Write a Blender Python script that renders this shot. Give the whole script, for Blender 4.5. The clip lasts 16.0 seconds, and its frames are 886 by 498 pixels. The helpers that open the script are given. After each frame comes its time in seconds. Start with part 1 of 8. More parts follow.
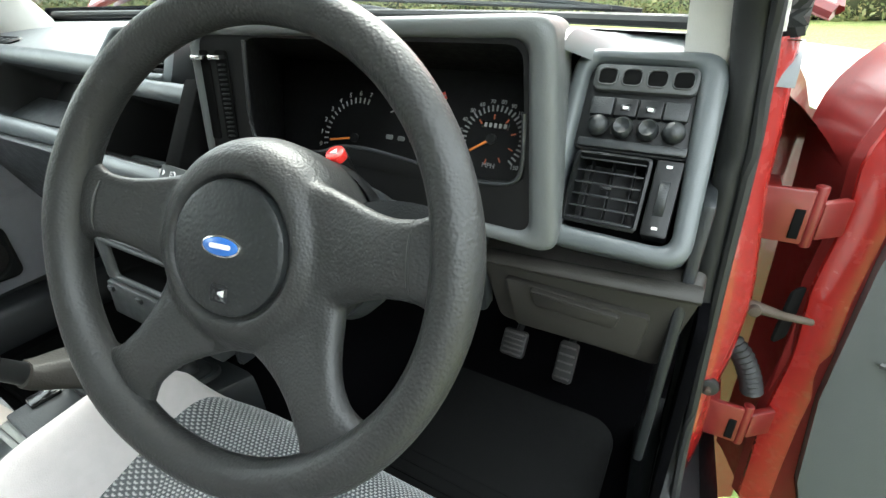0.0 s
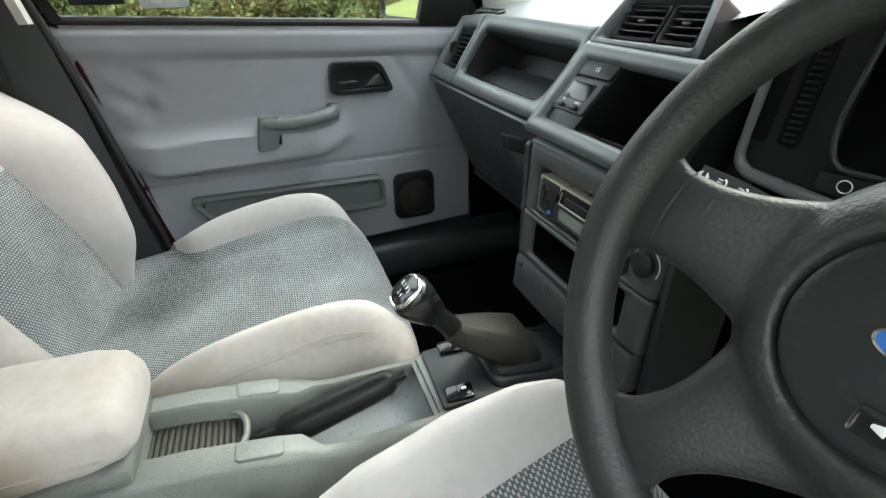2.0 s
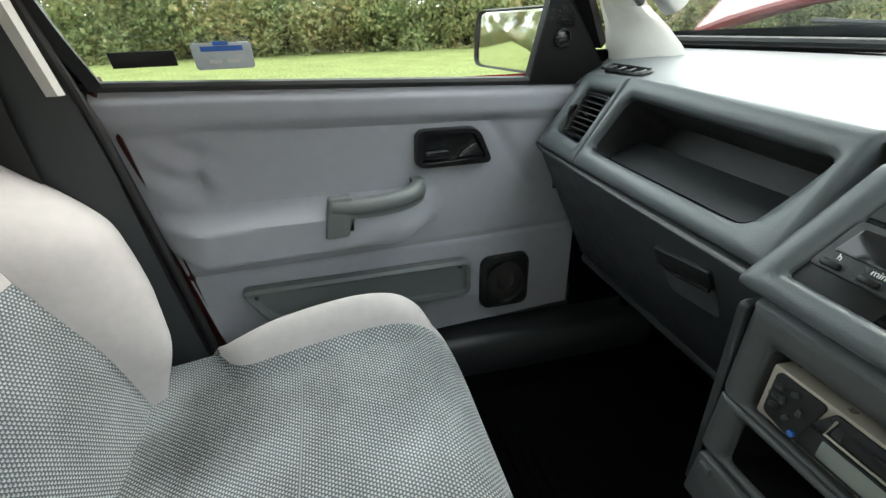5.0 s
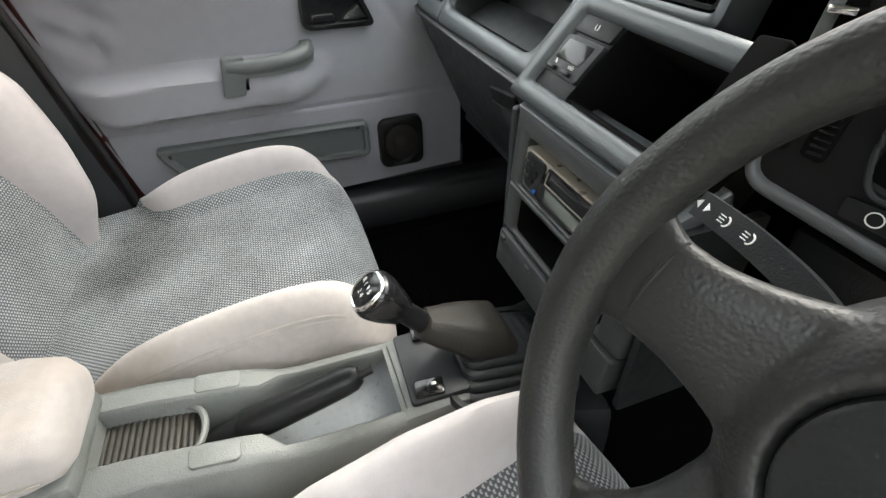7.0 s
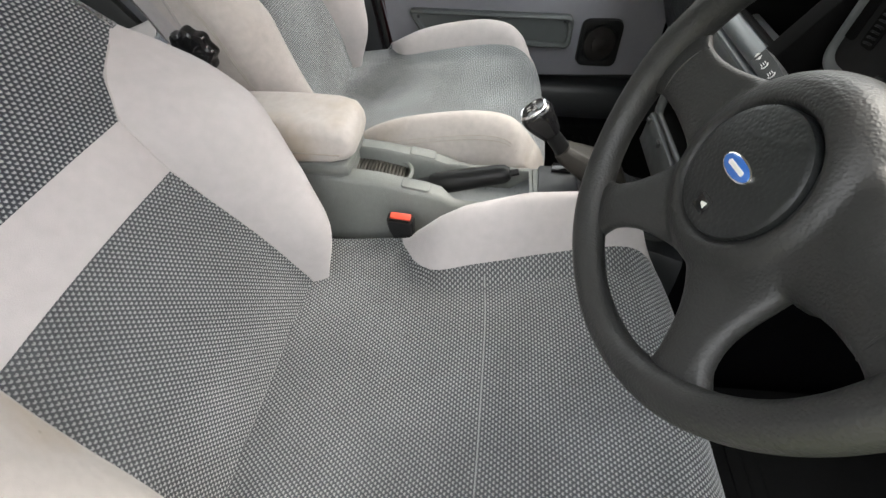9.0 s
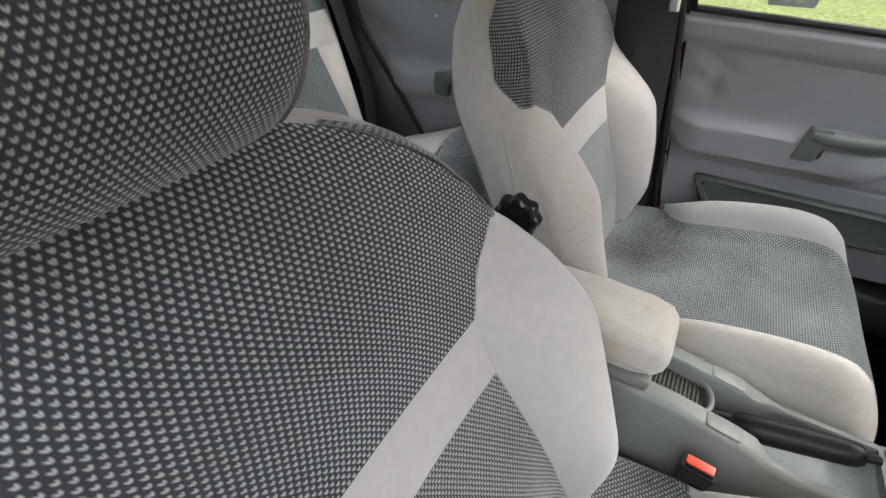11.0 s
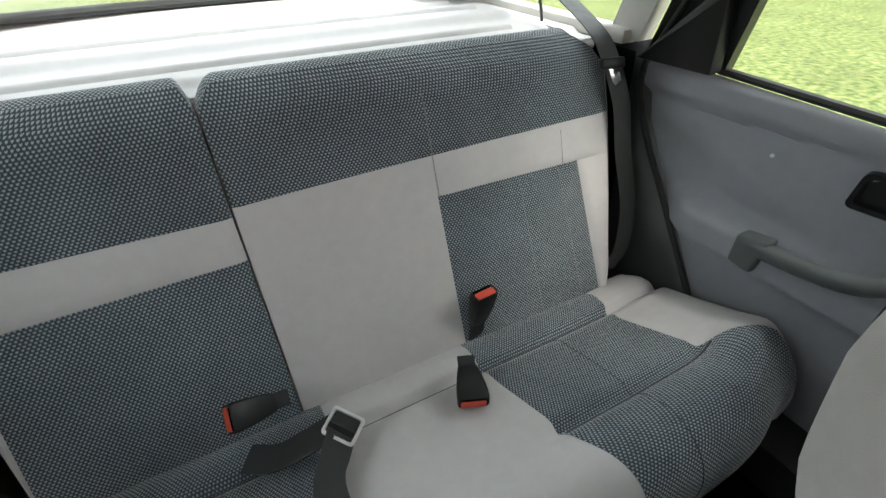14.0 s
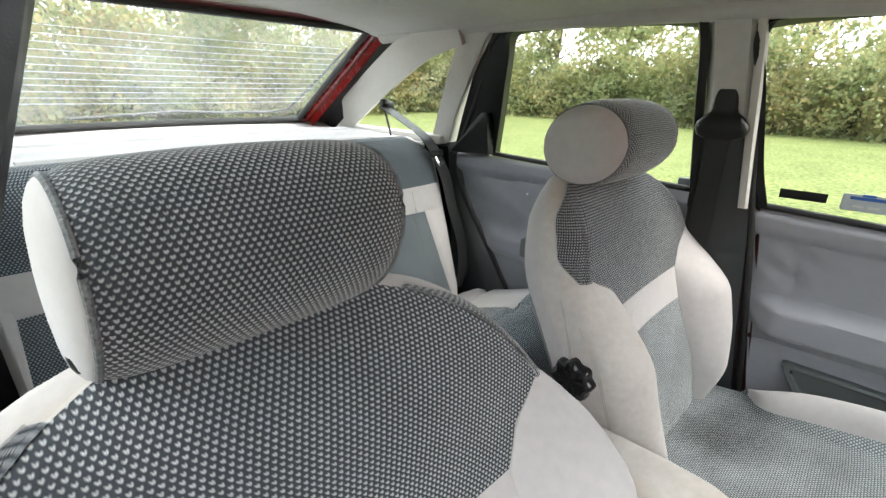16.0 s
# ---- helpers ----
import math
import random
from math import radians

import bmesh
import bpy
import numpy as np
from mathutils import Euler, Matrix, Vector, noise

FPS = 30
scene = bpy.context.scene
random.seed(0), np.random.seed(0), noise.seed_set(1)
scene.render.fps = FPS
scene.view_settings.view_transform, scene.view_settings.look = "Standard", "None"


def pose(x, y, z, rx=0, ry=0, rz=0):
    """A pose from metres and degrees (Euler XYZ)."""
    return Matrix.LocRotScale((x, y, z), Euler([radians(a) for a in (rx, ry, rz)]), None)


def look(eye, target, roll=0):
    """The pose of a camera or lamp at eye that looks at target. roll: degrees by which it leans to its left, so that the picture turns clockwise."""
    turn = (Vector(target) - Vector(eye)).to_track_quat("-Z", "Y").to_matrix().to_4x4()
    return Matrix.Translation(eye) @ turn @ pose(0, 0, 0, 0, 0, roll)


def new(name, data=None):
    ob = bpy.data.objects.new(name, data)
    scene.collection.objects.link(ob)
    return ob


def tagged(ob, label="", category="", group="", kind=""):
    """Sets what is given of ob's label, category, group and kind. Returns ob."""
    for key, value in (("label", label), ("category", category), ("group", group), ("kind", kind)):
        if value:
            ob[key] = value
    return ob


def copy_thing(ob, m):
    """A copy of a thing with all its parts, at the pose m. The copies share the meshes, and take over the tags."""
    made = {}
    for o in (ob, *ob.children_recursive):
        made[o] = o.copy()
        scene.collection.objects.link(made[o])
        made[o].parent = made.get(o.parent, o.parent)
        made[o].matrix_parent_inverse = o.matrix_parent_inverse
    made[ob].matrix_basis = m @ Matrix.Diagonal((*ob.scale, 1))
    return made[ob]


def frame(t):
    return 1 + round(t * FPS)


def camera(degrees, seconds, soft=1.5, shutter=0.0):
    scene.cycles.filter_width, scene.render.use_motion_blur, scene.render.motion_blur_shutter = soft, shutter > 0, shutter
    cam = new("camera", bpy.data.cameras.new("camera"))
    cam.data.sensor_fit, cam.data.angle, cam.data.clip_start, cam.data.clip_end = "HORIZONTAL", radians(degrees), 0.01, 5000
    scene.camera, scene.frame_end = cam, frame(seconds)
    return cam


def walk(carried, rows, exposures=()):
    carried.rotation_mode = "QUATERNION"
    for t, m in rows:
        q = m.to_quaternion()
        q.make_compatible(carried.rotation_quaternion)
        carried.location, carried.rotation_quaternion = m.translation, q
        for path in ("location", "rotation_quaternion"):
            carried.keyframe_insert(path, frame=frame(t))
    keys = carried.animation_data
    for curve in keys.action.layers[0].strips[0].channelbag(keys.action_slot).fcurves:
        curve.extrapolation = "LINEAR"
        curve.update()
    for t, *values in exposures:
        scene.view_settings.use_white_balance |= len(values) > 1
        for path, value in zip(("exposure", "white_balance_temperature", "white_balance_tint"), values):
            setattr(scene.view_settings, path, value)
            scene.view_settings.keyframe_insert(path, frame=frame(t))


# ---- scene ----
cam = camera(87.6, 16.0)
PATH = [
    (0, (0.632, -0.163, 0.985), (-0.233, 1.361, 0.021), -0.8),
    (0.5, (0.581, -0.17, 0.987), (-0.481, 1.202, -0.007), -1.3),
    (1, (0.539, -0.158, 0.986), (-0.702, 1.034, -0.034), -1.5),
    (1.5, (0.485, -0.173, 0.98), (-0.961, 0.753, -0.046), -1.7),
    (2, (0.407, -0.212, 0.958), (-1.238, 0.375, -0.016), -1.5),
    (2.5, (0.319, -0.279, 0.972), (-1.454, -0.121, 0.061), -2.0),
    (3, (0.232, -0.333, 0.987), (-1.569, -0.356, 0.118), -2.0),
    (3.5, (0.145, -0.329, 0.989), (-1.654, -0.356, 0.115), -2.2),
    (4, (0.095, -0.315, 0.991), (-1.702, -0.224, 0.12), -2.0),
    (4.5, (0.086, -0.271, 1.001), (-1.699, -0.008, 0.138), -1.7),
    (4.7, (0.09, -0.249, 1.009), (-1.683, 0.088, 0.147), -1.6),
    (6.8, (0.288, -0.137, 1.004), (-1.211, 0.412, -0.201), -1.3),
    (7, (0.334, -0.143, 0.992), (-1.144, 0.365, -0.256), -1.2),
    (7.5, (0.463, -0.14, 0.992), (-0.964, 0.231, -0.359), -1.4),
    (8, (0.554, -0.128, 1.018), (-0.817, 0.075, -0.424), -1.8),
    (8.2, (0.585, -0.11, 1.025), (-0.775, 0.012, -0.436), -1.9),
    (10.3, (0.663, -0.339, 1.111), (-0.718, -0.945, -0.203), 1.0),
    (10.5, (0.657, -0.359, 1.132), (-0.725, -1.03, -0.149), 0.8),
    (11, (0.537, -0.457, 1.11), (-0.851, -1.241, -0.098), 0.9),
    (11.5, (0.301, -0.586, 1.105), (-1.104, -1.422, -0.048), 1.2),
    (12, (0.133, -0.685, 1.088), (-1.232, -1.612, -0.043), 1.4),
    (12.5, (0.036, -0.733, 1.103), (-1.186, -1.833, -0.037), 0.5),
    (13, (0.062, -0.783, 1.139), (-0.988, -2.028, -0.021), -0.1),
    (13.5, (0.144, -0.795, 1.188), (-0.748, -2.145, 0.012), -0.1),
    (14, (0.211, -0.779, 1.212), (-0.552, -2.195, 0.023), -0.4),
    (14.5, (0.238, -0.725, 1.185), (-0.606, -2.161, 0.078), -0.0),
    (15, (0.293, -0.605, 1.164), (-0.74, -2.012, 0.186), 0.6),
    (15.5, (0.45, -0.451, 1.181), (-0.766, -1.806, 0.354), 1.1),
    (16, (0.59, -0.369, 1.181), (-0.792, -1.649, 0.508), 1.5),
]
STOPS = [(0, 2.95, 6250, 0), (1, 2.70, 6250, 0), (2, 2.40, 6350, 0), (4.7, 2.25, 6330, 0), (7, 2.45, 6600, 8), (8.2, 2.40, 6680, 9), (10.3, 2.0, 6550, 8), (11.5, 1.95, 6450, 4), (12.1, 2.40, 6450, 2), (13, 2.15, 6450, 3), (14.2, 2.15, 6450, 4), (15, 2.55, 6430, 5), (16, 2.35, 6400, 5)]
walk(cam, [(t, look(eye, target, roll)) for t, eye, target, roll in PATH], STOPS)
# ---- end of camera ----
# ---- world, sun, exposure ----
world = bpy.data.worlds.new("sky")
scene.world = world
world.use_nodes = True
wn = world.node_tree
bgn = wn.nodes["Background"]
skyt = wn.nodes.new("ShaderNodeTexSky")
skyt.sky_type = "NISHITA"
skyt.sun_disc = False
skyt.sun_elevation = radians(53)
skyt.sun_rotation = radians(333)
skyt.air_density, skyt.dust_density, skyt.ozone_density = 1.0, 6.0, 1.0
haze = wn.nodes.new("ShaderNodeMixRGB")          # an overcast sky: the blue is veiled by cloud
haze.inputs[0].default_value = 0.72
haze.inputs[2].default_value = (9.5, 9.6, 9.8, 1)
wn.links.new(skyt.outputs[0], haze.inputs[1])
wn.links.new(haze.outputs[0], bgn.inputs[0])
bgn.inputs[1].default_value = 0.13
sun_data = bpy.data.lights.new("sun", "SUN")
sun_data.energy, sun_data.angle, sun_data.color = 0.6, radians(30), (1.0, 0.97, 0.93)
sun_lamp = new("sun", sun_data)
sun_lamp.matrix_world = look((-3, 6, 9), (0, 0, 0))


# ---- materials ----
def material(name, base=(0.5, 0.5, 0.5), rough=0.6, metal=0.0, spec=0.5, grain=0.0, grain_size=400.0, stain=0.12,
             stain_size=6.0, coat=0.0, sheen=0.0, grain_kind="noise", gloss_change=0.07):
    """A surface with a fine relief and a slow change of tone."""
    m = bpy.data.materials.new(name)
    m.use_nodes = True
    nt = m.node_tree
    b = nt.nodes["Principled BSDF"]
    b.inputs["Roughness"].default_value = rough
    b.inputs["Metallic"].default_value = metal
    b.inputs["Specular IOR Level"].default_value = spec
    b.inputs["Coat Weight"].default_value = coat
    b.inputs["Sheen Weight"].default_value = sheen
    tc = nt.nodes.new("ShaderNodeTexCoord")
    slow = nt.nodes.new("ShaderNodeTexNoise")
    slow.inputs["Scale"].default_value = stain_size
    slow.inputs["Detail"].default_value = 5
    nt.links.new(tc.outputs["Object"], slow.inputs["Vector"])
    mid = nt.nodes.new("ShaderNodeTexNoise")
    mid.inputs["Scale"].default_value = stain_size * 9
    mid.inputs["Detail"].default_value = 4
    nt.links.new(tc.outputs["Object"], mid.inputs["Vector"])
    add = nt.nodes.new("ShaderNodeMath")
    add.operation = "ADD"
    nt.links.new(slow.outputs["Fac"], add.inputs[0])
    nt.links.new(mid.outputs["Fac"], add.inputs[1])
    mr = nt.nodes.new("ShaderNodeMapRange")
    mr.inputs["From Min"].default_value, mr.inputs["From Max"].default_value = 0.6, 1.4
    mr.inputs["To Min"].default_value, mr.inputs["To Max"].default_value = 1 - stain, 1 + stain
    nt.links.new(add.outputs[0], mr.inputs["Value"])
    hs = nt.nodes.new("ShaderNodeHueSaturation")
    hs.inputs["Color"].default_value = (*base, 1)
    nt.links.new(mr.outputs[0], hs.inputs["Value"])
    nt.links.new(hs.outputs[0], b.inputs["Base Color"])
    rr = nt.nodes.new("ShaderNodeMapRange")
    rr.inputs["From Min"].default_value, rr.inputs["From Max"].default_value = 0.3, 0.7
    rr.inputs["To Min"].default_value, rr.inputs["To Max"].default_value = max(rough - gloss_change, 0.02), min(rough + gloss_change, 1)
    nt.links.new(mid.outputs["Fac"], rr.inputs["Value"])
    nt.links.new(rr.outputs[0], b.inputs["Roughness"])
    if grain:
        if grain_kind == "leather":
            g = nt.nodes.new("ShaderNodeTexVoronoi")
            g.feature = "SMOOTH_F1"
            g.inputs["Scale"].default_value = grain_size
            out = g.outputs["Distance"]
        else:
            g = nt.nodes.new("ShaderNodeTexNoise")
            g.inputs["Scale"].default_value = grain_size
            g.inputs["Detail"].default_value = 3
            out = g.outputs["Fac"]
        nt.links.new(tc.outputs["Object"], g.inputs["Vector"])
        bp = nt.nodes.new("ShaderNodeBump")
        bp.inputs["Strength"].default_value = grain
        bp.inputs["Distance"].default_value = 0.0015
        nt.links.new(out, bp.inputs["Height"])
        nt.links.new(bp.outputs[0], b.inputs["Normal"])
    return m


def weave(name, dark, light, across=0.0064, along=0.0043, fill=0.5, mark=None, mottle=0.9):
    """Woven cloth: staggered light threads proud of a dark ground, in metres of the cloth's own UV."""
    m = bpy.data.materials.new(name)
    m.use_nodes = True
    nt = m.node_tree
    b = nt.nodes["Principled BSDF"]
    b.inputs["Specular IOR Level"].default_value = 0.2
    b.inputs["Sheen Weight"].default_value = 0.55
    b.inputs["Sheen Roughness"].default_value = 0.35

    def mth(op, a, c=None):
        n = nt.nodes.new("ShaderNodeMath")
        n.operation = op
        for i, s in enumerate((a, c)):
            if s is None:
                continue
            if isinstance(s, (int, float)):
                n.inputs[i].default_value = s
            else:
                nt.links.new(s, n.inputs[i])
        return n.outputs[0]

    uv = nt.nodes.new("ShaderNodeUVMap")
    uv.uv_map = "cloth"
    wob = nt.nodes.new("ShaderNodeTexNoise")
    wob.inputs["Scale"].default_value = 260
    nt.links.new(uv.outputs[0], wob.inputs["Vector"])
    sp = nt.nodes.new("ShaderNodeSeparateXYZ")
    nt.links.new(uv.outputs[0], sp.inputs[0])
    jit = mth("MULTIPLY", mth("SUBTRACT", wob.outputs["Fac"], 0.5), 0.0012)
    u = mth("DIVIDE", mth("ADD", sp.outputs["X"], jit), across)
    v = mth("DIVIDE", mth("ADD", sp.outputs["Y"], jit), along)
    row = mth("FLOOR", v)
    odd = mth("MULTIPLY", mth("PINGPONG", row, 1.0), 0.5)
    fu = mth("SUBTRACT", mth("FRACT", mth("ADD", u, odd)), 0.5)
    fv = mth("SUBTRACT", mth("FRACT", v), 0.5)
    # a small arrow-shaped thread
    lobe = mth("SUBTRACT", mth("ABSOLUTE", fu), 0.095)
    lean = mth("ADD", fv, mth("MULTIPLY", lobe, -0.75))
    d = mth("SQRT", mth("ADD", mth("POWER", mth("MULTIPLY", lobe, 1.7), 2.0), mth("POWER", mth("MULTIPLY", mth("ADD", lean, 0.02), 1.0), 2.0)))
    mr = nt.nodes.new("ShaderNodeMapRange")
    mr.interpolation_type = "SMOOTHSTEP"
    mr.inputs["From Min"].default_value, mr.inputs["From Max"].default_value = fill, fill * 0.12
    nt.links.new(d, mr.inputs["Value"])
    fuzz = nt.nodes.new("ShaderNodeTexNoise")
    fuzz.inputs["Scale"].default_value = 900
    nt.links.new(uv.outputs[0], fuzz.inputs["Vector"])
    wear = nt.nodes.new("ShaderNodeTexNoise")
    wear.inputs["Scale"].default_value = 5.5
    wear.inputs["Detail"].default_value = 5
    nt.links.new(uv.outputs[0], wear.inputs["Vector"])
    mix = nt.nodes.new("ShaderNodeMixRGB")
    mix.inputs[1].default_value = (*dark, 1)
    mix.inputs[2].default_value = (*light, 1)
    nt.links.new(mth("MULTIPLY", mr.outputs[0], mth("ADD", mth("MULTIPLY", fuzz.outputs["Fac"], 0.7), 0.62)), mix.inputs[0])
    hs = nt.nodes.new("ShaderNodeHueSaturation")
    nt.links.new(mix.outputs[0], hs.inputs["Color"])
    tone = mth("ADD", mth("MULTIPLY", wear.outputs["Fac"], mottle), 1 - mottle * 0.5)
    if mark:
        # an old spill with a ragged edge, where the cloth has gone dark
        du = mth("DIVIDE", mth("SUBTRACT", sp.outputs["X"], mark[0]), mark[2])
        dv = mth("DIVIDE", mth("SUBTRACT", sp.outputs["Y"], mark[1]), mark[2] * 0.8)
        far = mth("ADD", mth("SQRT", mth("ADD", mth("POWER", du, 2.0), mth("POWER", dv, 2.0))), mth("MULTIPLY", mth("SUBTRACT", wear.outputs["Fac"], 0.5), 2.2))
        sm = nt.nodes.new("ShaderNodeMapRange")
        sm.interpolation_type = "SMOOTHSTEP"
        sm.inputs["From Min"].default_value, sm.inputs["From Max"].default_value = 0.10, 1.15
        sm.inputs["To Min"].default_value, sm.inputs["To Max"].default_value = 0.36, 1.0
        nt.links.new(far, sm.inputs["Value"])
        tone = mth("MULTIPLY", tone, sm.outputs[0])
    nt.links.new(tone, hs.inputs["Value"])
    nt.links.new(hs.outputs[0], b.inputs["Base Color"])
    b.inputs["Roughness"].default_value = 0.85
    bp = nt.nodes.new("ShaderNodeBump")
    bp.inputs["Strength"].default_value = 0.7
    bp.inputs["Distance"].default_value = 0.0025
    nt.links.new(mr.outputs[0], bp.inputs["Height"])
    nt.links.new(bp.outputs[0], b.inputs["Normal"])
    return m


def pane_material(name, tint=(0.93, 0.96, 0.94), haze_amount=0.0, damp=False):
    m = bpy.data.materials.new(name)
    m.use_nodes = True
    nt = m.node_tree
    nt.nodes.remove(nt.nodes["Principled BSDF"])
    out = nt.nodes["Material Output"]
    clear = nt.nodes.new("ShaderNodeBsdfTransparent")
    clear.inputs[0].default_value = (*tint, 1)
    gloss = nt.nodes.new("ShaderNodeBsdfGlossy")
    gloss.inputs["Roughness"].default_value = 0.01
    fr = nt.nodes.new("ShaderNodeFresnel")
    fr.inputs[0].default_value = 1.45
    mixs = nt.nodes.new("ShaderNodeMixShader")
    nt.links.new(fr.outputs[0], mixs.inputs[0])
    nt.links.new(clear.outputs[0], mixs.inputs[1])
    nt.links.new(gloss.outputs[0], mixs.inputs[2])
    last = mixs.outputs[0]
    if haze_amount:
        film = nt.nodes.new("ShaderNodeBsdfTranslucent" if damp else "ShaderNodeBsdfDiffuse")     # dust and damp on the glass
        film.inputs[0].default_value = (0.75, 0.77, 0.78, 1)
        tc = nt.nodes.new("ShaderNodeTexCoord")
        ns = nt.nodes.new("ShaderNodeTexNoise")
        ns.inputs["Scale"].default_value = 5
        ns.inputs["Detail"].default_value = 6
        nt.links.new(tc.outputs["Object"], ns.inputs["Vector"])
        mr = nt.nodes.new("ShaderNodeMapRange")
        mr.inputs["From Min"].default_value, mr.inputs["From Max"].default_value = 0.35, 0.75
        mr.inputs["To Min"].default_value, mr.inputs["To Max"].default_value = haze_amount * 0.2, haze_amount
        nt.links.new(ns.outputs["Fac"], mr.inputs["Value"])
        mx = nt.nodes.new("ShaderNodeMixShader")
        nt.links.new(mr.outputs[0], mx.inputs[0])
        nt.links.new(last, mx.inputs[1])
        nt.links.new(film.outputs[0], mx.inputs[2])
        last = mx.outputs[0]
    nt.links.new(last, out.inputs["Surface"])
    return m


VELOUR = material("velour", (0.455, 0.428, 0.425), 0.92, spec=0.15, grain=0.35, grain_size=900, stain=0.08, stain_size=7, sheen=0.3)
VELOUR_WORN = material("velour_worn", (0.475, 0.440, 0.415), 0.92, spec=0.15, grain=0.35, grain_size=900, stain=0.12, stain_size=9, sheen=0.25)


def stained(m, colour, amount, size, low, high):
    """Old brownish marks with soft edges over a cloth."""
    nt = m.node_tree
    b = nt.nodes["Principled BSDF"]
    old = b.inputs["Base Color"].links[0].from_socket
    tc = nt.nodes.new("ShaderNodeTexCoord")
    ns = nt.nodes.new("ShaderNodeTexNoise")
    ns.inputs["Scale"].default_value, ns.inputs["Detail"].default_value, ns.inputs["Roughness"].default_value = size, 6, 0.6
    nt.links.new(tc.outputs["Object"], ns.inputs["Vector"])
    mr = nt.nodes.new("ShaderNodeMapRange")
    mr.interpolation_type = "SMOOTHSTEP"
    mr.inputs["From Min"].default_value, mr.inputs["From Max"].default_value = low, high
    mr.inputs["To Max"].default_value = amount
    nt.links.new(ns.outputs["Fac"], mr.inputs["Value"])
    mix = nt.nodes.new("ShaderNodeMixRGB")
    mix.inputs[2].default_value = (*colour, 1)
    nt.links.new(mr.outputs[0], mix.inputs[0])
    nt.links.new(old, mix.inputs[1])
    nt.links.new(mix.outputs[0], b.inputs["Base Color"])


stained(VELOUR_WORN, (0.38, 0.29, 0.18), 0.55, 5.0, 0.47, 0.70)
stained(VELOUR_WORN, (0.16, 0.13, 0.11), 0.6, 38.0, 0.71, 0.76)
stained(VELOUR, (0.22, 0.19, 0.17), 0.5, 34.0, 0.73, 0.78)
VELOUR_REAR = material("velour_rear", (0.535, 0.512, 0.512), 0.92, spec=0.15, grain=0.3, grain_size=900, stain=0.06, stain_size=5, sheen=0.3)
WEAVE = weave("woven_cloth", (0.040, 0.045, 0.053), (0.44, 0.445, 0.445), fill=0.47)
WEAVE_WORN = weave("woven_cloth_worn", (0.065, 0.069, 0.074), (0.35, 0.36, 0.355), fill=0.50)
WEAVE_FADED = weave("woven_cloth_faded", (0.090, 0.101, 0.108), (0.43, 0.455, 0.465), fill=0.52, mark=(-0.090, 0.205, 0.125), mottle=1.9)
WEAVE_REAR = weave("woven_cloth_rear", (0.052, 0.065, 0.079), (0.45, 0.50, 0.53), fill=0.48)
PIPING = material("woven_piping", (0.16, 0.165, 0.17), 0.9, grain=0.8, grain_size=420, stain=0.85, stain_size=38)
WELT = material("welt_cord", (0.40, 0.375, 0.36), 0.9, grain=0.3, grain_size=700)
SEAM = material("dark_seam", (0.075, 0.08, 0.085), 0.9)
SEAM_LIGHT = material("light_seam", (0.26, 0.27, 0.27), 0.9)
THREAD = material("thread", (0.40, 0.36, 0.31), 0.9)
DOOR_CLOTH = material("door_cloth", (0.265, 0.265, 0.292), 0.8, spec=0.25, grain=0.15, grain_size=1100, stain=0.07, stain_size=4, sheen=0.25)
DOOR_CLOTH_LOW = material("door_cloth_rear", (0.29, 0.295, 0.325), 0.8, spec=0.25, grain=0.15, grain_size=1100, stain=0.08, stain_size=4, sheen=0.2)
GREY_PLASTIC = material("grey_moulded_plastic", (0.046, 0.049, 0.049), 0.45, grain=0.12, grain_size=700, grain_kind="leather", stain=0.07)
GRIP_PLASTIC = material("grip_plastic", (0.100, 0.110, 0.109), 0.45, grain=0.2, grain_size=900, grain_kind="leather", stain=0.06)
DASH = material("dash_vinyl", (0.080, 0.089, 0.093), 0.36, grain=0.12, grain_size=620, grain_kind="leather", stain=0.06)
# dash vinyl with the sky's sheen lightening its base colour
DASH_TOP = material("dash_top_sheen", (0.135, 0.145, 0.15), 0.34, spec=0.5, grain=0.08, grain_size=620, grain_kind="leather", stain=0.03, gloss_change=0.02)
DASH_DARK = material("dash_dark_plastic", (0.017, 0.019, 0.0205), 0.45, grain=0.2, grain_size=700, grain_kind="leather", stain=0.1)
CONSOLE = material("console_plastic", (0.17, 0.178, 0.168), 0.42, grain=0.3, grain_size=560, grain_kind="leather", stain=0.10, stain_size=14)
BLACK = material("black_plastic", (0.008, 0.0085, 0.009), 0.40, spec=0.32, grain=0.1, grain_size=800, stain=0.1)
BLACK_GLOSS = material("black_gloss_plastic", (0.012, 0.012, 0.013), 0.16, stain=0.05)
INSTRUMENT = material("instrument_black", (0.0065, 0.0064, 0.0067), 0.55, spec=0.18, grain=0.1, grain_size=900, stain=0.12, stain_size=14)
# near black, so that slots and recesses carry their inner shade as colour
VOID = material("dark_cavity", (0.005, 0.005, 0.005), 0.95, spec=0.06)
WHEEL = material("wheel_leathergrain", (0.021, 0.0215, 0.0212), 0.46, spec=0.45, grain=0.30, grain_size=430, grain_kind="leather", stain=0.07, stain_size=10, gloss_change=0.04)
HOOD = material("hood_vinyl", (0.085, 0.090, 0.090), 0.40, grain=0.12, grain_size=620, grain_kind="leather", stain=0.06)
WHEEL_CAP = material("wheel_cap", (0.013, 0.0145, 0.015), 0.38, grain=0.34, grain_size=330, grain_kind="leather", stain=0.1)
# mat rubber twice: near black for footwell shade, lighter on the driver's lit side
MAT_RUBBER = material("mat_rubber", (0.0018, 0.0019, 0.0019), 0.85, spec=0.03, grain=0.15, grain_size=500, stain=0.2)
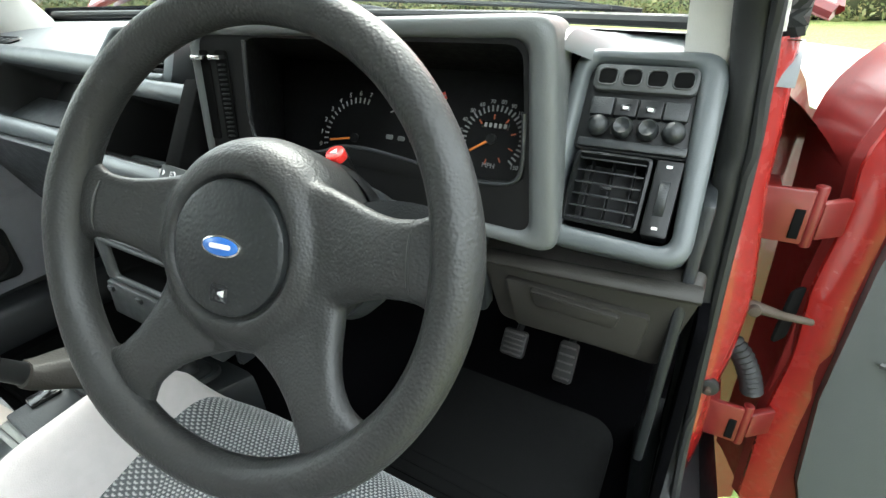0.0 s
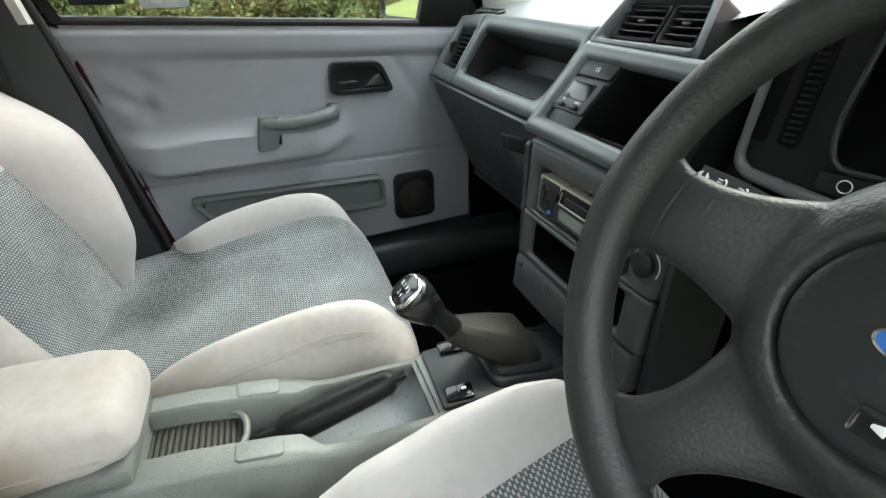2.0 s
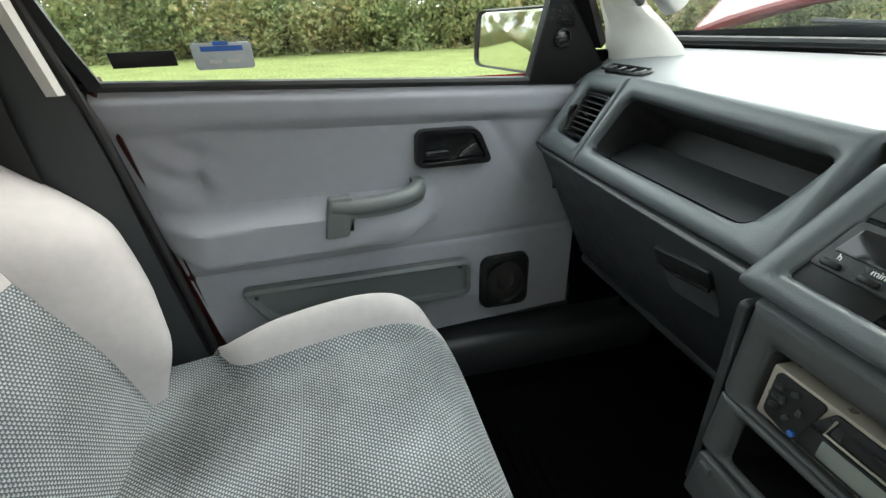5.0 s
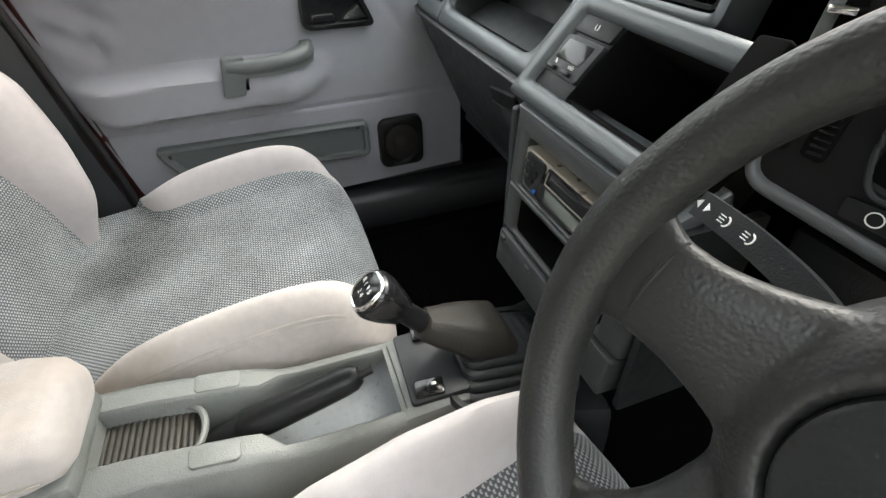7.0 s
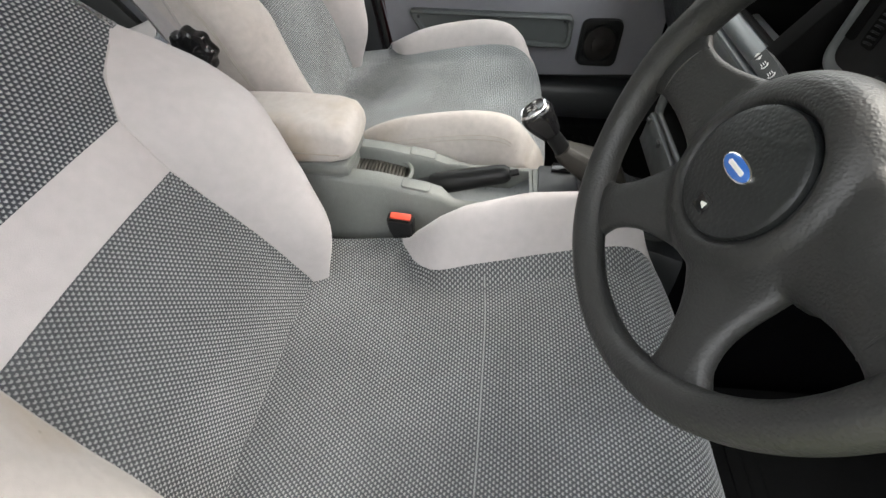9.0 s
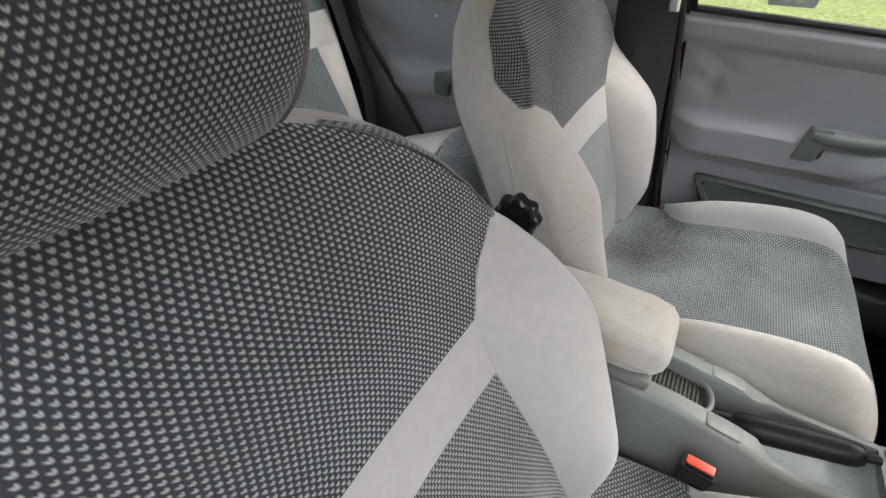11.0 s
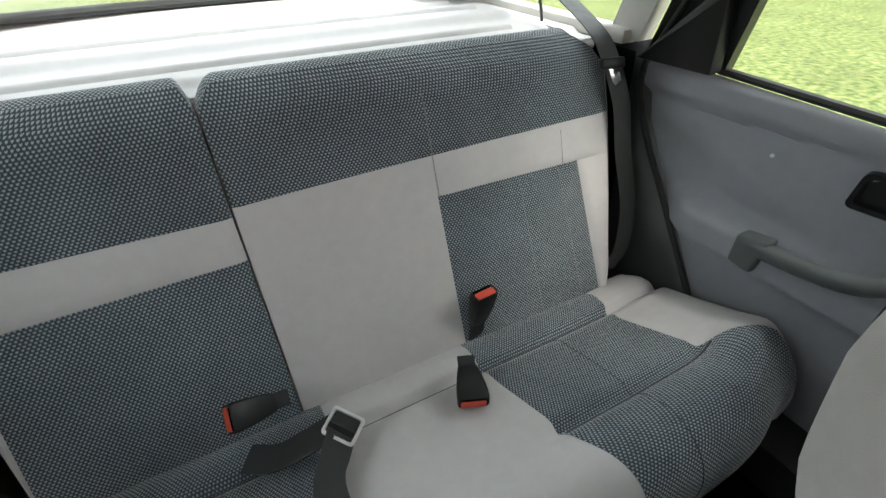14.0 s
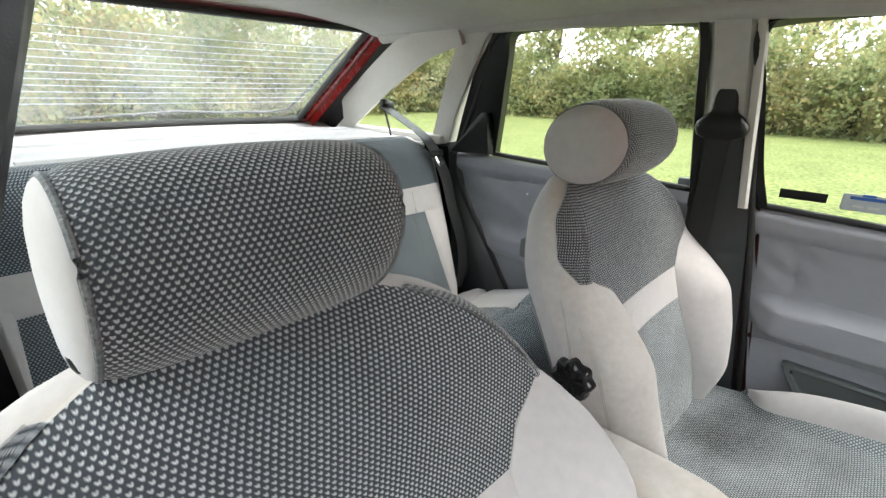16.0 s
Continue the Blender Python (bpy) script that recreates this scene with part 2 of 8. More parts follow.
MAT_WORN_LIT = material("worn_mat_rubber_lit", (0.006, 0.0062, 0.0062), 0.75, spec=0.12, grain=0.2, grain_size=400, stain=0.3, stain_size=9)
SILL = material("sill_plastic", (0.014, 0.0155, 0.017), 0.4, grain=0.15, grain_size=500, stain=0.2)
LOWER = material("lower_panel_plastic", (0.030, 0.028, 0.025), 0.48, spec=0.3, grain=0.15, grain_size=620, grain_kind="leather", stain=0.1)
PILLAR = material("pillar_plastic", (0.022, 0.025, 0.027), 0.5, grain=0.2, grain_size=700, grain_kind="leather", stain=0.12)
RUBBER = material("rubber", (0.012, 0.0125, 0.0125), 0.6, grain=0.15, grain_size=500, stain=0.15)
BOOT = material("gaiter_vinyl", (0.020, 0.0175, 0.0135), 0.55, grain=0.25, grain_size=420, grain_kind="leather", stain=0.2)
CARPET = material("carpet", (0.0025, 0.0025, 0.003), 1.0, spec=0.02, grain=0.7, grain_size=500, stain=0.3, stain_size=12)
CHROME = material("chrome", (0.75, 0.75, 0.74), 0.12, metal=1.0, stain=0.03)
BRIGHT_METAL = material("bright_metal", (0.80, 0.80, 0.79), 0.38, metal=0.7, stain=0.05)
STEEL = material("dull_steel", (0.060, 0.045, 0.033), 0.7, metal=0.2, stain=0.3, stain_size=40)
CHAMPAGNE = material("champagne_plastic", (0.40, 0.365, 0.30), 0.32, metal=0.6, stain=0.05)
LCD = material("display_glass", (0.16, 0.18, 0.16), 0.2, stain=0.05)
RED_PAINT = material("red_car_paint", (0.25, 0.014, 0.012), 0.25, coat=1.0, stain=0.08)
# the car red again, darkened for the shade in recesses, undersides and edges
RED_DARK = material("red_paint_in_shade", (0.13, 0.012, 0.011), 0.4, coat=0.3, stain=0.22, stain_size=10)
# bonnet red made paler: part of the sky's reflection is in the base colour
BONNET_PAINT = material("bonnet_paint_sky_lit", (0.50, 0.12, 0.10), 0.3, coat=1.0, stain=0.1)
BONNET_PAINT.node_tree.nodes["Principled BSDF"].inputs["Coat IOR"].default_value = 1.8
RED_PLASTIC = material("red_plastic", (0.62, 0.03, 0.025), 0.3, stain=0.04)
RED_BUTTON = material("red_button", (0.70, 0.085, 0.05), 0.4, stain=0.05)
ORANGE = material("orange_pointer", (0.85, 0.24, 0.04), 0.5)
INK_DIM = material("dim_ink", (0.33, 0.33, 0.32), 0.6)
WHITE_INK = material("white_ink", (0.72, 0.72, 0.70), 0.6)
RED_INK = material("red_ink", (0.55, 0.12, 0.05), 0.6)
BLUE = material("blue_enamel", (0.03, 0.13, 0.45), 0.2, coat=0.6, stain=0.03)
TRIM_LIGHT = material("pillar_trim", (0.50, 0.485, 0.455), 0.6, grain=0.2, grain_size=700, grain_kind="leather", stain=0.06)
HEADLINER = material("headliner", (0.46, 0.45, 0.43), 0.95, grain=0.3, grain_size=500, stain=0.08)
SHELF = material("shelf_cloth", (0.60, 0.585, 0.585), 0.95, grain=0.3, grain_size=700, stain=0.05)
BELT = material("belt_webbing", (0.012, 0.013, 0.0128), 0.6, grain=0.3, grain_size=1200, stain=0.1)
# the same webbing, raised in tone where daylight reaches the rear belts
BELT_LIT = material("belt_webbing_lit", (0.020, 0.022, 0.0215), 0.5, grain=0.3, grain_size=1200, stain=0.1)
MIRROR = material("mirror_glass", (0.9, 0.9, 0.9), 0.02, metal=1.0, stain=0.02)
GLASS = pane_material("window_glass")
GLASS_REAR = pane_material("hazy_rear_glass", haze_amount=0.13, damp=True)
# the deepest car red: pillar shade is mixed into the shut edge's colour
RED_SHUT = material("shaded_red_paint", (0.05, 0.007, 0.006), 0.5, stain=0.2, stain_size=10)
GLASS_DUSTY = pane_material("dusty_glass", haze_amount=0.03)
HEATER = material("heater_wire", (0.62, 0.64, 0.63), 0.6)
STICKER = material("clear_sticker", (0.55, 0.60, 0.62), 0.4)
GRASS_BLUE = material("sticker_blue", (0.05, 0.15, 0.5), 0.5)


# ---- mesh tools ----
def smooth_all(me, limit=40):
    me.polygons.foreach_set("use_smooth", [True] * len(me.polygons))
    me.set_sharp_from_angle(angle=radians(limit))


def part(name, bm, mat, parent=None, label="", smooth=True):
    """Link a bmesh as one mesh object, under parent if given."""
    me = bpy.data.meshes.new(name)
    bm.normal_update()
    bm.to_mesh(me)
    bm.free()
    if smooth:
        smooth_all(me)
    me.materials.append(mat)
    ob = new(name, me)
    if parent is not None:
        ob.parent = parent
    if label:
        ob["label"] = label
    return ob


def thing(name, label, category, group="", kind=""):
    ob = new(name)
    ob.empty_display_size = 0.02
    return tagged(ob, label, category, group, kind)


def child(name, source, parent, m):
    """Another object on the mesh of source."""
    ob = new(name, source.data)
    ob.parent = parent
    ob.matrix_local = m
    return ob


def join(*bms):
    out = bmesh.new()
    for b in bms:
        me = bpy.data.meshes.new("tmp")
        b.to_mesh(me)
        b.free()
        out.from_mesh(me)
        bpy.data.meshes.remove(me)
    return out


def moved(bm, m):
    bmesh.ops.transform(bm, matrix=m, verts=bm.verts)
    return bm


def box(sx, sy, sz, r=0.004, at=(0, 0, 0), seg=2, rot=(0, 0, 0)):
    bm = bmesh.new()
    bmesh.ops.create_cube(bm, size=1.0)
    bmesh.ops.scale(bm, vec=(sx, sy, sz), verts=bm.verts)
    r = min(r, 0.45 * min(sx, sy, sz))
    if r > 0:
        bmesh.ops.bevel(bm, geom=bm.edges[:], offset=r, segments=seg, affect="EDGES", profile=0.5)
    return moved(bm, pose(*at, *rot))


def rod(radius, length, at=(0, 0, 0), rot=(0, 0, 0), n=20, r=0.0, radius2=None):
    """A turned rod along local z, with eased rims."""
    radius2 = radius if radius2 is None else radius2
    bm = bmesh.new()
    bmesh.ops.create_cone(bm, cap_ends=True, segments=n, radius1=radius, radius2=radius2, depth=length)
    if r:
        rim = [e for e in bm.edges if abs(e.verts[0].co.z - e.verts[1].co.z) < 1e-6]
        bmesh.ops.bevel(bm, geom=rim, offset=r, segments=2, affect="EDGES", profile=0.5)
    return moved(bm, pose(*at, *rot))


def loft(rings, closed=True, cap0=False, cap1=False):
    """Skin a list of rings that all have the same number of points."""
    bm = bmesh.new()
    rows = [[bm.verts.new(p) for p in ring] for ring in rings]
    n = len(rows[0])
    for a, b in zip(rows, rows[1:]):
        for i in range(n if closed else n - 1):
            j = (i + 1) % n
            try:
                bm.faces.new((a[i], a[j], b[j], b[i]))
            except ValueError:
                pass
    if cap0:
        bm.faces.new(rows[0][::-1])
    if cap1:
        bm.faces.new(rows[-1])
    bmesh.ops.recalc_face_normals(bm, faces=bm.faces)
    return bm


def rrect(w, h, r, n=5, cx=0.0, cy=0.0):
    """A rectangle with round corners, anticlockwise from the right."""
    r = min(r, 0.499 * w, 0.499 * h)
    pts = []
    for qx, qy, a0 in ((1, 1, 0), (-1, 1, 90), (-1, -1, 180), (1, -1, 270)):
        for k in range(n + 1):
            a = radians(a0 + 90 * k / n)
            pts.append((cx + qx * (w / 2 - r) + r * math.cos(a), cy + qy * (h / 2 - r) + r * math.sin(a)))
    return pts


def quad_round(corners, r, n=5):
    """A four-cornered outline (anticlockwise from the upper right) with eased corners."""
    pts = []
    c = [Vector(p) for p in corners]
    for i in range(4):
        a, b, d = c[i - 1], c[i], c[(i + 1) % 4]
        ra = min(r, 0.49 * (a - b).length, 0.49 * (d - b).length)
        p0, p1 = b + (a - b).normalized() * ra, b + (d - b).normalized() * ra
        for k in range(n + 1):
            t = k / n
            q = p0 * (1 - t) ** 2 + b * 2 * t * (1 - t) + p1 * t * t
            pts.append((q.x, q.y))
    return pts


def stack(levels, m, cap0=False, cap1=False):
    """Rings from (outline, depth) pairs: outline in the plane, depth along its normal."""
    return moved(loft([[(x, y, d) for x, y in o] for o, d in levels], True, cap0, cap1), m)


def plate(outline, thick, m, ease=0.003):
    """A flat piece with an eased front rim; the front is at depth 0."""
    cx = sum(p[0] for p in outline) / len(outline)
    cy = sum(p[1] for p in outline) / len(outline)

    def inset(d):
        res = []
        n = len(outline)
        for i in range(n):
            a, b = Vector(outline[i - 1]), Vector(outline[(i + 1) % n])
            t = (b - a)
            t = t.normalized() if t.length > 1e-9 else Vector((1, 0))
            nn = Vector((-t.y, t.x))
            res.append((outline[i][0] + nn.x * d, outline[i][1] + nn.y * d))
        return res
    return stack([(outline, -thick), (outline, -ease), (inset(ease * 0.3), -ease * 0.3), (inset(ease), 0)], m, True, True)


def tube(points, radius, n=10, cap=True, squash=1.0):
    """A round bar along a line of points; radius may be one number or one for each point."""
    pts = [Vector(p) for p in points]
    rad = radius if isinstance(radius, (list, tuple)) else [radius] * len(pts)
    rings = []
    up = Vector((0, 0, 1))
    for i, p in enumerate(pts):
        t = (pts[min(i + 1, len(pts) - 1)] - pts[max(i - 1, 0)]).normalized()
        a = t.cross(up)
        if a.length < 0.05:
            a = t.cross(Vector((1, 0, 0)))
        a.normalize()
        b = a.cross(t)
        rings.append([p + (a * math.cos(2 * math.pi * k / n) + b * math.sin(2 * math.pi * k / n) * squash) * rad[i] for k in range(n)])
    return loft(rings, True, cap, cap)


def curve_points(ctrl, steps=8):
    """A smooth line through the given points."""
    c = [Vector(p) for p in ctrl]
    c = [c[0] * 2 - c[1]] + c + [c[-1] * 2 - c[-2]]
    out = []
    for i in range(1, len(c) - 2):
        for k in range(steps):
            t = k / steps
            out.append(0.5 * ((2 * c[i]) + (c[i + 1] - c[i - 1]) * t + (2 * c[i - 1] - 5 * c[i] + 4 * c[i + 1] - c[i + 2]) * t * t
                              + (3 * c[i] - c[i - 1] - 3 * c[i + 1] + c[i + 2]) * t ** 3))
    out.append(c[-2])
    return out


def strip(points, width, side, thick, sag=0.0):
    """A flat band (a belt) along points; side is the direction of its width."""
    pts = [Vector(p) for p in points]
    rings = []
    for i, p in enumerate(pts):
        t = (pts[min(i + 1, len(pts) - 1)] - pts[max(i - 1, 0)]).normalized()
        s = Vector(side) if not isinstance(side, list) else Vector(side[i])
        s = (s - t * s.dot(t)).normalized()
        nn = t.cross(s)
        rings.append([p + s * width / 2 + nn * thick / 2, p - s * width / 2 + nn * thick / 2,
                      p - s * width / 2 - nn * thick / 2, p + s * width / 2 - nn * thick / 2])
    return loft(rings, True, True, True)


def patch(fn, us, vs, uvfn=None):
    """A sheet from fn(u, v) over the given stations, with cloth UV in metres."""
    bm = bmesh.new()
    lay = bm.loops.layers.uv.new("cloth")
    rows = [[bm.verts.new(fn(u, v)) for u in us] for v in vs]
    for j in range(len(vs) - 1):
        for i in range(len(us) - 1):
            f = bm.faces.new((rows[j][i], rows[j][i + 1], rows[j + 1][i + 1], rows[j + 1][i]))
            for lp, (a, b) in zip(f.loops, ((i, j), (i + 1, j), (i + 1, j + 1), (i, j + 1))):
                lp[lay].uv = uvfn(us[a], vs[b]) if uvfn else (us[a], vs[b])
    return bm


def lin(a, b, n):
    return [a + (b - a) * i / n for i in range(n + 1)]


def ip(x, xs, ys):
    return float(np.interp(x, xs, ys))


def bump1(x, c, w):
    return math.exp(-((x - c) / w) ** 2)


def sstep(a, b, x):
    t = min(max((x - a) / (b - a), 0.0), 1.0)
    return t * t * (3 - 2 * t)


def lettering(text, size, m, mat, parent, name="lettering", depth=0.0004):
    cu = bpy.data.curves.new("letters", "FONT")
    cu.body, cu.size, cu.extrude, cu.align_x, cu.align_y = text, size, depth, "CENTER", "CENTER"
    tmp = bpy.data.objects.new("letters", cu)
    scene.collection.objects.link(tmp)
    me = bpy.data.meshes.new_from_object(tmp.evaluated_get(bpy.context.evaluated_depsgraph_get()))
    bpy.data.objects.remove(tmp)
    bpy.data.curves.remove(cu)
    me.materials.clear()
    me.materials.append(mat)
    ob = new(name, me)
    if parent is not None:
        ob.parent = parent
    ob.matrix_local = m
    return ob


def facing(bm, point):
    """Turn every face towards the given point."""
    bm.normal_update()
    p = Vector(point)
    bmesh.ops.reverse_faces(bm, faces=[f for f in bm.faces if (p - f.calc_center_median()).dot(f.normal) < 0])
    return bm


def plane_frame(origin, xdir, updir):
    """A pose whose x runs along xdir, y along updir, z towards the viewer."""
    x = Vector(xdir).normalized()
    y = Vector(updir)
    y = (y - x * y.dot(x)).normalized()
    z = x.cross(y)
    return Matrix.Translation(origin) @ Matrix((x, y, z)).transposed().to_4x4()


CX = -0.027          # the console's middle line


def axis_x(y):
    """The car's middle line; the car stands a little askew to the axes."""
    return -0.037 - 0.039 * y


MIRROR_CAR = Matrix.Translation((-0.037, 0, 0)) @ pose(0, 0, 0, 0, 0, math.degrees(math.atan(0.039))) @ Matrix.Diagonal((-1, 1, 1, 1)) @ pose(0, 0, 0, 0, 0, -math.degrees(math.atan(0.039))) @ Matrix.Translation((0.037, 0, 0))
FLOOR = 0.25

# ---- front seats ----
BZ = (0.40, 0.45, 0.50, 0.55, 0.62, 0.68, 0.715, 0.74, 0.789, 0.83, 0.862, 0.90, 0.94, 0.965, 0.985, 1.005, 1.02, 1.03)
BB = (0.190, 0.188, 0.180, 0.172, 0.162, 0.152, 0.145, 0.144, 0.146, 0.182, 0.252, 0.242, 0.223, 0.204, 0.184, 0.154, 0.118, 0.080)
BW = (0.205, 0.215, 0.238, 0.264, 0.290, 0.304, 0.309, 0.311, 0.308, 0.290, 0.264, 0.246, 0.226, 0.206, 0.186, 0.156, 0.120, 0.082)
TOPZ = 1.03


def back_front(x, z):
    """How far forward the seat back's front lies."""
    y = -0.578 - 0.215 * (z - 0.44)
    if z > 0.86:
        y -= 0.062 * ((z - 0.86) / 0.145) ** 2.6
    b, w = ip(z, BZ, BB), ip(z, BZ, BW)
    up = 1 - sstep(0.715, 0.875, z)
    ax = abs(x)
    if ax > b - 0.003:
        t = (ax - (b - 0.003)) / max(w - b + 0.003, 1e-4)
        swell = math.sin(math.pi * 0.5 * min(t / 0.6, 1)) if t < 0.6 else math.sqrt(max(0.0, 1 - 0.86 * ((min(t, 1) - 0.6) / 0.4) ** 2))
        y += up * 0.076 * (0.15 + 0.85 * sstep(0.38, 0.55, z)) * swell
        y -= 0.012 * t ** 4 * up
        y -= (1 - up) * 0.009 * t * t
    y += 0.012 * (ax / 0.2) ** 2 * up
    y += 0.012 * bump1(z, 0.56, 0.08) * (1 - (ax / 0.3) ** 2)     # lumbar swell
    y -= 0.004 * bump1(ax, b, 0.006) * up                        # the seam sinks in
    return y


def gusset(z, d):
    """How far the side of the back swells out; d runs from its front to its rear."""
    s = sstep(0.78, 0.90, z)
    return (0.005 + 0.029 * s) * math.sin(math.pi * min(d * 1.0, 1.0)) ** 0.7 - (0.036 - 0.024 * s) * max(0.0, 2 * d - 1) ** 2


def back_rear(x, z):
    return ip(z, (0.40, 0.6, 0.75, 0.86, 0.95, 1.03), (-0.665, -0.695, -0.746, -0.806, -0.822, -0.816)) - 0.012 * (1 - (x / 0.27) ** 2)


def front_seat(label, recline, low_weave, side_shift=0.0, widen=0.0, hump_size=1.0, cw=0.262, head_drop=0.0, head_fwd=0.0, dome=0.015, head_side=0.0, inner=(1,), top_cloth=0.3, wrap_to=0.28, outer_trim=0.0, head_long=1.0, head_deep=0.094, head_high=0.081, head_tilt=14, nudge=(0, 0, 0)):
    s = thing("front_seat", label, "car seat", "front seats")
    zs_low, zs_band, zs_up, zs_top = lin(0.405, 0.715, 18), lin(0.715, 0.789, 6), lin(0.789, 1.018, 22), lin(1.018, TOPZ, 4)

    def centre(zs, name, mat, lab):
        def fn(t, z):
            x = t * ip(z, BZ, BB)
            return (x, back_front(x, z), z)
        part(name, patch(fn, lin(-1, 1, 36), zs, lambda t, z: (t * ip(z, BZ, BB), z * 1.03)), mat, s, lab)
    centre(zs_low, "lower_back_panel", low_weave, "grey woven cloth panel")
    centre(zs_band, "back_band", VELOUR, "light velour band")
    centre(zs_up, "upper_back_panel", WEAVE, "dark grey woven cloth panel")
    centre(zs_top, "top_band", WEAVE, "")
    for side in (-1, 1):
        # bolster from the seam round the edge to the flank, ending at a welt
        def fn(t, z, side=side):
            b, w = ip(z, BZ, BB), ip(z, BZ, BW)
            if t <= 1:
                x = b + (w - b) * t
                return (side * x, back_front(x, z), z)
            k = t - 1
            yf, yr = back_front(w, z), back_rear(w, z)
            return (side * (w + gusset(z, k * 0.5)), yf + (yr - yf) * k * 0.5, z)
        bm = patch(fn, lin(0, 1, 18) + [1.08, 1.2, 1.35, 1.5, 1.65, 1.8, 2.0], lin(0.405, TOPZ, 64))
        if side == -1:
            bmesh.ops.reverse_faces(bm, faces=bm.faces)
        part("side_bolster", bm, VELOUR_WORN if side == 1 else VELOUR, s, "light warm grey velour bolster")

        def fn2(k, z, side=side):
            w = ip(z, BZ, BW)
            yf, yr = back_front(w, z), back_rear(w, z)
            return (side * (w + gusset(z, 0.5 + 0.5 * k)), yf + (yr - yf) * (0.5 + 0.5 * k), z)
        bm = patch(fn2, lin(0, 1, 6), lin(0.405, TOPZ, 30))
        part("flank_panel", bm, VELOUR, s)
        pts = []
        for z in lin(0.42, 0.836, 36):
            w, d = ip(z, BZ, BW), 0.245 + 0.255 * (1 - sstep(0.70, 0.836, z))
            yf, yr = back_front(w, z), back_rear(w, z)
            pts.append((side * (w + gusset(z, d) + 0.001), yf + (yr - yf) * d, z))
        part("welt", tube(pts, 0.0028, 6), WELT, s)
        for d in (0.10, 0.125):
            run = [(side * (ip(z, BZ, BW) + gusset(z, d) + 0.0004), back_front(ip(z, BZ, BW), z) * (1 - d) + back_rear(ip(z, BZ, BW), z) * d, z) for z in lin(0.43, 0.80, 30)]
            part("stitching", tube(run, 0.0009, 4), THREAD, s)
        seam = [(side * (ip(z, BZ, BB) + 0.001), back_front(ip(z, BZ, BB), z) + 0.0008, z) for z in lin(0.43, 0.85, 30)]
        part("seam", tube(seam, 0.0011, 5), WELT, s)
        if side not in inner:
            continue

        def wrap(d, z, lift=0.0024, side=side):
            """The weave goes on round the inner edge of the upper back; d below 0 lies on its front."""
            bq, w = ip(z, BZ, BB), ip(z, BZ, BW)
            d *= sstep(0.850, 0.905, z) * (1 - 0.75 * sstep(0.955, 1.008, z)) if d > 0 else 1
            if d <= 0:
                x = w + (w - bq + 0.001) * d
                return (side * (x + lift), back_front(x, z) + lift * 0.5, z)
            yf, yr = back_front(w, z), back_rear(w, z)
            return (side * (w + gusset(z, d) + lift), yf + (yr - yf) * d + lift * 0.5, z)
        bm = patch(wrap, lin(-1, 0, 7)[:-1] + [wrap_to * q * q for q in lin(0, 1, 14)], lin(0.860, 1.008, 26), lambda d, z, side=side: (side * (ip(z, BZ, BB) + 0.027 * (1 + min(d, 0)) + math.hypot(gusset(z, max(d, 0)), 0.20 * max(d, 0))), z * 1.03))
        if side == -1:
            bmesh.ops.reverse_faces(bm, faces=bm.faces)
        part("weave_edge", bm, WEAVE, s)
        part("edge_welt", tube([wrap(wrap_to + 0.005, z, 0.0) for z in lin(0.860, 1.008, 26)], 0.0022, 6), WELT, s)

    def fr(t, z):
        x = t * max(ip(z, BZ, BW) - 0.036, 0.03)
        return (-x, back_rear(x, z) - 0.002, z)
    part("back_cover", patch(fr, lin(-1, 1, 20), lin(0.405, TOPZ, 20)), VELOUR_REAR, s)
    # top roll
    ztop = TOPZ

    def ft(t, k):
        x = t * 0.080
        yf, yr = back_front(x, ztop), back_rear(x, ztop)
        return (x, yf + (yr - yf) * k, ztop + 0.006 * math.sin(math.pi * k) * (1 - t ** 6))
    part("top_roll", patch(ft, lin(-1, 1, 20), lin(top_cloth, 1, 6)), VELOUR, s, "light velour top edge")
    part("upper_back_roll", patch(ft, lin(-1, 1, 20), lin(0, top_cloth, 6), lambda t, k: (t * 0.14, TOPZ * 1.03 + 0.1 * k)), WEAVE, s)

    back_parts = set(s.children)
    # cushion: stations along the middle line, nose at the front
    line = curve_points([(-0.66, 0.432), (-0.50, 0.447), (-0.30, 0.478), (-0.14, 0.502), (-0.085, 0.496), (-0.046, 0.466), (-0.026, 0.415), (-0.032, 0.36)], 16)
    if hump_size > 1:             # this cushion reaches further forward
        line = [Vector((p.x + 0.034 * sstep(-0.30, -0.10, p.x), p.y)) for p in line]
    path_len = [0.0]
    for a, b in zip(line, line[1:]):
        path_len.append(path_len[-1] + (b - a).length)
    total = path_len[-1]

    def cb(k):
        y = line[k].x
        b = 0.196 - 0.010 * sstep(-0.2, -0.05, y) if hump_size == 1 else ip(y, (-0.36, -0.27, -0.14, -0.03), (0.197, 0.207, 0.228, 0.250))
        if y < -0.365:               # the bolster begins with a round end
            e = min((-0.365 - y) / 0.062, 1.0)
            b += (cw - 0.006 - b) * (1 - math.sqrt(max(0.0, 1 - e * e)))
        return b

    def hump(k):
        y, dn = line[k].x, path_len[k] / total
        e = (y + 0.245) / 0.190
        h = 0.066 * max(0.0, 1 - abs(e) ** 2.4) ** 0.55 if abs(e) < 1 else 0.0
        if hump_size > 1:
            h = ip(y, (-0.435, -0.42, -0.41, -0.399, -0.365, -0.322, -0.23, -0.15, -0.10, -0.05, -0.015), (0, 0.012, 0.032, 0.052, 0.088, 0.108, 0.122, 0.115, 0.095, 0.055, 0.01))
        return h if dn < 0.8 else h * max(0.0, 1 - (dn - 0.8) / 0.1)

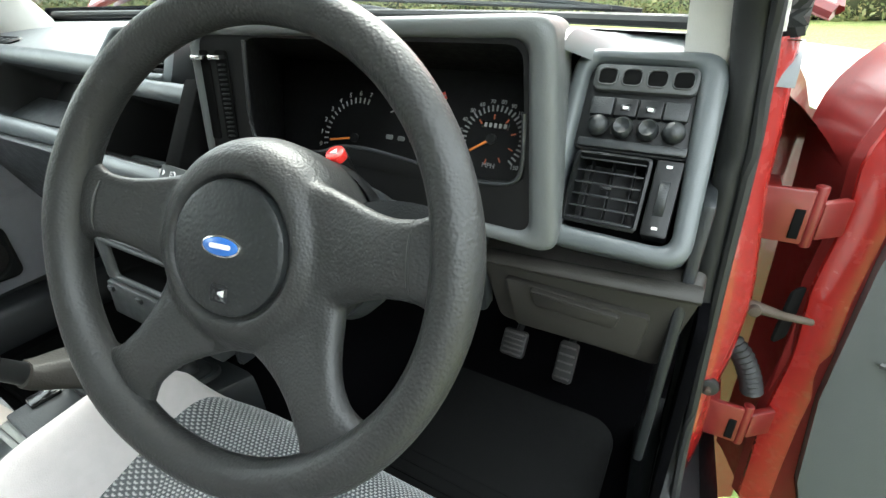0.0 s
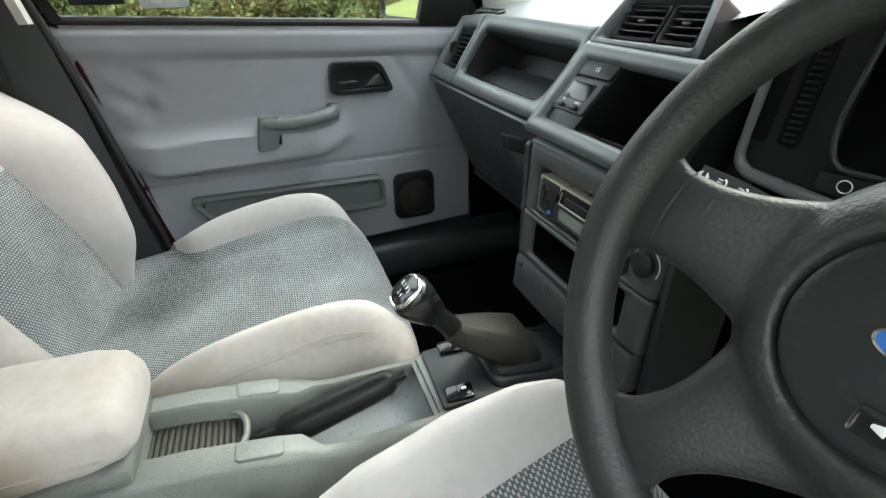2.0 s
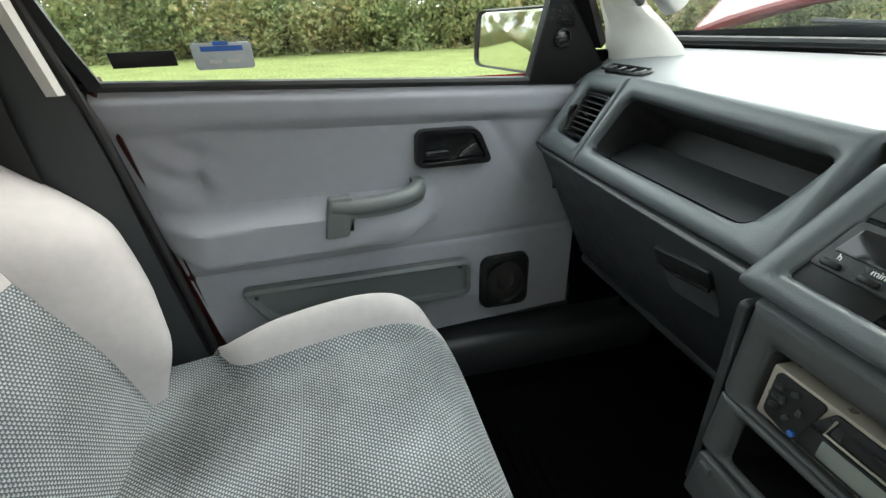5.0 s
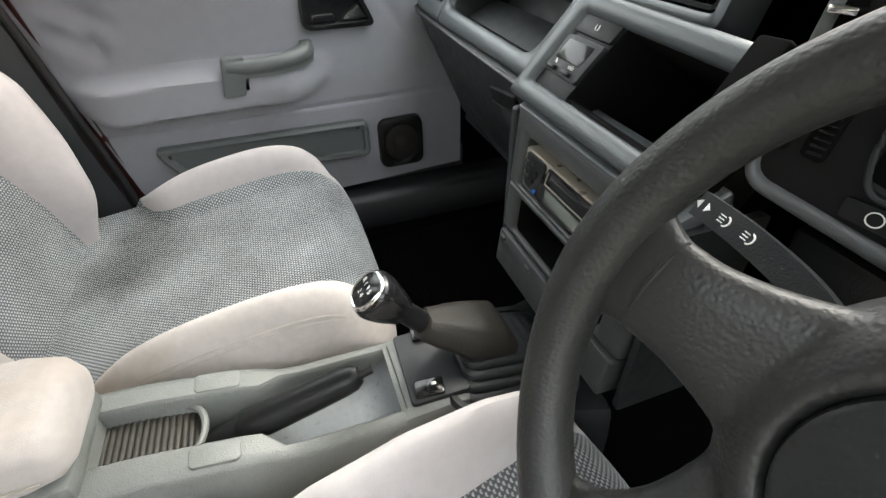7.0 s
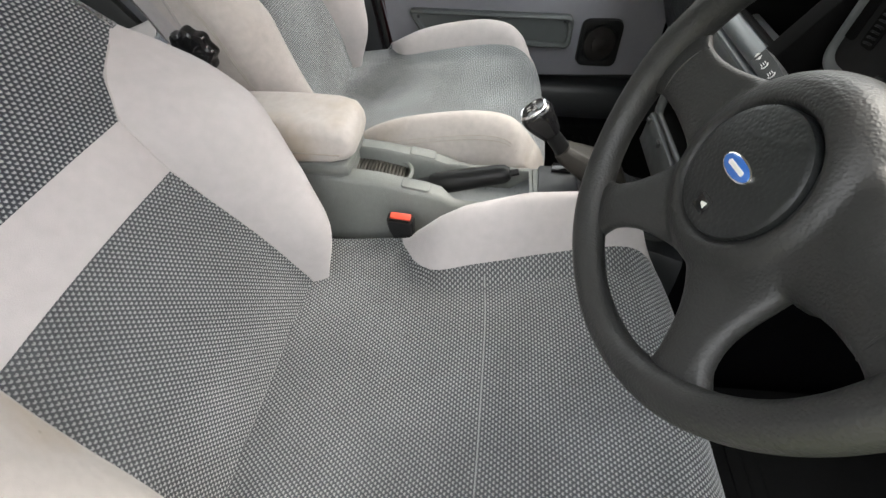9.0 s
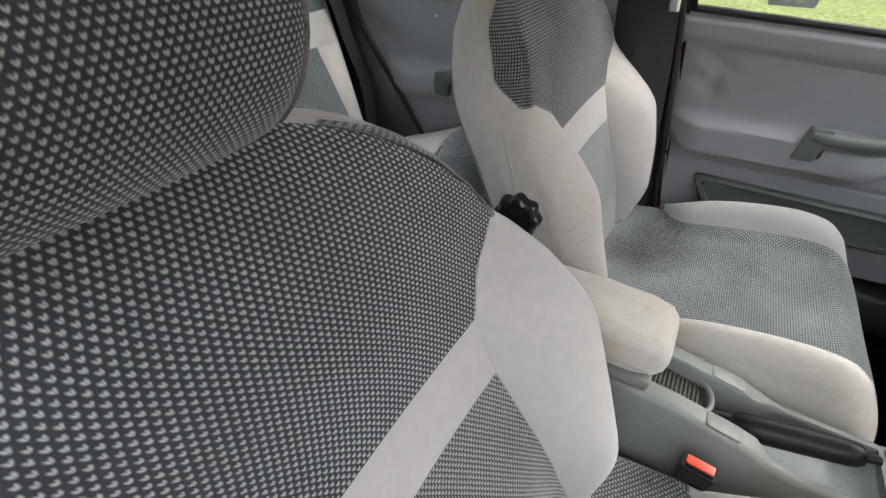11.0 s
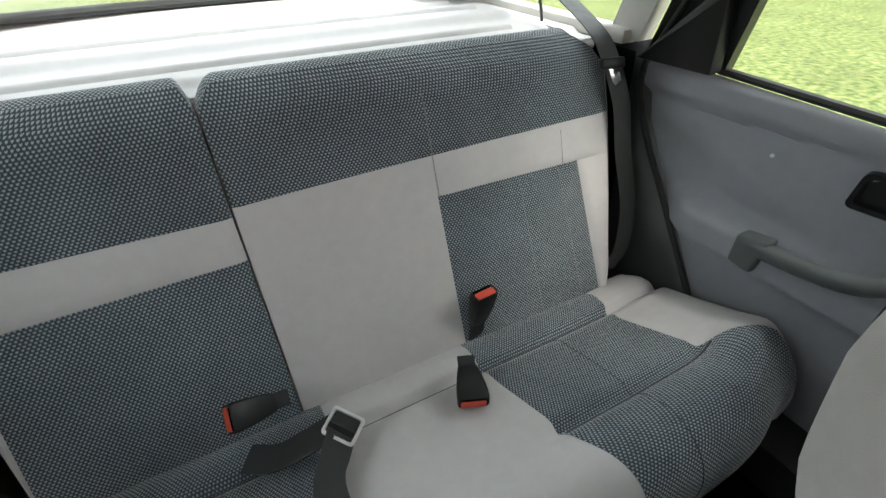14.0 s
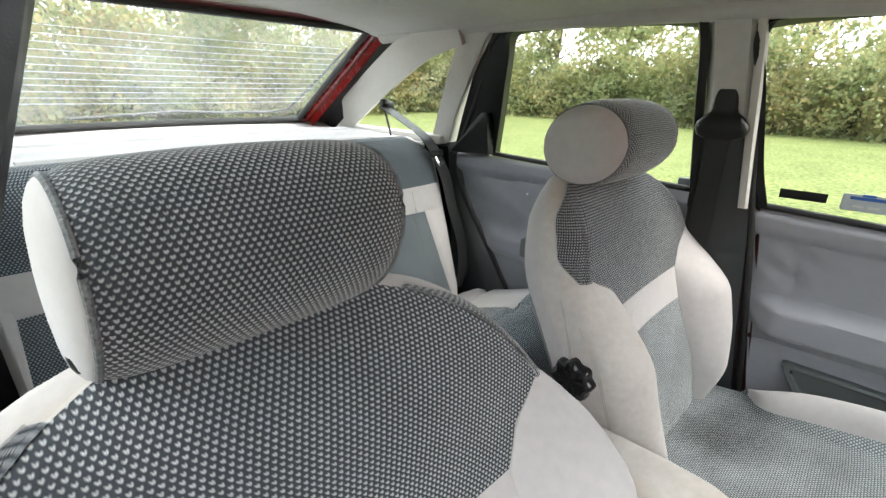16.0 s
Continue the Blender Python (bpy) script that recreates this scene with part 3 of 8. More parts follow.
    def top(x, k):
        p, ax = line[k], abs(x)
        b = cb(k)
        z = p.y - 0.006 * bump1(p.x, -0.42, 0.12) * bump1(x, 0, 0.12) + 0.010 * (x / 0.2) ** 2
        y = p.x - 0.02 * (x / 0.25) ** 4
        if ax > b:
            t = (ax - b) / (cw - b)
            z += hump(k) * (0.22 + 0.78 * math.sin(math.pi * min(t * 1.05, 1)) ** 0.75)
            z -= 0.03 * t ** 4
        else:
            if hump(k) > 0:
                z += hump(k) * 0.22 * sstep(b - 0.03, b, ax)
        return (x, y, z)
    ks = list(range(len(line)))
    part("seat_panel", patch(lambda t, k: top(t * cb(int(k)), int(k)), lin(-1, 1, 32), ks, lambda t, k: (t * cb(int(k)), path_len[int(k)])),
         low_weave, s, "worn grey woven cloth seat panel")
    for side in (-1, 1):
        def fs(t, k, side=side):
            k = int(k)
            if t <= 1:
                x = cb(k) + (cw - cb(k)) * t
                q = top(x, k)
                return (side * q[0], q[1], q[2])
            q = top(cw, k)
            w = cw + 0.008 * math.sin(math.pi * (t - 1))
            return (side * w, q[1], q[2] + (min(0.36, q[2]) - q[2]) * (t - 1))
        k_b = min(ks, key=lambda k: abs(line[k].x + 0.425))
        bm = patch(fs, lin(0, 1, 14) + [1.15, 1.4, 1.7, 2.0], ks[:k_b + 1], lambda t, k: (0.2 + 0.06 * t, path_len[int(k)]))
        if side == -1:
            bmesh.ops.reverse_faces(bm, faces=bm.faces)
        part("seat_corner", bm, low_weave, s)
        bm = patch(fs, lin(0, 1, 14) + [1.15, 1.4, 1.7, 2.0], ks[k_b:])
        if side == -1:
            bmesh.ops.reverse_faces(bm, faces=bm.faces)
        part("seat_bolster", bm, VELOUR_WORN if side == 1 else VELOUR, s, "light warm grey velour bolster")
        for off in (0.30, 0.335):
            st = [(side * top(cb(k) + (cw - cb(k)) * (0.55 + off), k)[0], top(cb(k) + (cw - cb(k)) * (0.55 + off), k)[1],
                   top(cb(k) + (cw - cb(k)) * (0.55 + off), k)[2] + 0.0004) for k in ks if -0.46 < line[k].x < -0.09 and path_len[k] / total < 0.8]
            part("stitching", tube(st, 0.0009, 4), THREAD, s)
    # cross seams in the cushion
    k_seam = min(ks, key=lambda k: abs(line[k].x + 0.30))
    part("cross_seam", tube([(x, top(x, k_seam)[1], top(x, k_seam)[2] - 0.0006) for x in lin(-0.19, 0.19, 24)], 0.0012, 5), SEAM_LIGHT, s)
    # frame under the cushion, runners on the floor
    part("seat_pan", box(0.46, 0.56, 0.05, 0.012, (0, -0.35, 0.352)), BLACK, s)
    for side in (-1, 1):
        part("runner", box(0.04, 0.56, 0.085, 0.006, (side * 0.19, -0.34, FLOOR + 0.045)), BLACK, s, "black steel runner")

    # head restraint
    cushion_parts = set(s.children) - back_parts
    hc, hl, ha, hb = (-0.748 + head_fwd, 1.086 - head_drop), 0.122 * head_long, head_deep, head_high
    tilt = radians(head_tilt)

    def ring(x, f):
        out = []
        for k in range(40):
            a = 2 * math.pi * k / 40
            y, z = f * ha * math.cos(a), f * hb * math.sin(a)
            out.append((x, hc[0] + y * math.cos(tilt) - z * math.sin(tilt), hc[1] + y * math.sin(tilt) + z * math.cos(tilt)))
        return out
    girth = 0.56
    xs = lin(-hl, hl, 16)

    def fh(k, x):
        e = 1 - 0.05 * (x / hl) ** 2 - 0.07 * (x / hl) ** 12
        p = ring(x, e)
        return p[int(k) % 40]
    bm = patch(lambda k, x: fh(k, x), list(range(41)), xs, lambda k, x: (x, k / 40 * girth))
    bmesh.ops.remove_doubles(bm, verts=bm.verts, dist=1e-5)
    bmesh.ops.reverse_faces(bm, faces=bm.faces)
    hr = part("head_restraint", bm, WEAVE, s, "dark grey woven cloth roll with light velour ends")
    for side in (-1, 1):
        rings = [ring(side * (hl + dome * math.sin(a)), 0.88 * math.cos(a) ** 0.55) for a in (0.0, 0.2, 0.45, 0.75, 1.05, 1.3, 1.45, 1.54)]
        part("end_cap", loft(rings, True, False, True), VELOUR, hr, "light velour end cap")
        part("end_welt", tube(ring(side * hl, 0.882) + ring(side * hl, 0.882)[:1], 0.0030, 7, False), PIPING, hr)
        part("support_post", rod(0.006, 0.10, (side * 0.108 * head_long, -0.772 + head_fwd * 0.6, 1.03), (-10, 0, 0), 12), CHROME, hr)
        part("post_guide", box(0.058, 0.040, 0.022, 0.008, (side * 0.108 * head_long, -0.768 + head_fwd * 0.5, 1.026 + 0.010 * (head_tilt > 20))), BLACK, hr)
    # lean the back and the head restraint about the hinge
    turn = Matrix.Translation((0, -0.60, 0.45)) @ pose(0, 0, 0, recline) @ Matrix.Translation((0, 0.60, -0.45))
    for o in s.children:
        if o in cushion_parts:
            o.matrix_local = Matrix.Translation(nudge) @ o.matrix_local
        else:
            if side_shift and o != hr:
                for v in o.data.vertices:          # the back of a well used seat is twisted a little
                    v.co.x += 0.75 * side_shift * sstep(0.76, 1.0, v.co.z) + widen * sstep(0.80, 0.98, v.co.z) * sstep(-0.24, 0.26, v.co.x)
            if outer_trim and o != hr:             # the door-side bolster is squashed flatter
                for v in o.data.vertices:
                    v.co.y -= outer_trim * sstep(0.15, 0.27, -v.co.x) * (1 - sstep(0.44, 0.66, v.co.z)) * sstep(-0.68, -0.60, v.co.y)
            o.matrix_local = (Matrix.Translation((head_side, 0, 0)) if o == hr else Matrix()) @ turn @ o.matrix_local
    return s


passenger_seat = front_seat("light grey velour and worn woven cloth front passenger seat", 2.5, WEAVE_FADED, head_drop=0.006, head_fwd=-0.004, dome=0.028, head_side=0.030, outer_trim=0.036, nudge=(-0.010, -0.025, -0.008))
passenger_seat.matrix_world = pose(-0.372, 0.008, 0.008)
driver_seat = front_seat("light grey velour and dark woven cloth driver seat", 10.0, WEAVE_WORN, 0.040, 0.05, 1.8, 0.284, -0.004, -0.070, head_side=0.050, head_long=1.12, inner=(-1, 1), top_cloth=0.5, wrap_to=0.24, head_deep=0.124, head_high=0.090, head_tilt=32, nudge=(0, 0.035, 0))
driver_seat.matrix_world = pose(0.362, 0.110, -0.022)

# reclining knob on the passenger seat's inner flank
rings = []
for d, f in ((-0.012, 0.55), (0.0, 0.6), (0.004, 0.93), (0.012, 1.0), (0.024, 1.0), (0.031, 0.94), (0.034, 0.8), (0.032, 0.45), (0.030, 0.1)):
    rings.append([(d, f * (0.036 + 0.0026 * math.cos(8 * a)) * math.cos(a), f * (0.036 + 0.0026 * math.cos(8 * a)) * math.sin(a)) for a in [2 * math.pi * k / 90 for k in range(90)]])
k_ob = part("recline_knob", loft(rings, True, True, True), BLACK_GLOSS, passenger_seat, "ribbed black plastic knob")
k_ob.location = (0.300, -0.664, 0.708)

# ---- dashboard ----
dash = thing("dashboard", "dark grey moulded vinyl dashboard with vents, open tray and instrument hood", "dashboard")


def fascia(x0, z0, y0, lean):
    """A face that leans forward as it rises: its pose at (x0, z0)."""
    return plane_frame((x0, y0, z0), (1, 0, 0), (0, lean, 1))


def louvre(name, m, w, h, slats, parent, bars=3, slider=False):
    """An air vent set in its own recess: rim, tilting slats, cross vanes and wheel."""
    r = part(name, stack([(rrect(w, h, 0.006), 0.0), (rrect(w - 0.006, h - 0.006, 0.004), 0.0015), (rrect(w - 0.010, h - 0.010, 0.003), -0.002),
                          (rrect(w - 0.010, h - 0.010, 0.003), -0.05)], m, False, True), BLACK, parent)
    sl = None
    ww = w - 0.011
    for i in range(slats):
        yy = -h / 2 + h * (i + 0.5) / slats
        mm = m @ pose(0, yy, -0.008, 12, 0, 0)
        if sl is None:
            sl = part("slat", box(ww, 0.0020, 0.011, 0.0008), DASH_DARK, r)
            sl.matrix_local = mm
        else:
            child("slat", sl, r, mm)
    vn = None
    for i in range(bars):
        xx = -ww / 2 + ww * (i + 0.5) / bars
        mm = m @ pose(xx, 0, -0.026)
        if vn is None:
            vn = part("vane", box(0.002, h - 0.012, 0.018, 0.0008), BLACK, r)
            vn.matrix_local = mm
        else:
            child("vane", vn, r, mm)
    t = part("vent_tab", box(0.012, 0.004, 0.006, 0.0015), BLACK, r)
    t.matrix_local = m @ pose(0, 0.002, -0.002)
    return r


def cell(outer, inner, depth, m, name, mat, parent, back=None, lab="", lip=0.006, skirt=0.03):
    """A fascia cell: a face from the outer outline to a rounded lip, walls, and a floor of its own."""
    def mix(f):
        return [((1 - f) * a[0] + f * b[0], (1 - f) * a[1] + f * b[1]) for a, b in zip(outer, inner)]
    o = part(name, stack([(outer, -skirt), (outer, -0.008), (mix(0.06), -0.0035), (mix(0.18), -0.0008), (mix(0.36), 0.0006), (mix(0.58), 0.0008), (mix(0.78), -0.0004),
                          (mix(0.92), -lip * 0.45), (inner, -lip), (inner, -depth)], m), mat, parent, lab)
    if back is not None:
        part(name + "_floor", stack([(inner, -depth + 0.001), (inner, -depth)], m, False, True), back, o)
    return o


# top pad: a broad sheet from the fascia to the windscreen
def dash_top(x, t):
    """t runs from the fascia's crest to the glass."""
    crest_y = ip(x, (-0.80, -0.62, -0.22, 0.0, 0.05, 0.50, 0.525, 0.70), (0.262, 0.252, 0.252, 0.262, 0.29, 0.30, 0.405, 0.405))
    crest_z = ip(x, (-0.80, -0.70, -0.5, -0.22, -0.02, 0.05, 0.50, 0.525, 0.70), (0.895, 0.908, 0.912, 0.915, 0.935, 0.958, 0.958, 0.930, 0.920))
    end_y = 0.66 - 0.22 * ((x + 0.03) / 0.75) ** 2
    y = crest_y + (end_y - crest_y) * t
    z = crest_z + (0.942 - crest_z) * sstep(0, 0.8, t) - 0.018 * (1 - t) ** 12
    return (x, y, z)


part("top_pad", patch(dash_top, lin(-0.80, 0.70, 90), [0, 0.01, 0.025, 0.05, 0.09, 0.15, 0.25, 0.35, 0.45, 0.6, 0.75, 0.9, 1.0]), DASH_TOP, dash, "smooth grey vinyl dash top, lightened for sky sheen")
# demister slot in the top, passenger side
dm = plane_frame((-0.668, 0.300, 0.9155), (1, 0.02, 0.0), (0, 1, 0.22))
ds = part("demister_vent", stack([(rrect(0.122, 0.032, 0.008), 0.0), (rrect(0.116, 0.026, 0.006), 0.003), (rrect(0.110, 0.020, 0.004), -0.002), (rrect(0.108, 0.018, 0.004), -0.02)], dm, False, True), BLACK, dash)
for i in range(4):
    b = part("vent_bar", box(0.006, 0.020, 0.012, 0.002), DASH_DARK, ds)
    b.matrix_local = dm @ pose(-0.042 + 0.028 * i, 0, -0.004, 0, 20, 0)

# passenger fascia: vent cell and open tray
FL = fascia(-0.45, 0.845, 0.2135, 0.55)
v_out = quad_round([(-0.135, 0.083), (-0.262, 0.075), (-0.305, -0.078), (-0.155, -0.079)], 0.004)
v_in = quad_round([(-0.150, 0.052), (-0.238, 0.050), (-0.266, -0.040), (-0.172, -0.046)], 0.012)
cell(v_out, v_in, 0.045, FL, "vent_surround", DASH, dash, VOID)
lv = louvre("side_vent", FL @ pose(-0.207, 0.004, -0.010), 0.080, 0.082, 8, dash, 2)
lw = part("vent_wheel", rod(0.016, 0.007, (0, 0, 0), (0, 90, 0), 28, 0.001), BLACK_GLOSS, lv)
lw.matrix_local = FL @ pose(-0.252, 0.004, -0.016)
t_out = quad_round([(0.248, 0.078), (-0.1348, 0.0832), (-0.1548, -0.079), (0.248, -0.079)], 0.004)
t_in = quad_round([(0.232, 0.044), (-0.118, 0.054), (-0.140, -0.046), (0.190, -0.050)], 0.022)
cell(t_out, t_in, 0.12, FL, "tray_surround", DASH, dash, DASH_DARK, "open tray in grey vinyl")
# added dark sleeve: puts the tray's inner shade into colour
t_sleeve = [(0.041 + (p[0] - 0.041) * 0.975, p[1] * 0.95) for p in t_in]
part("tray_liner", stack([(t_sleeve, -0.012), (t_sleeve, -0.112)], FL, False, True), RUBBER, dash, "dark sleeve standing for the shade inside the tray")
# lower trim line and glovebox
part("trim_strip", tube([(-0.752, 0.180, 0.776), (-0.72, 0.173, 0.772), (-0.45, 0.166, 0.772), (-0.21, 0.163, 0.772)], 0.0045, 10, True, 0.7), DASH_DARK, dash)
GB = plane_frame((-0.47, 0.225, 0.655), (1, 0, 0), (0, -0.42, 1))
gl = part("glovebox_lid", plate(quad_round([(0.262, 0.118), (-0.268, 0.118), (-0.225, -0.122), (0.262, -0.132)], 0.014), 0.12, GB, 0.005), DASH_DARK, dash, "dark grey glovebox lid")
# recess in lighter grey than the lid, for the light it catches
part("latch_recess", stack([(quad_round([(0.192, 0.056), (0.084, 0.036), (0.096, -0.006), (0.190, 0.008)], 0.012), 0.0016), (quad_round([(0.184, 0.052), (0.094, 0.034), (0.104, 0.002), (0.182, 0.014)], 0.010), 0.0006), (quad_round([(0.170, 0.046), (0.110, 0.034), (0.116, 0.014), (0.168, 0.024)], 0.008), 0.0003)], GB, False, True), GREY_PLASTIC, gl)
part("latch", plate(quad_round([(0.188, 0.086), (0.078, 0.066), (0.082, 0.038), (0.188, 0.056)], 0.006), 0.010, GB @ pose(0, 0, 0.006), 0.002), BLACK, gl, "black glovebox latch")
part("latch_lip", tube([GB @ Vector((0.084, 0.040, 0.007)), GB @ Vector((0.13, 0.047, 0.008)), GB @ Vector((0.186, 0.057, 0.007))], 0.0022, 6), BLACK_GLOSS, gl)
part("lower_edge", box(0.50, 0.10, 0.02, 0.008, (-0.46, 0.33, 0.525)), DASH_DARK, dash)
part("end_cheek", plate(quad_round([(0.16, 0.10), (-0.0, 0.09), (-0.02, -0.16), (0.16, -0.16)], 0.02), 0.02, plane_frame((-0.782, 0.20, 0.82), (0, 1, 0), (0, 0, 1)), 0.004), DASH_DARK, dash)

# centre stack, upper
CS = fascia(-0.06, 0.842, 0.172, 0.60)
c_out = quad_round([(0.145, 0.060), (-0.108, 0.066), (-0.146, -0.074), (0.145, -0.074)], 0.006)
c_in = quad_round([(0.140, 0.036), (-0.084, 0.040), (-0.110, -0.048), (0.140, -0.050)], 0.006)
cs = cell(c_out, c_in, 0.014, CS, "stack_surround", DASH, dash, None, "grey vinyl centre console surround", 0.006, 0.010)
part("stack_flank", stack([([(p[0] * 0.985, p[1] * 0.985) for p in c_out], -0.009), ([(p[0] * 0.985, p[1] * 0.985) for p in c_out], -0.11)], CS), BLACK, cs)
part("stack_face", plate(quad_round([(-0.012, 0.044), (-0.090, 0.044), (-0.116, -0.052), (-0.040, -0.052)], 0.003), 0.01, CS @ pose(0, 0, -0.008), 0.001), BLACK, cs)
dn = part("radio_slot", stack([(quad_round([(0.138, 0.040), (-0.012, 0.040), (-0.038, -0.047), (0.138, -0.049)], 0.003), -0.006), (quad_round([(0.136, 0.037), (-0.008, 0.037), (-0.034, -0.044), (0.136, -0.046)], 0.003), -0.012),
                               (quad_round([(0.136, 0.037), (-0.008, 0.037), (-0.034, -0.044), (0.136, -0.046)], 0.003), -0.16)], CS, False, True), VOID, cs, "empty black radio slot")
sw = part("heater_switch", plate(quad_round([(-0.017, 0.040), (-0.084, 0.040), (-0.090, 0.020), (-0.023, 0.020)], 0.003), 0.006, CS @ pose(0, 0, -0.004), 0.001), BLACK, cs)
for i in (-1, 1):
    part("switch_mark", tube([(i * 0.0022, 0.003, 0), (i * 0.0030, 0.0, 0), (i * 0.0016, -0.003, 0)], 0.0006, 5), WHITE_INK, sw).matrix_local = CS @ pose(-0.053, 0.030, -0.0034)
ck = part("clock", plate(quad_round([(-0.024, 0.016), (-0.091, 0.016), (-0.103, -0.030), (-0.036, -0.030)], 0.005), 0.008, CS @ pose(0, 0, -0.003), 0.0015), DASH_DARK, cs, "small dark clock with two buttons")
part("clock_window", plate(quad_round([(-0.036, 0.011), (-0.084, 0.011), (-0.092, -0.013), (-0.044, -0.013)], 0.003), 0.003, CS @ pose(0, 0, -0.0022), 0.0006), BLACK_GLOSS, ck, "dark clock window")
for i, txt in enumerate(("h", "min")):
    b = part("clock_button", box(0.016, 0.006, 0.006, 0.002), BLACK, ck)
    b.matrix_local = CS @ pose(-0.086 + 0.030 * i, -0.024, -0.001)
    lettering(txt, 0.0075, CS @ pose(-0.084 + 0.030 * i, -0.0165, -0.0022), WHITE_INK, ck)
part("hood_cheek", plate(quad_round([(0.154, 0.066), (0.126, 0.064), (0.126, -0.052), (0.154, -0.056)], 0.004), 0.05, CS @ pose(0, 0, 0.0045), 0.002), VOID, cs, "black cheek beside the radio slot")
# centre vents above
CV = fascia(-0.03, 0.928, 0.226, 0.60)
v2_out = quad_round([(0.028, 0.036), (-0.108, 0.030), (-0.138, -0.042), (0.046, -0.042)], 0.012)
v2_in = quad_round([(0.026, 0.024), (-0.094, 0.020), (-0.116, -0.030), (0.042, -0.030)], 0.008)
cell(v2_out, v2_in, 0.05, CV, "centre_vent_surround", DASH, dash, VOID, "", 0.006, 0.010)
part("vent_side", stack([([(p[0] * 0.985, p[1] * 0.97) for p in v2_out], -0.009), ([(p[0] * 0.985, p[1] * 0.97) for p in v2_out], -0.06)], CV), BLACK, dash)
for xx, w in ((-0.066, 0.076), (0.004, 0.058)):
    louvre("centre_vent", CV @ pose(xx, -0.005, -0.008), w, 0.044, 5, dash, 3)

# centre stack, lower: radio, cubby, drawer
LS = plane_frame((-0.045, 0.136, 0.64), (1, 0, 0), (0, 0.05, 1))
part("console_ledge", plate(quad_round([(0.150, 0.05), (-0.140, 0.05), (-0.140, -0.010), (0.150, -0.010)], 0.008), 0.014, plane_frame((-0.045, 0.150, 0.768), (1, 0, 0), (0, 1, 0.35)), 0.005), DASH, dash)
rad_in = quad_round([(0.095, 0.092), (-0.108, 0.092), (-0.108, 0.022), (0.095, 0.022)], 0.006)
cell(quad_round([(0.150, 0.1249), (-0.140, 0.1249), (-0.141, 0.0150), (0.146, 0.0150)], 0.010), rad_in, 0.05, LS, "radio_surround", GREY_PLASTIC, dash, BLACK)
cub_in = quad_round([(0.100, 0.004), (-0.108, 0.004), (-0.108, -0.052), (0.100, -0.052)], 0.008)
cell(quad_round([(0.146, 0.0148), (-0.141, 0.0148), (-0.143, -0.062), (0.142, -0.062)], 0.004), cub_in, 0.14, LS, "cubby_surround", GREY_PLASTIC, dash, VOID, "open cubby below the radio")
# added black sleeve: darkens the cubby walls as shade would
part("cubby_liner", stack([([(p[0] * 0.985, p[1] * 0.97 - 0.001) for p in cub_in], -0.006), ([(p[0] * 0.985, p[1] * 0.97 - 0.001) for p in cub_in], -0.12)], LS, False, True), VOID, dash, "black sleeve standing for the shade inside the cubby")
dr = part("drawer", plate(quad_round([(0.060, -0.064), (-0.134, -0.064), (-0.138, -0.128), (0.060, -0.128)], 0.006), 0.05, LS @ pose(0, 0, 0.006), 0.004), GREY_PLASTIC, dash, "grey plastic drawer front")
part("drawer", plate(quad_round([(0.140, -0.066), (0.064, -0.066), (0.064, -0.128), (0.138, -0.128)], 0.006), 0.05, LS @ pose(0, 0, 0.004), 0.004), GREY_PLASTIC, dash)
for xx in (-0.118, -0.04):
    part("drawer_catch", box(0.014, 0.010, 0.006, 0.002), GREY_PLASTIC, dr).matrix_local = LS @ pose(xx, -0.074, 0.008)
for s, xa in ((-1, -0.186), (1, 0.104)):
    part("stack_cheek", plate(quad_round([(0.10, 0.118), (0.0, 0.118), (0.0, -0.135), (0.10, -0.135)], 0.008), 0.010, plane_frame((xa, 0.14, 0.64), (0, 1, 0), (0, 0.02, 1)) if s < 0 else plane_frame((xa, 0.24, 0.64), (0, -1, 0), (0, 0.02, 1)), 0.003), DASH_DARK, dash)
# heater control to the side of the radio
hk = part("heater_dial", rod(0.015, 0.008, (0, 0, 0), (0, 0, 0), 30, 0.003), BLACK, dash, "black rotary heater control")
hk.matrix_local = LS @ pose(0.124, 0.055, 0.006)
part("dial_ring", tube([(0.019 * math.cos(a), 0.019 * math.sin(a), 0) for a in lin(radians(-30), radians(210), 20)], 0.0008, 5), WHITE_INK, hk).matrix_local = pose(0, 0, -0.006)

# radio
radio = thing("car_radio", "champagne and black cassette radio fitted in the centre console", "car radio")
RM = LS @ pose(-0.006, 0.057, -0.012)
part("radio_face", plate(rrect(0.186, 0.056, 0.004), 0.045, RM @ pose(0, 0, 0.014), 0.003), CHAMPAGNE, radio)
part("button_field", plate(quad_round([(-0.040, 0.025), (-0.086, 0.025), (-0.086, -0.020), (-0.052, -0.026)], 0.006), 0.004, RM @ pose(0, 0, 0.0165), 0.001), BLACK, radio)
key = part("radio_key", box(0.008, 0.005, 0.004, 0.0015), DASH_DARK, radio)
key.matrix_local = RM @ pose(-0.078, 0.014, 0.018)
for i, (kx, ky) in enumerate(((-0.078, 0.004), (-0.078, -0.006), (-0.064, 0.017), (-0.064, -0.009), (-0.056, 0.004), (-0.072, 0.004))):
    child("radio_key", key, radio, RM @ pose(kx, ky, 0.018, 0, 0, 20 * i))
part("radio_lamp", rod(0.003, 0.003, n=14), BLUE, radio).matrix_local = RM @ pose(-0.055, -0.018, 0.018)
part("cassette_slot", plate(quad_round([(0.088, 0.0250), (-0.034, 0.0250), (-0.048, 0.0010), (0.088, 0.0010)], 0.003), 0.004, RM @ pose(0, 0, 0.0162), 0.001), BLACK_GLOSS, radio, "black cassette panel")
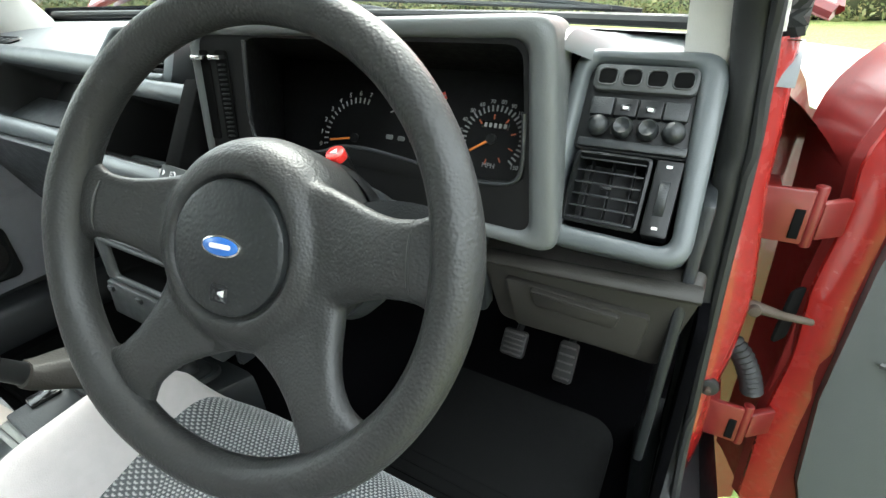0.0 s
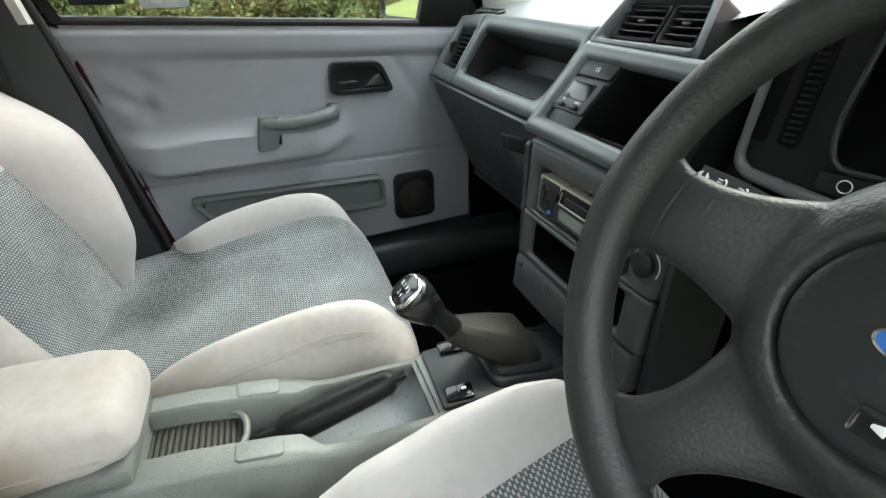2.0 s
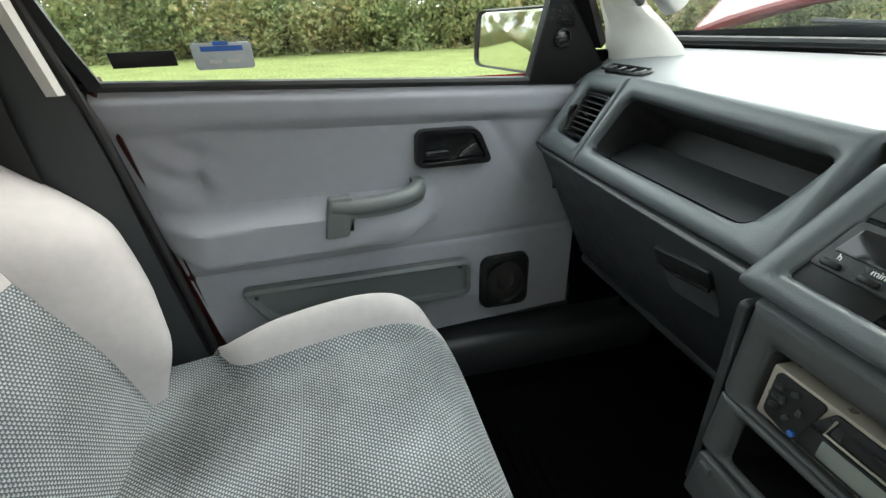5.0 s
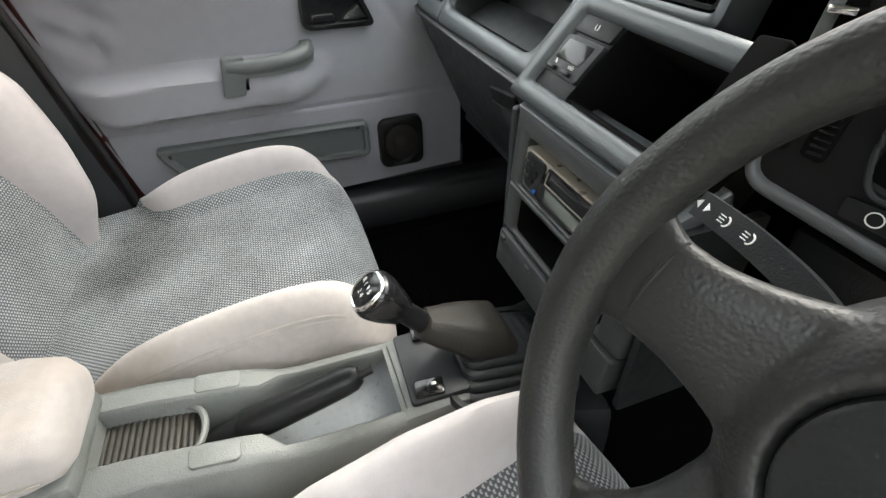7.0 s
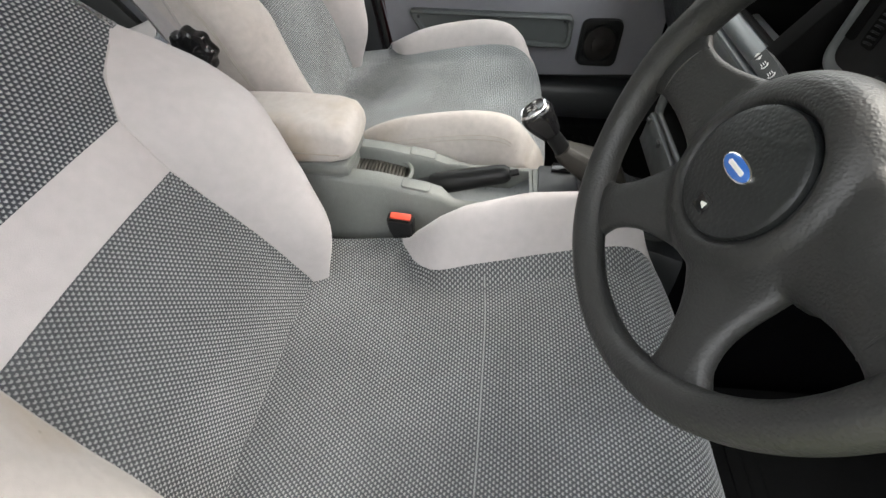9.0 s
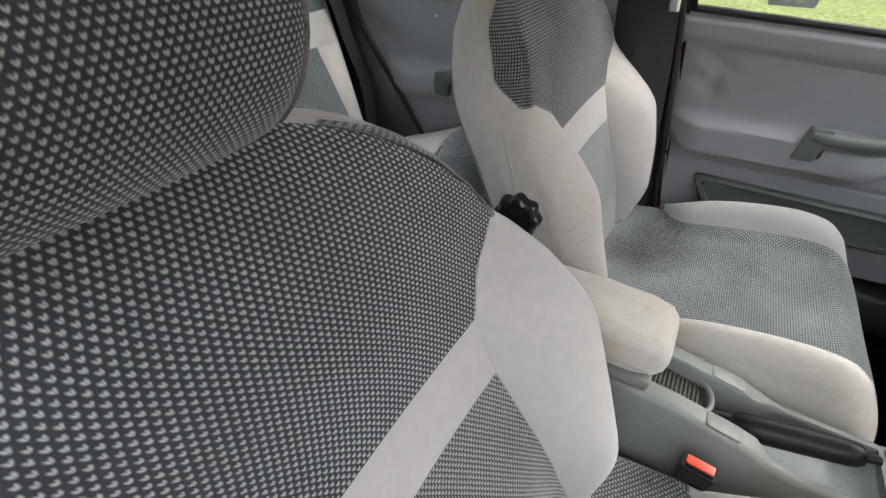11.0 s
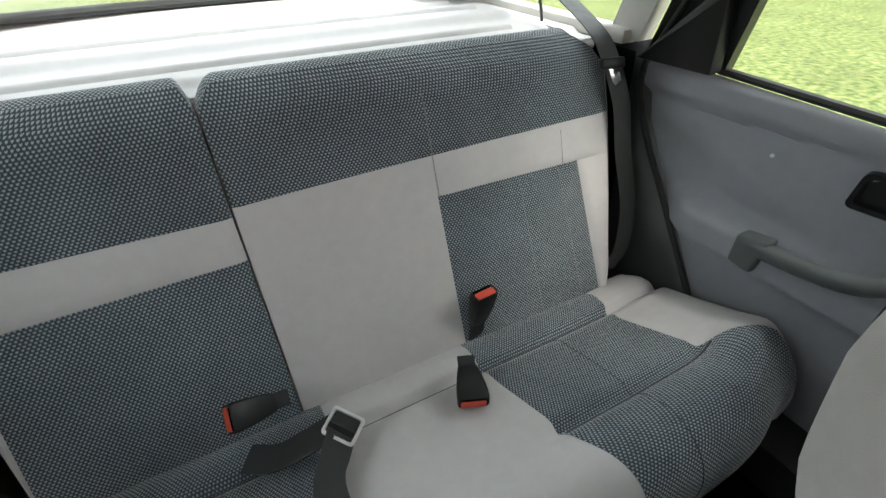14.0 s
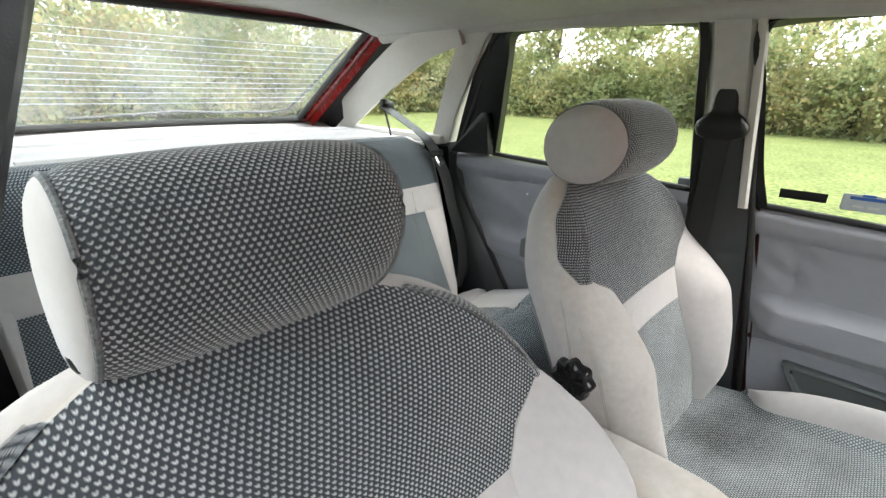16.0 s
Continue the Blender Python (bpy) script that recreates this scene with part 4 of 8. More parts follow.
part("cassette_door", box(0.088, 0.010, 0.004, 0.001), BLACK, radio).matrix_local = RM @ pose(0.022, 0.012, 0.0172)
part("cassette_edge", tube([RM @ Vector(p) for p in ((-0.030, 0.021, 0.0178), (-0.034, 0.004, 0.0178), (0.066, 0.004, 0.0178))], 0.0011, 6), CHAMPAGNE, radio)
part("display_frame", plate(rrect(0.142, 0.024, 0.003), 0.004, RM @ pose(0.014, -0.0125, 0.0158), 0.001), BLACK, radio)
part("display", plate(rrect(0.100, 0.018, 0.002), 0.004, RM @ pose(0.016, -0.012, 0.0165), 0.001), LCD, radio, "grey green display")
part("release_key", box(0.012, 0.012, 0.004, 0.002), CHROME, radio).matrix_local = RM @ pose(0.082, -0.010, 0.016)

# instrument hood
IH = fascia(0.26, 0.872, 0.2425, 0.5)
RIM = plane_frame((0.13, 0.185, 0.928), (0.985, 0.17, 0.03), (0, 0.05, 1))      # the hood's front edge stands nearly upright
IC = IH @ pose(0, 0, -0.088)
h_out = quad_round([(0.384, 0.032), (-0.012, 0.036), (-0.024, -0.124), (0.402, -0.190)], 0.024, 7)
h_in = quad_round([(0.360, 0.012), (-0.003, 0.022), (-0.015, -0.113), (0.370, -0.168)], 0.016, 7)
cell(h_out, h_in, 0.012, RIM, "hood_frame", HOOD, dash, None, "grey vinyl instrument hood", 0.008, 0.13)
blk = quad_round([(0.368, 0.018), (-0.007, 0.028), (-0.019, -0.118), (0.378, -0.176)], 0.014, 7)
w_in = quad_round([(0.356, 0.008), (0.057, 0.019), (0.047, -0.098), (0.364, -0.119)], 0.016, 7)
face_o = quad_round([(0.232, 0.082), (-0.192, 0.084), (-0.148, -0.064), (0.240, -0.064)], 0.01, 7)
walls = [[RIM @ Vector((p[0], p[1], -0.006)) for p in blk], [RIM @ Vector((p[0], p[1], -0.007)) for p in w_in], [RIM @ Vector((p[0], p[1], -0.012)) for p in w_in], [IC @ Vector((p[0], p[1], 0.0)) for p in face_o]]
part("cluster_bezel", loft(walls), INSTRUMENT, dash, "black instrument surround")
lip = curve_points([(0.058, 0.016), (0.052, -0.025), (0.047, -0.070), (0.055, -0.097), (0.080, -0.101), (0.136, -0.098), (0.160, -0.091), (0.192, -0.092), (0.225, -0.098), (0.254, -0.105), (0.268, -0.118), (0.320, -0.119), (0.350, -0.117), (0.360, -0.100), (0.360, -0.050)], 5)
part("bezel_edge", tube([RIM @ Vector((p[0], p[1], -0.0055)) for p in [q.to_3d() for q in lip]], 0.0022, 8), DASH_DARK, dash, "dark lip of the instrument window")
part("bezel_hump", plate([(0.130, -0.106), (0.272, -0.124), (0.268, -0.118), (0.254, -0.105), (0.225, -0.098), (0.192, -0.092), (0.160, -0.091), (0.136, -0.098)], 0.004, RIM @ pose(0, 0, -0.0055), 0.0005), INSTRUMENT, dash)
for xx, ww in ((-0.004, 0.014), (0.020, 0.016)):
    part("slider_slot", plate(rrect(ww, 0.098, 0.004), 0.002, RIM @ pose(xx, -0.042, -0.0048, 0, 0, -5), 0.0004), VOID, dash)
    part("slider_lever", box(0.017, 0.005, 0.012, 0.0015), CHROME, dash).matrix_local = RIM @ pose(xx + 0.003, 0.000, 0.000)
rib = None
for k in range(16):
    mm = RIM @ pose(0.0231 - 0.0004 * k, -0.008 - 0.0052 * k, -0.0040)
    if rib is None:
        rib = part("slot_rib", box(0.010, 0.0016, 0.003, 0.0006), BLACK, dash)
        rib.matrix_local = mm
    else:
        child("slot_rib", rib, dash, mm)
part("dimmer_panel", plate(quad_round([(0.128, -0.105), (0.046, -0.104), (0.046, -0.119), (0.128, -0.124)], 0.003), 0.004, RIM @ pose(0, 0, -0.004), 0.001), BLACK, dash)
dk = part("dimmer_wheel", rod(0.011, 0.010, (0, 0, 0), (0, 90, 0), 26, 0.001), CHROME, dash)
dk.matrix_local = RIM @ pose(0.094, -0.113, -0.008)
part("dimmer_mark", tube([(0.005 * math.cos(a), 0.005 * math.sin(a), 0) for a in lin(0, 2 * math.pi, 16)], 0.0005, 5, False), WHITE_INK, dash).matrix_local = RIM @ pose(0.066, -0.112, -0.0034)

# instrument cluster, behind the hood
cluster = thing("instrument_cluster", "black instrument cluster with tachometer, fuel gauge and speedometer", "instrument cluster")
part("cluster_face", plate(face_o, 0.01, IC, 0.001), INSTRUMENT, cluster)
gt = None


def dial(cx, cy, rad, a0, a1, n, labels, label_r, size, mat_red_from, needle, big=True, ticks=True):
    global gt
    for i in range(n + 1):
        a = radians(a0 + (a1 - a0) * i / n)
        mm = IC @ pose(cx + rad * math.cos(a), cy + rad * math.sin(a), 0.0012, 0, 0, math.degrees(a))
        if gt is None:
            gt = part("tick", box(0.0070, 0.0020, 0.0008, 0.0002, seg=1), INK_DIM, cluster)
            gt.matrix_local = mm
        else:
            child("tick", gt, cluster, mm)
    for txt, f in labels:
        a = radians(a0 + (a1 - a0) * f)
        lettering(txt, size, IC @ pose(cx + label_r * math.cos(a), cy + label_r * math.sin(a), 0.0012), INK_DIM, cluster, "numeral")
    nd = part("needle", box(rad * 0.72, 0.003, 0.0016, 0.0006), ORANGE, cluster, "orange pointer")
    a = radians(needle)
    nd.matrix_local = IC @ pose(cx + rad * 0.45 * math.cos(a), cy + rad * 0.45 * math.sin(a), 0.004, 0, 0, needle)
    part("needle_hub", rod(0.006, 0.005, n=18, r=0.001), BLACK, cluster).matrix_local = IC @ pose(cx, cy, 0.004)


dial(-0.030, -0.016, 0.050, 194, 78, 14, [(str(i), i / 7) for i in range(8)], 0.059, 0.0085, 0.8, 190)
dial(0.163, 0.006, 0.036, 224, -40, 30, [(str(v), v / 150) for v in (0, 10, 20, 30, 40, 50, 60, 70, 80, 90, 100, 110, 130, 150)], 0.0435, 0.0066, 2, 214)
dial(0.045, 0.036, 0.027, 205, 150, 3, [], 0.03, 0.006, 2, 190)
dial(0.066, 0.037, 0.026, -28, 28, 6, [], 0.03, 0.006, 2, 300)
for i in range(7):
    a = radians(-30 + 12 * i)
    rt = part("red_tick", box(0.006, 0.0016, 0.0008, 0.0002, seg=1), RED_INK, cluster)
    rt.matrix_local = IC @ pose(0.163 + 0.026 * math.cos(a * 3.2), 0.006 + 0.026 * math.sin(a * 3.2), 0.0012, 0, 0, math.degrees(a * 3.2))
lettering("MPH", 0.008, IC @ pose(0.165, -0.024, 0.0012), INK_DIM, cluster, "numeral")
part("odometer", box(0.034, 0.008, 0.002, 0.0005), BLACK_GLOSS, cluster).matrix_local = IC @ pose(0.164, 0.022, 0.001)
for i in range(5):
    part("odometer_bar", box(0.0035, 0.005, 0.0006, 0.0001, seg=1), INK_DIM, cluster).matrix_local = IC @ pose(0.152 + 0.006 * i, 0.022, 0.0022)
    part("warning_lamp", stack([(rrect(0.011, 0.006, 0.002), 0), (rrect(0.010, 0.005, 0.002), 0.0008)], IC @ pose(0.023 + 0.0178 * i, -0.008, 0.0008), False, True), material("warning_symbol", (0.16, 0.165, 0.16), 0.6) if i == 0 else bpy.data.materials["warning_symbol"], cluster)
part("fuel_mark", box(0.006, 0.008, 0.001, 0.001), INK_DIM, cluster).matrix_local = IC @ pose(0.038, 0.023, 0.001)
part("red_zone", box(0.010, 0.005, 0.001, 0.0005), RED_BUTTON, cluster).matrix_local = IC @ pose(0.090, 0.050, 0.001, 0, 0, -60)

# driver's side pod: four small slots, switches, vent
PD = fascia(0.572, 0.848, 0.319, 0.60) @ Matrix.Scale(0.92, 4)
p_out = quad_round([(0.078, 0.112), (-0.082, 0.112), (-0.082, -0.116), (0.085, -0.116)], 0.030, 6)
p_in = quad_round([(0.050, 0.096), (-0.062, 0.098), (-0.062, -0.092), (0.064, -0.096)], 0.018, 6)
pd = cell(p_out, p_in, 0.062, PD, "pod_surround", DASH, dash, VOID, "grey vinyl switch and vent pod", 0.010, 0.10)
part("switch_plate", plate(quad_round([(0.060, 0.100), (-0.066, 0.102), (-0.066, -0.002), (0.064, -0.002)], 0.016, 6), 0.006, PD @ pose(0, 0, -0.0125), 0.001), BLACK, pd)
part("slot_bar", plate(rrect(0.108, 0.030, 0.008), 0.01, PD @ pose(-0.002, 0.080, -0.004), 0.002), GREY_PLASTIC, pd)
for i in range(4):
    part("air_slot", plate(rrect(0.0195, 0.0175, 0.006), 0.001, PD @ pose(-0.041 + 0.026 * i, 0.080, -0.0034), 0.0002), VOID, pd)
    part("slot_rim", tube([(p[0], p[1], -0.0028) for p in rrect(0.0205, 0.0185, 0.006) + rrect(0.0205, 0.0185, 0.006)[:1]], 0.0009, 5, False), GREY_PLASTIC, pd).matrix_local = PD @ pose(-0.041 + 0.026 * i, 0.080, 0)
    part("rocker_switch", plate(rrect(0.0245, 0.020, 0.002), 0.008, PD @ pose(-0.040 + 0.0258 * i, 0.047, -0.004), 0.0015), BLACK if 0 < i < 3 else DASH_DARK, pd)
    if 0 < i < 3:
        part("switch_window", box(0.010, 0.007, 0.001, 0.001), BLACK_GLOSS, pd).matrix_local = PD @ pose(-0.040 + 0.0258 * i, 0.046, -0.0035)
        part("switch_mark", box(0.006, 0.0035, 0.0006, 0.0004, seg=1), WHITE_INK, pd).matrix_local = PD @ pose(-0.040 + 0.0258 * i, 0.046, -0.0028)
    kr = [(f * 0.0115, d) for f, d in ((1.0, 0.0), (1.0, 0.004), (0.93, 0.008), (0.72, 0.0115), (0.4, 0.013 if i in (0, 3) else 0.009), (0.05, 0.0135 if i in (0, 3) else 0.0075))]
    part("round_knob", moved(loft([[(r * math.cos(2 * math.pi * k / 28), r * math.sin(2 * math.pi * k / 28), d) for k in range(28)] for r, d in kr], True, False, True), PD @ pose(-0.039 + 0.0262 * i, 0.024, -0.006)), DASH_DARK, pd)
part("pod_rail", plate(rrect(0.114, 0.010, 0.002), 0.008, PD @ pose(0, 0.005, -0.004), 0.002), DASH_DARK, pd)
louvre("driver_vent", PD @ pose(-0.014, -0.046, -0.006), 0.082, 0.082, 6, dash, 3)
sp = part("vent_panel", plate(rrect(0.026, 0.082, 0.003), 0.05, PD @ pose(0.044, -0.046, -0.005), 0.001), BLACK, dash)
vw = part("vent_wheel", rod(0.024, 0.010, (0, 0, 0), (0, 90, 0), 34, 0.001), DASH_DARK, sp)
vw.matrix_local = PD @ pose(0.044, -0.046, -0.020)
for yy in (-0.012, -0.078):
    part("vent_mark", box(0.006, 0.003, 0.0006, 0.0003, seg=1), WHITE_INK, sp).matrix_local = PD @ pose(0.044, yy, -0.0045)

# lower driver panel with a hinged lid
LP = plane_frame((0.545, 0.312, 0.648), (1, 0, 0), (0, -0.25, 1))
part("lower_panel", plate(quad_round([(0.128, 0.078), (-0.125, 0.064), (-0.10, -0.058), (0.105, -0.062)], 0.014), 0.03, LP, 0.004), LOWER, dash, "grey lower dash panel")
part("panel_top", tube([(0.40, 0.285, 0.708), (0.50, 0.282, 0.714), (0.60, 0.282, 0.720), (0.668, 0.288, 0.722)], 0.014, 12, True, 0.6), LOWER, dash)
ld = part("fuse_lid", plate(quad_round([(0.084, 0.026), (-0.088, 0.030), (-0.075, -0.052), (0.078, -0.048)], 0.008), 0.012, LP @ pose(0, 0, 0.008), 0.003), LOWER, dash, "grey hinged lid")
part("lid_grip", plate(quad_round([(0.054, 0.010), (-0.054, 0.016), (-0.046, -0.012), (0.050, -0.014)], 0.006), 0.010, LP @ pose(0.0, 0.012, 0.014), 0.004), LOWER, ld)
part("knee_pad", plate(quad_round([(0.16, 0.06), (-0.16, 0.06), (-0.16, -0.10), (0.16, -0.07)], 0.01), 0.02, plane_frame((0.27, 0.30, 0.67), (1, 0, 0), (0, -0.2, 1)), 0.004), DASH_DARK, dash)
part("dash_end", box(0.012, 0.15, 0.36, 0.004, (0.654, 0.375, 0.63)), DASH_DARK, dash)
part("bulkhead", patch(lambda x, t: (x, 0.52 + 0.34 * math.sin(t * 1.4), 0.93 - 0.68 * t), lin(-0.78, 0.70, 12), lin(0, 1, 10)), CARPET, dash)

# ---- steering wheel ----
wheel = thing("steering_wheel", "black leather-grained four-spoke steering wheel with round centre cap", "steering wheel")
nrm = Vector((math.sin(0.14), -math.cos(0.43), math.sin(0.43))).normalized()
WX = nrm.cross(Vector((0, 0, 1))).normalized() * -1
WM = plane_frame((0.353, 0.018, 0.827), WX, WX.cross(nrm) * -1) @ Matrix.Scale(0.94, 4)
if (WM.to_3x3() @ Vector((0, 0, 1))).dot(nrm) < 0:
    WM = WM @ pose(0, 0, 0, 0, 180, 0)
RR, TR = 0.183, 0.0168


def rim_tube(a):
    # thicker at the spoke roots, finger swells behind
    return TR * (1 + 0.10 * sum(bump1((math.degrees(a) - c + 180) % 360 - 180, 0, 16) for c in (4, 176, 232, 308)))


rings = []
NR = 120
for k in range(NR):
    a = 2 * math.pi * k / NR
    r = rim_tube(a)
    rings.append([((RR + r * 0.98 * math.cos(b)) * math.cos(a), (RR + r * 0.98 * math.cos(b)) * math.sin(a), r * 1.02 * math.sin(b)) for b in [2 * math.pi * j / 18 for j in range(18)]])
rings.append(rings[0])
bm = loft(rings)
bmesh.ops.remove_doubles(bm, verts=bm.verts, dist=1e-6)
part("rim", moved(bm, WM), WHEEL, wheel, "worn black grained rim")


def spoke(ang, w0, w1):
    """A moulded spoke, wide where it leaves the hub and again where it meets the rim."""
    secs = []
    for t in lin(0, 1, 16):
        rr = 0.030 + (RR - 0.004 - 0.030) * t
        half = (w0 + (w1 - w0) * sstep(0.05, 0.72, t)) / 2 + 0.012 * sstep(0.80, 1, t)
        zc = -0.008 - 0.024 * (1 - sstep(0.25, 0.85, t))
        th = 0.017 + 0.012 * (1 - t)
        ring = []
        for j in range(20):
            b = 2 * math.pi * j / 20
            cx, sx = math.cos(b), math.sin(b)
            ring.append((rr, half * math.copysign(abs(cx) ** 0.7, cx), zc + th * 0.62 * math.copysign(abs(sx) ** 0.8, sx)))
        secs.append(ring)
    return moved(loft(secs, True, True, True), pose(0, 0, 0, 0, 0, ang))


SPOKES = ((5, 0.112, 0.058), (175, 0.112, 0.058), (232, 0.128, 0.050), (308, 0.128, 0.050))
HUB = WM @ pose(-0.013, -0.004, 0)
pads = [(0.060, -0.112), (0.084, -0.108), (0.088, -0.080), (0.0905, -0.050), (0.088, -0.034), (0.082, -0.021), (0.073, -0.0125), (0.064, -0.0085), (0.0600, -0.009), (0.0572, -0.016), (0.0570, -0.03)]
moulding = join(*[spoke(*q) for q in SPOKES], moved(loft([[(r * math.cos(2 * math.pi * k / 60), r * math.sin(2 * math.pi * k / 60) * (1.05 if r > 0.062 else 1), d) for k in range(60)] for r, d in pads], True, True, True), pose(-0.013, -0.004, 0)))
hub = part("centre_moulding", moulding, WHEEL, wheel, "black grained hub with four moulded spokes")
hub.matrix_local = WM
rm = hub.modifiers.new("blend", "REMESH")
rm.mode, rm.voxel_size, rm.use_smooth_shade = "VOXEL", 0.0024, True
sm = hub.modifiers.new("ease", "SMOOTH")
sm.factor, sm.iterations = 0.5, 14
for ang, w0, w1 in SPOKES[:2]:
    half = w1 / 2
    part("spoke_groove", moved(tube([(0.149, half * math.sin(b), -0.0095 + 0.0136 * math.cos(b)) for b in lin(-1.3, 1.3, 16)], 0.0013, 6), WM @ pose(0, 0, 0, 0, 0, ang)), WHEEL, wheel)
caps = [(0.0560, -0.024), (0.0560, -0.012), (0.0548, -0.0085), (0.0525, -0.0072), (0.050, -0.0068), (0.030, -0.0050), (0.012, -0.0042), (0.001, -0.0041)]
cap = part("centre_cap", moved(loft([[(r * math.cos(2 * math.pi * k / 56), r * math.sin(2 * math.pi * k / 56), d) for k in range(56)] for r, d in caps], True, False, True), HUB), WHEEL_CAP, wheel, "round black grained horn cap")
el = [(0.0190 * math.cos(2 * math.pi * k / 40), 0.0088 * math.sin(2 * math.pi * k / 40)) for k in range(40)]
bd = part("badge", plate(el, 0.003, HUB @ pose(0.0, 0.002, -0.0022), 0.0006), CHROME, cap, "blue oval badge with silver edge")
part("badge_field", plate([(p[0] * 0.91, p[1] * 0.84) for p in el], 0.001, HUB @ pose(0, 0.002, -0.0016), 0.0002), BLUE, bd)
part("badge_bar", plate(rrect(0.021, 0.0040, 0.0018), 0.0006, HUB @ pose(0, 0.002, -0.0012), 0.0002), WHITE_INK, bd)
part("horn_mark", plate(quad_round([(0.003, 0.003), (-0.003, 0.001), (-0.003, -0.001), (0.003, -0.003)], 0.0006), 0.0006, HUB @ pose(0.002, -0.036, -0.0040), 0.0002), WHITE_INK, cap)
part("horn_pad", stack([(rrect(0.017, 0.015, 0.002), -0.0046), (rrect(0.015, 0.013, 0.002), -0.0052)], HUB @ pose(0, -0.036, 0), False, True), BLACK_GLOSS, cap)

# column shroud with stalks and hazard button
column = thing("steering_column", "dark grey steering column shroud with stalk switches and red hazard button", "steering column")
secs = []
for d, hw, hh in ((-0.105, 0.070, 0.066), (-0.125, 0.076, 0.070), (-0.16, 0.072, 0.066), (-0.21, 0.064, 0.056), (-0.27, 0.062, 0.050)):
    secs.append([WM @ Vector((p[0], p[1] - 0.006, d)) for p in rrect(2 * hw, 2 * hh, 0.045, 6)])
part("shroud", loft(secs, True, True, True), DASH_DARK, column)
secs = []
for d, r in ((-0.100, 0.078), (-0.112, 0.081), (-0.120, 0.079), (-0.122, 0.070)):
    secs.append([WM @ Vector((r * math.cos(2 * math.pi * k / 40), r * math.sin(2 * math.pi * k / 40), d)) for k in range(40)])
part("collar", loft(secs, True, False, True), BLACK, column)
hzb = part("hazard_button", moved(rod(0.0100, 0.012, (0, 0, 0.003), (0, 0, 0), 26, 0.002), Matrix.Translation(Vector((0.328, 0.168, 0.846))) @ pose(0, 0, 0, 25, 0, 0)), RED_PLASTIC, column, "red hazard warning button")
part("button_stem", moved(rod(0.0105, 0.03, (0, 0, -0.014), n=20), Matrix.Translation(Vector((0.328, 0.168, 0.846))) @ pose(0, 0, 0, 25, 0, 0)), BLACK, column)
part("hazard_mark", plate([(0.0045, -0.003), (0.0, 0.0045), (-0.0045, -0.003)], 0.001, Matrix.Translation(Vector((0.328, 0.168, 0.846))) @ pose(0, 0, 0, 25, 0, 0) @ pose(0, 0, 0.0098), 0.0002), WHITE_INK, hzb)
st = [(0.31, 0.085, 0.788), (0.27, 0.092, 0.80), (0.235, 0.098, 0.815), (0.19, 0.100, 0.822), (0.152, 0.098, 0.825)]
lst = part("light_stalk", strip(curve_points(st, 5), 0.017, (0, 0.5, 0.85), 0.013), DASH_DARK, column, "dark grey light stalk with white symbols")
lst_m = lambda f: plane_frame(Vector(st[3]) * (1 - f) + Vector(st[4]) * f + Vector((0, -0.0088, 0.0062)), (0.99, 0.02, -0.08), (0, 0.5, 0.85))
for f, kind in ((-0.1, 0), (0.35, 0), (0.8, 1)):
    mm = lst_m(f)
    if kind:
        for s in (-1, 1):
            part("stalk_mark", plate([(s * 0.0052, 0.0), (s * 0.002, 0.003 * s), (s * 0.002, -0.003 * s)], 0.0006, mm, 0.0001), WHITE_INK, lst)
    else:
        part("stalk_mark", moved(tube([(0.0026 * math.cos(a), 0.0032 * math.sin(a), 0) for a in lin(-1.57, 1.57, 10)] + [(0, 0.0032, 0), (0, -0.0032, 0)][:1], 0.0006, 5), mm), WHITE_INK, lst)
        for j in (-1, 0, 1):
            part("stalk_mark", box(0.004, 0.0007, 0.0005, 0.0001, seg=1), WHITE_INK, lst).matrix_local = mm @ pose(-0.003, 0.002 * j, 0)
part("wiper_stalk", strip(curve_points([(0.40, 0.115, 0.822), (0.43, 0.112, 0.832), (0.465, 0.112, 0.834), (0.505, 0.118, 0.822)], 5), 0.018, (0, 0.5, 0.85), 0.014), DASH_DARK, column)
ig = part("ignition_barrel", rod(0.011, 0.03, (0, 0, 0), n=24, r=0.002), DASH_DARK, column)
ig.matrix_local = Matrix.Translation((0.385, 0.165, 0.722)) @ pose(0, 0, 0, 70, 20, 0)

# pedals
PEDAL = material("pedal_rubber", (0.032, 0.031, 0.030), 0.55, grain=0.2, grain_size=500, stain=0.25, stain_size=30)
PEDAL_WEAR = material("pedal_wear", (0.11, 0.105, 0.10), 0.5, stain=0.3, stain_size=40)
for px, pz, pw, ph in ((0.240, 0.282, 0.054, 0.058), (0.372, 0.306, 0.054, 0.060), (0.489, 0.300, 0.040, 0.088)):
    pm = plane_frame((px, 0.605, pz), (1, 0, 0), (0, 0.55, 1))
    pd_ = thing("pedal", "worn black rubber pedal with ribs above the floor mat", "pedal", "pedals")
    part("pad", plate(rrect(pw, ph, 0.008), 0.014, pm, 0.003), PEDAL, pd_)
    for i in range(5):
        part("rib", box(pw * 0.8, 0.004, 0.004, 0.001), PEDAL_WEAR, pd_).matrix_local = pm @ pose(0, ph * (-0.38 + 0.19 * i), 0.001)
    part("arm", tube([pm @ Vector((0, 0, -0.012)), pm @ Vector((0, 0.06, -0.05)), pm @ Vector((0, 0.20, -0.03))], 0.008, 8), BLACK, pd_)

# ---- centre console, lever, handbrake, armrest ----
console = thing("centre_console", "grey-green grained plastic centre console with handbrake slot and window switches", "centre console")


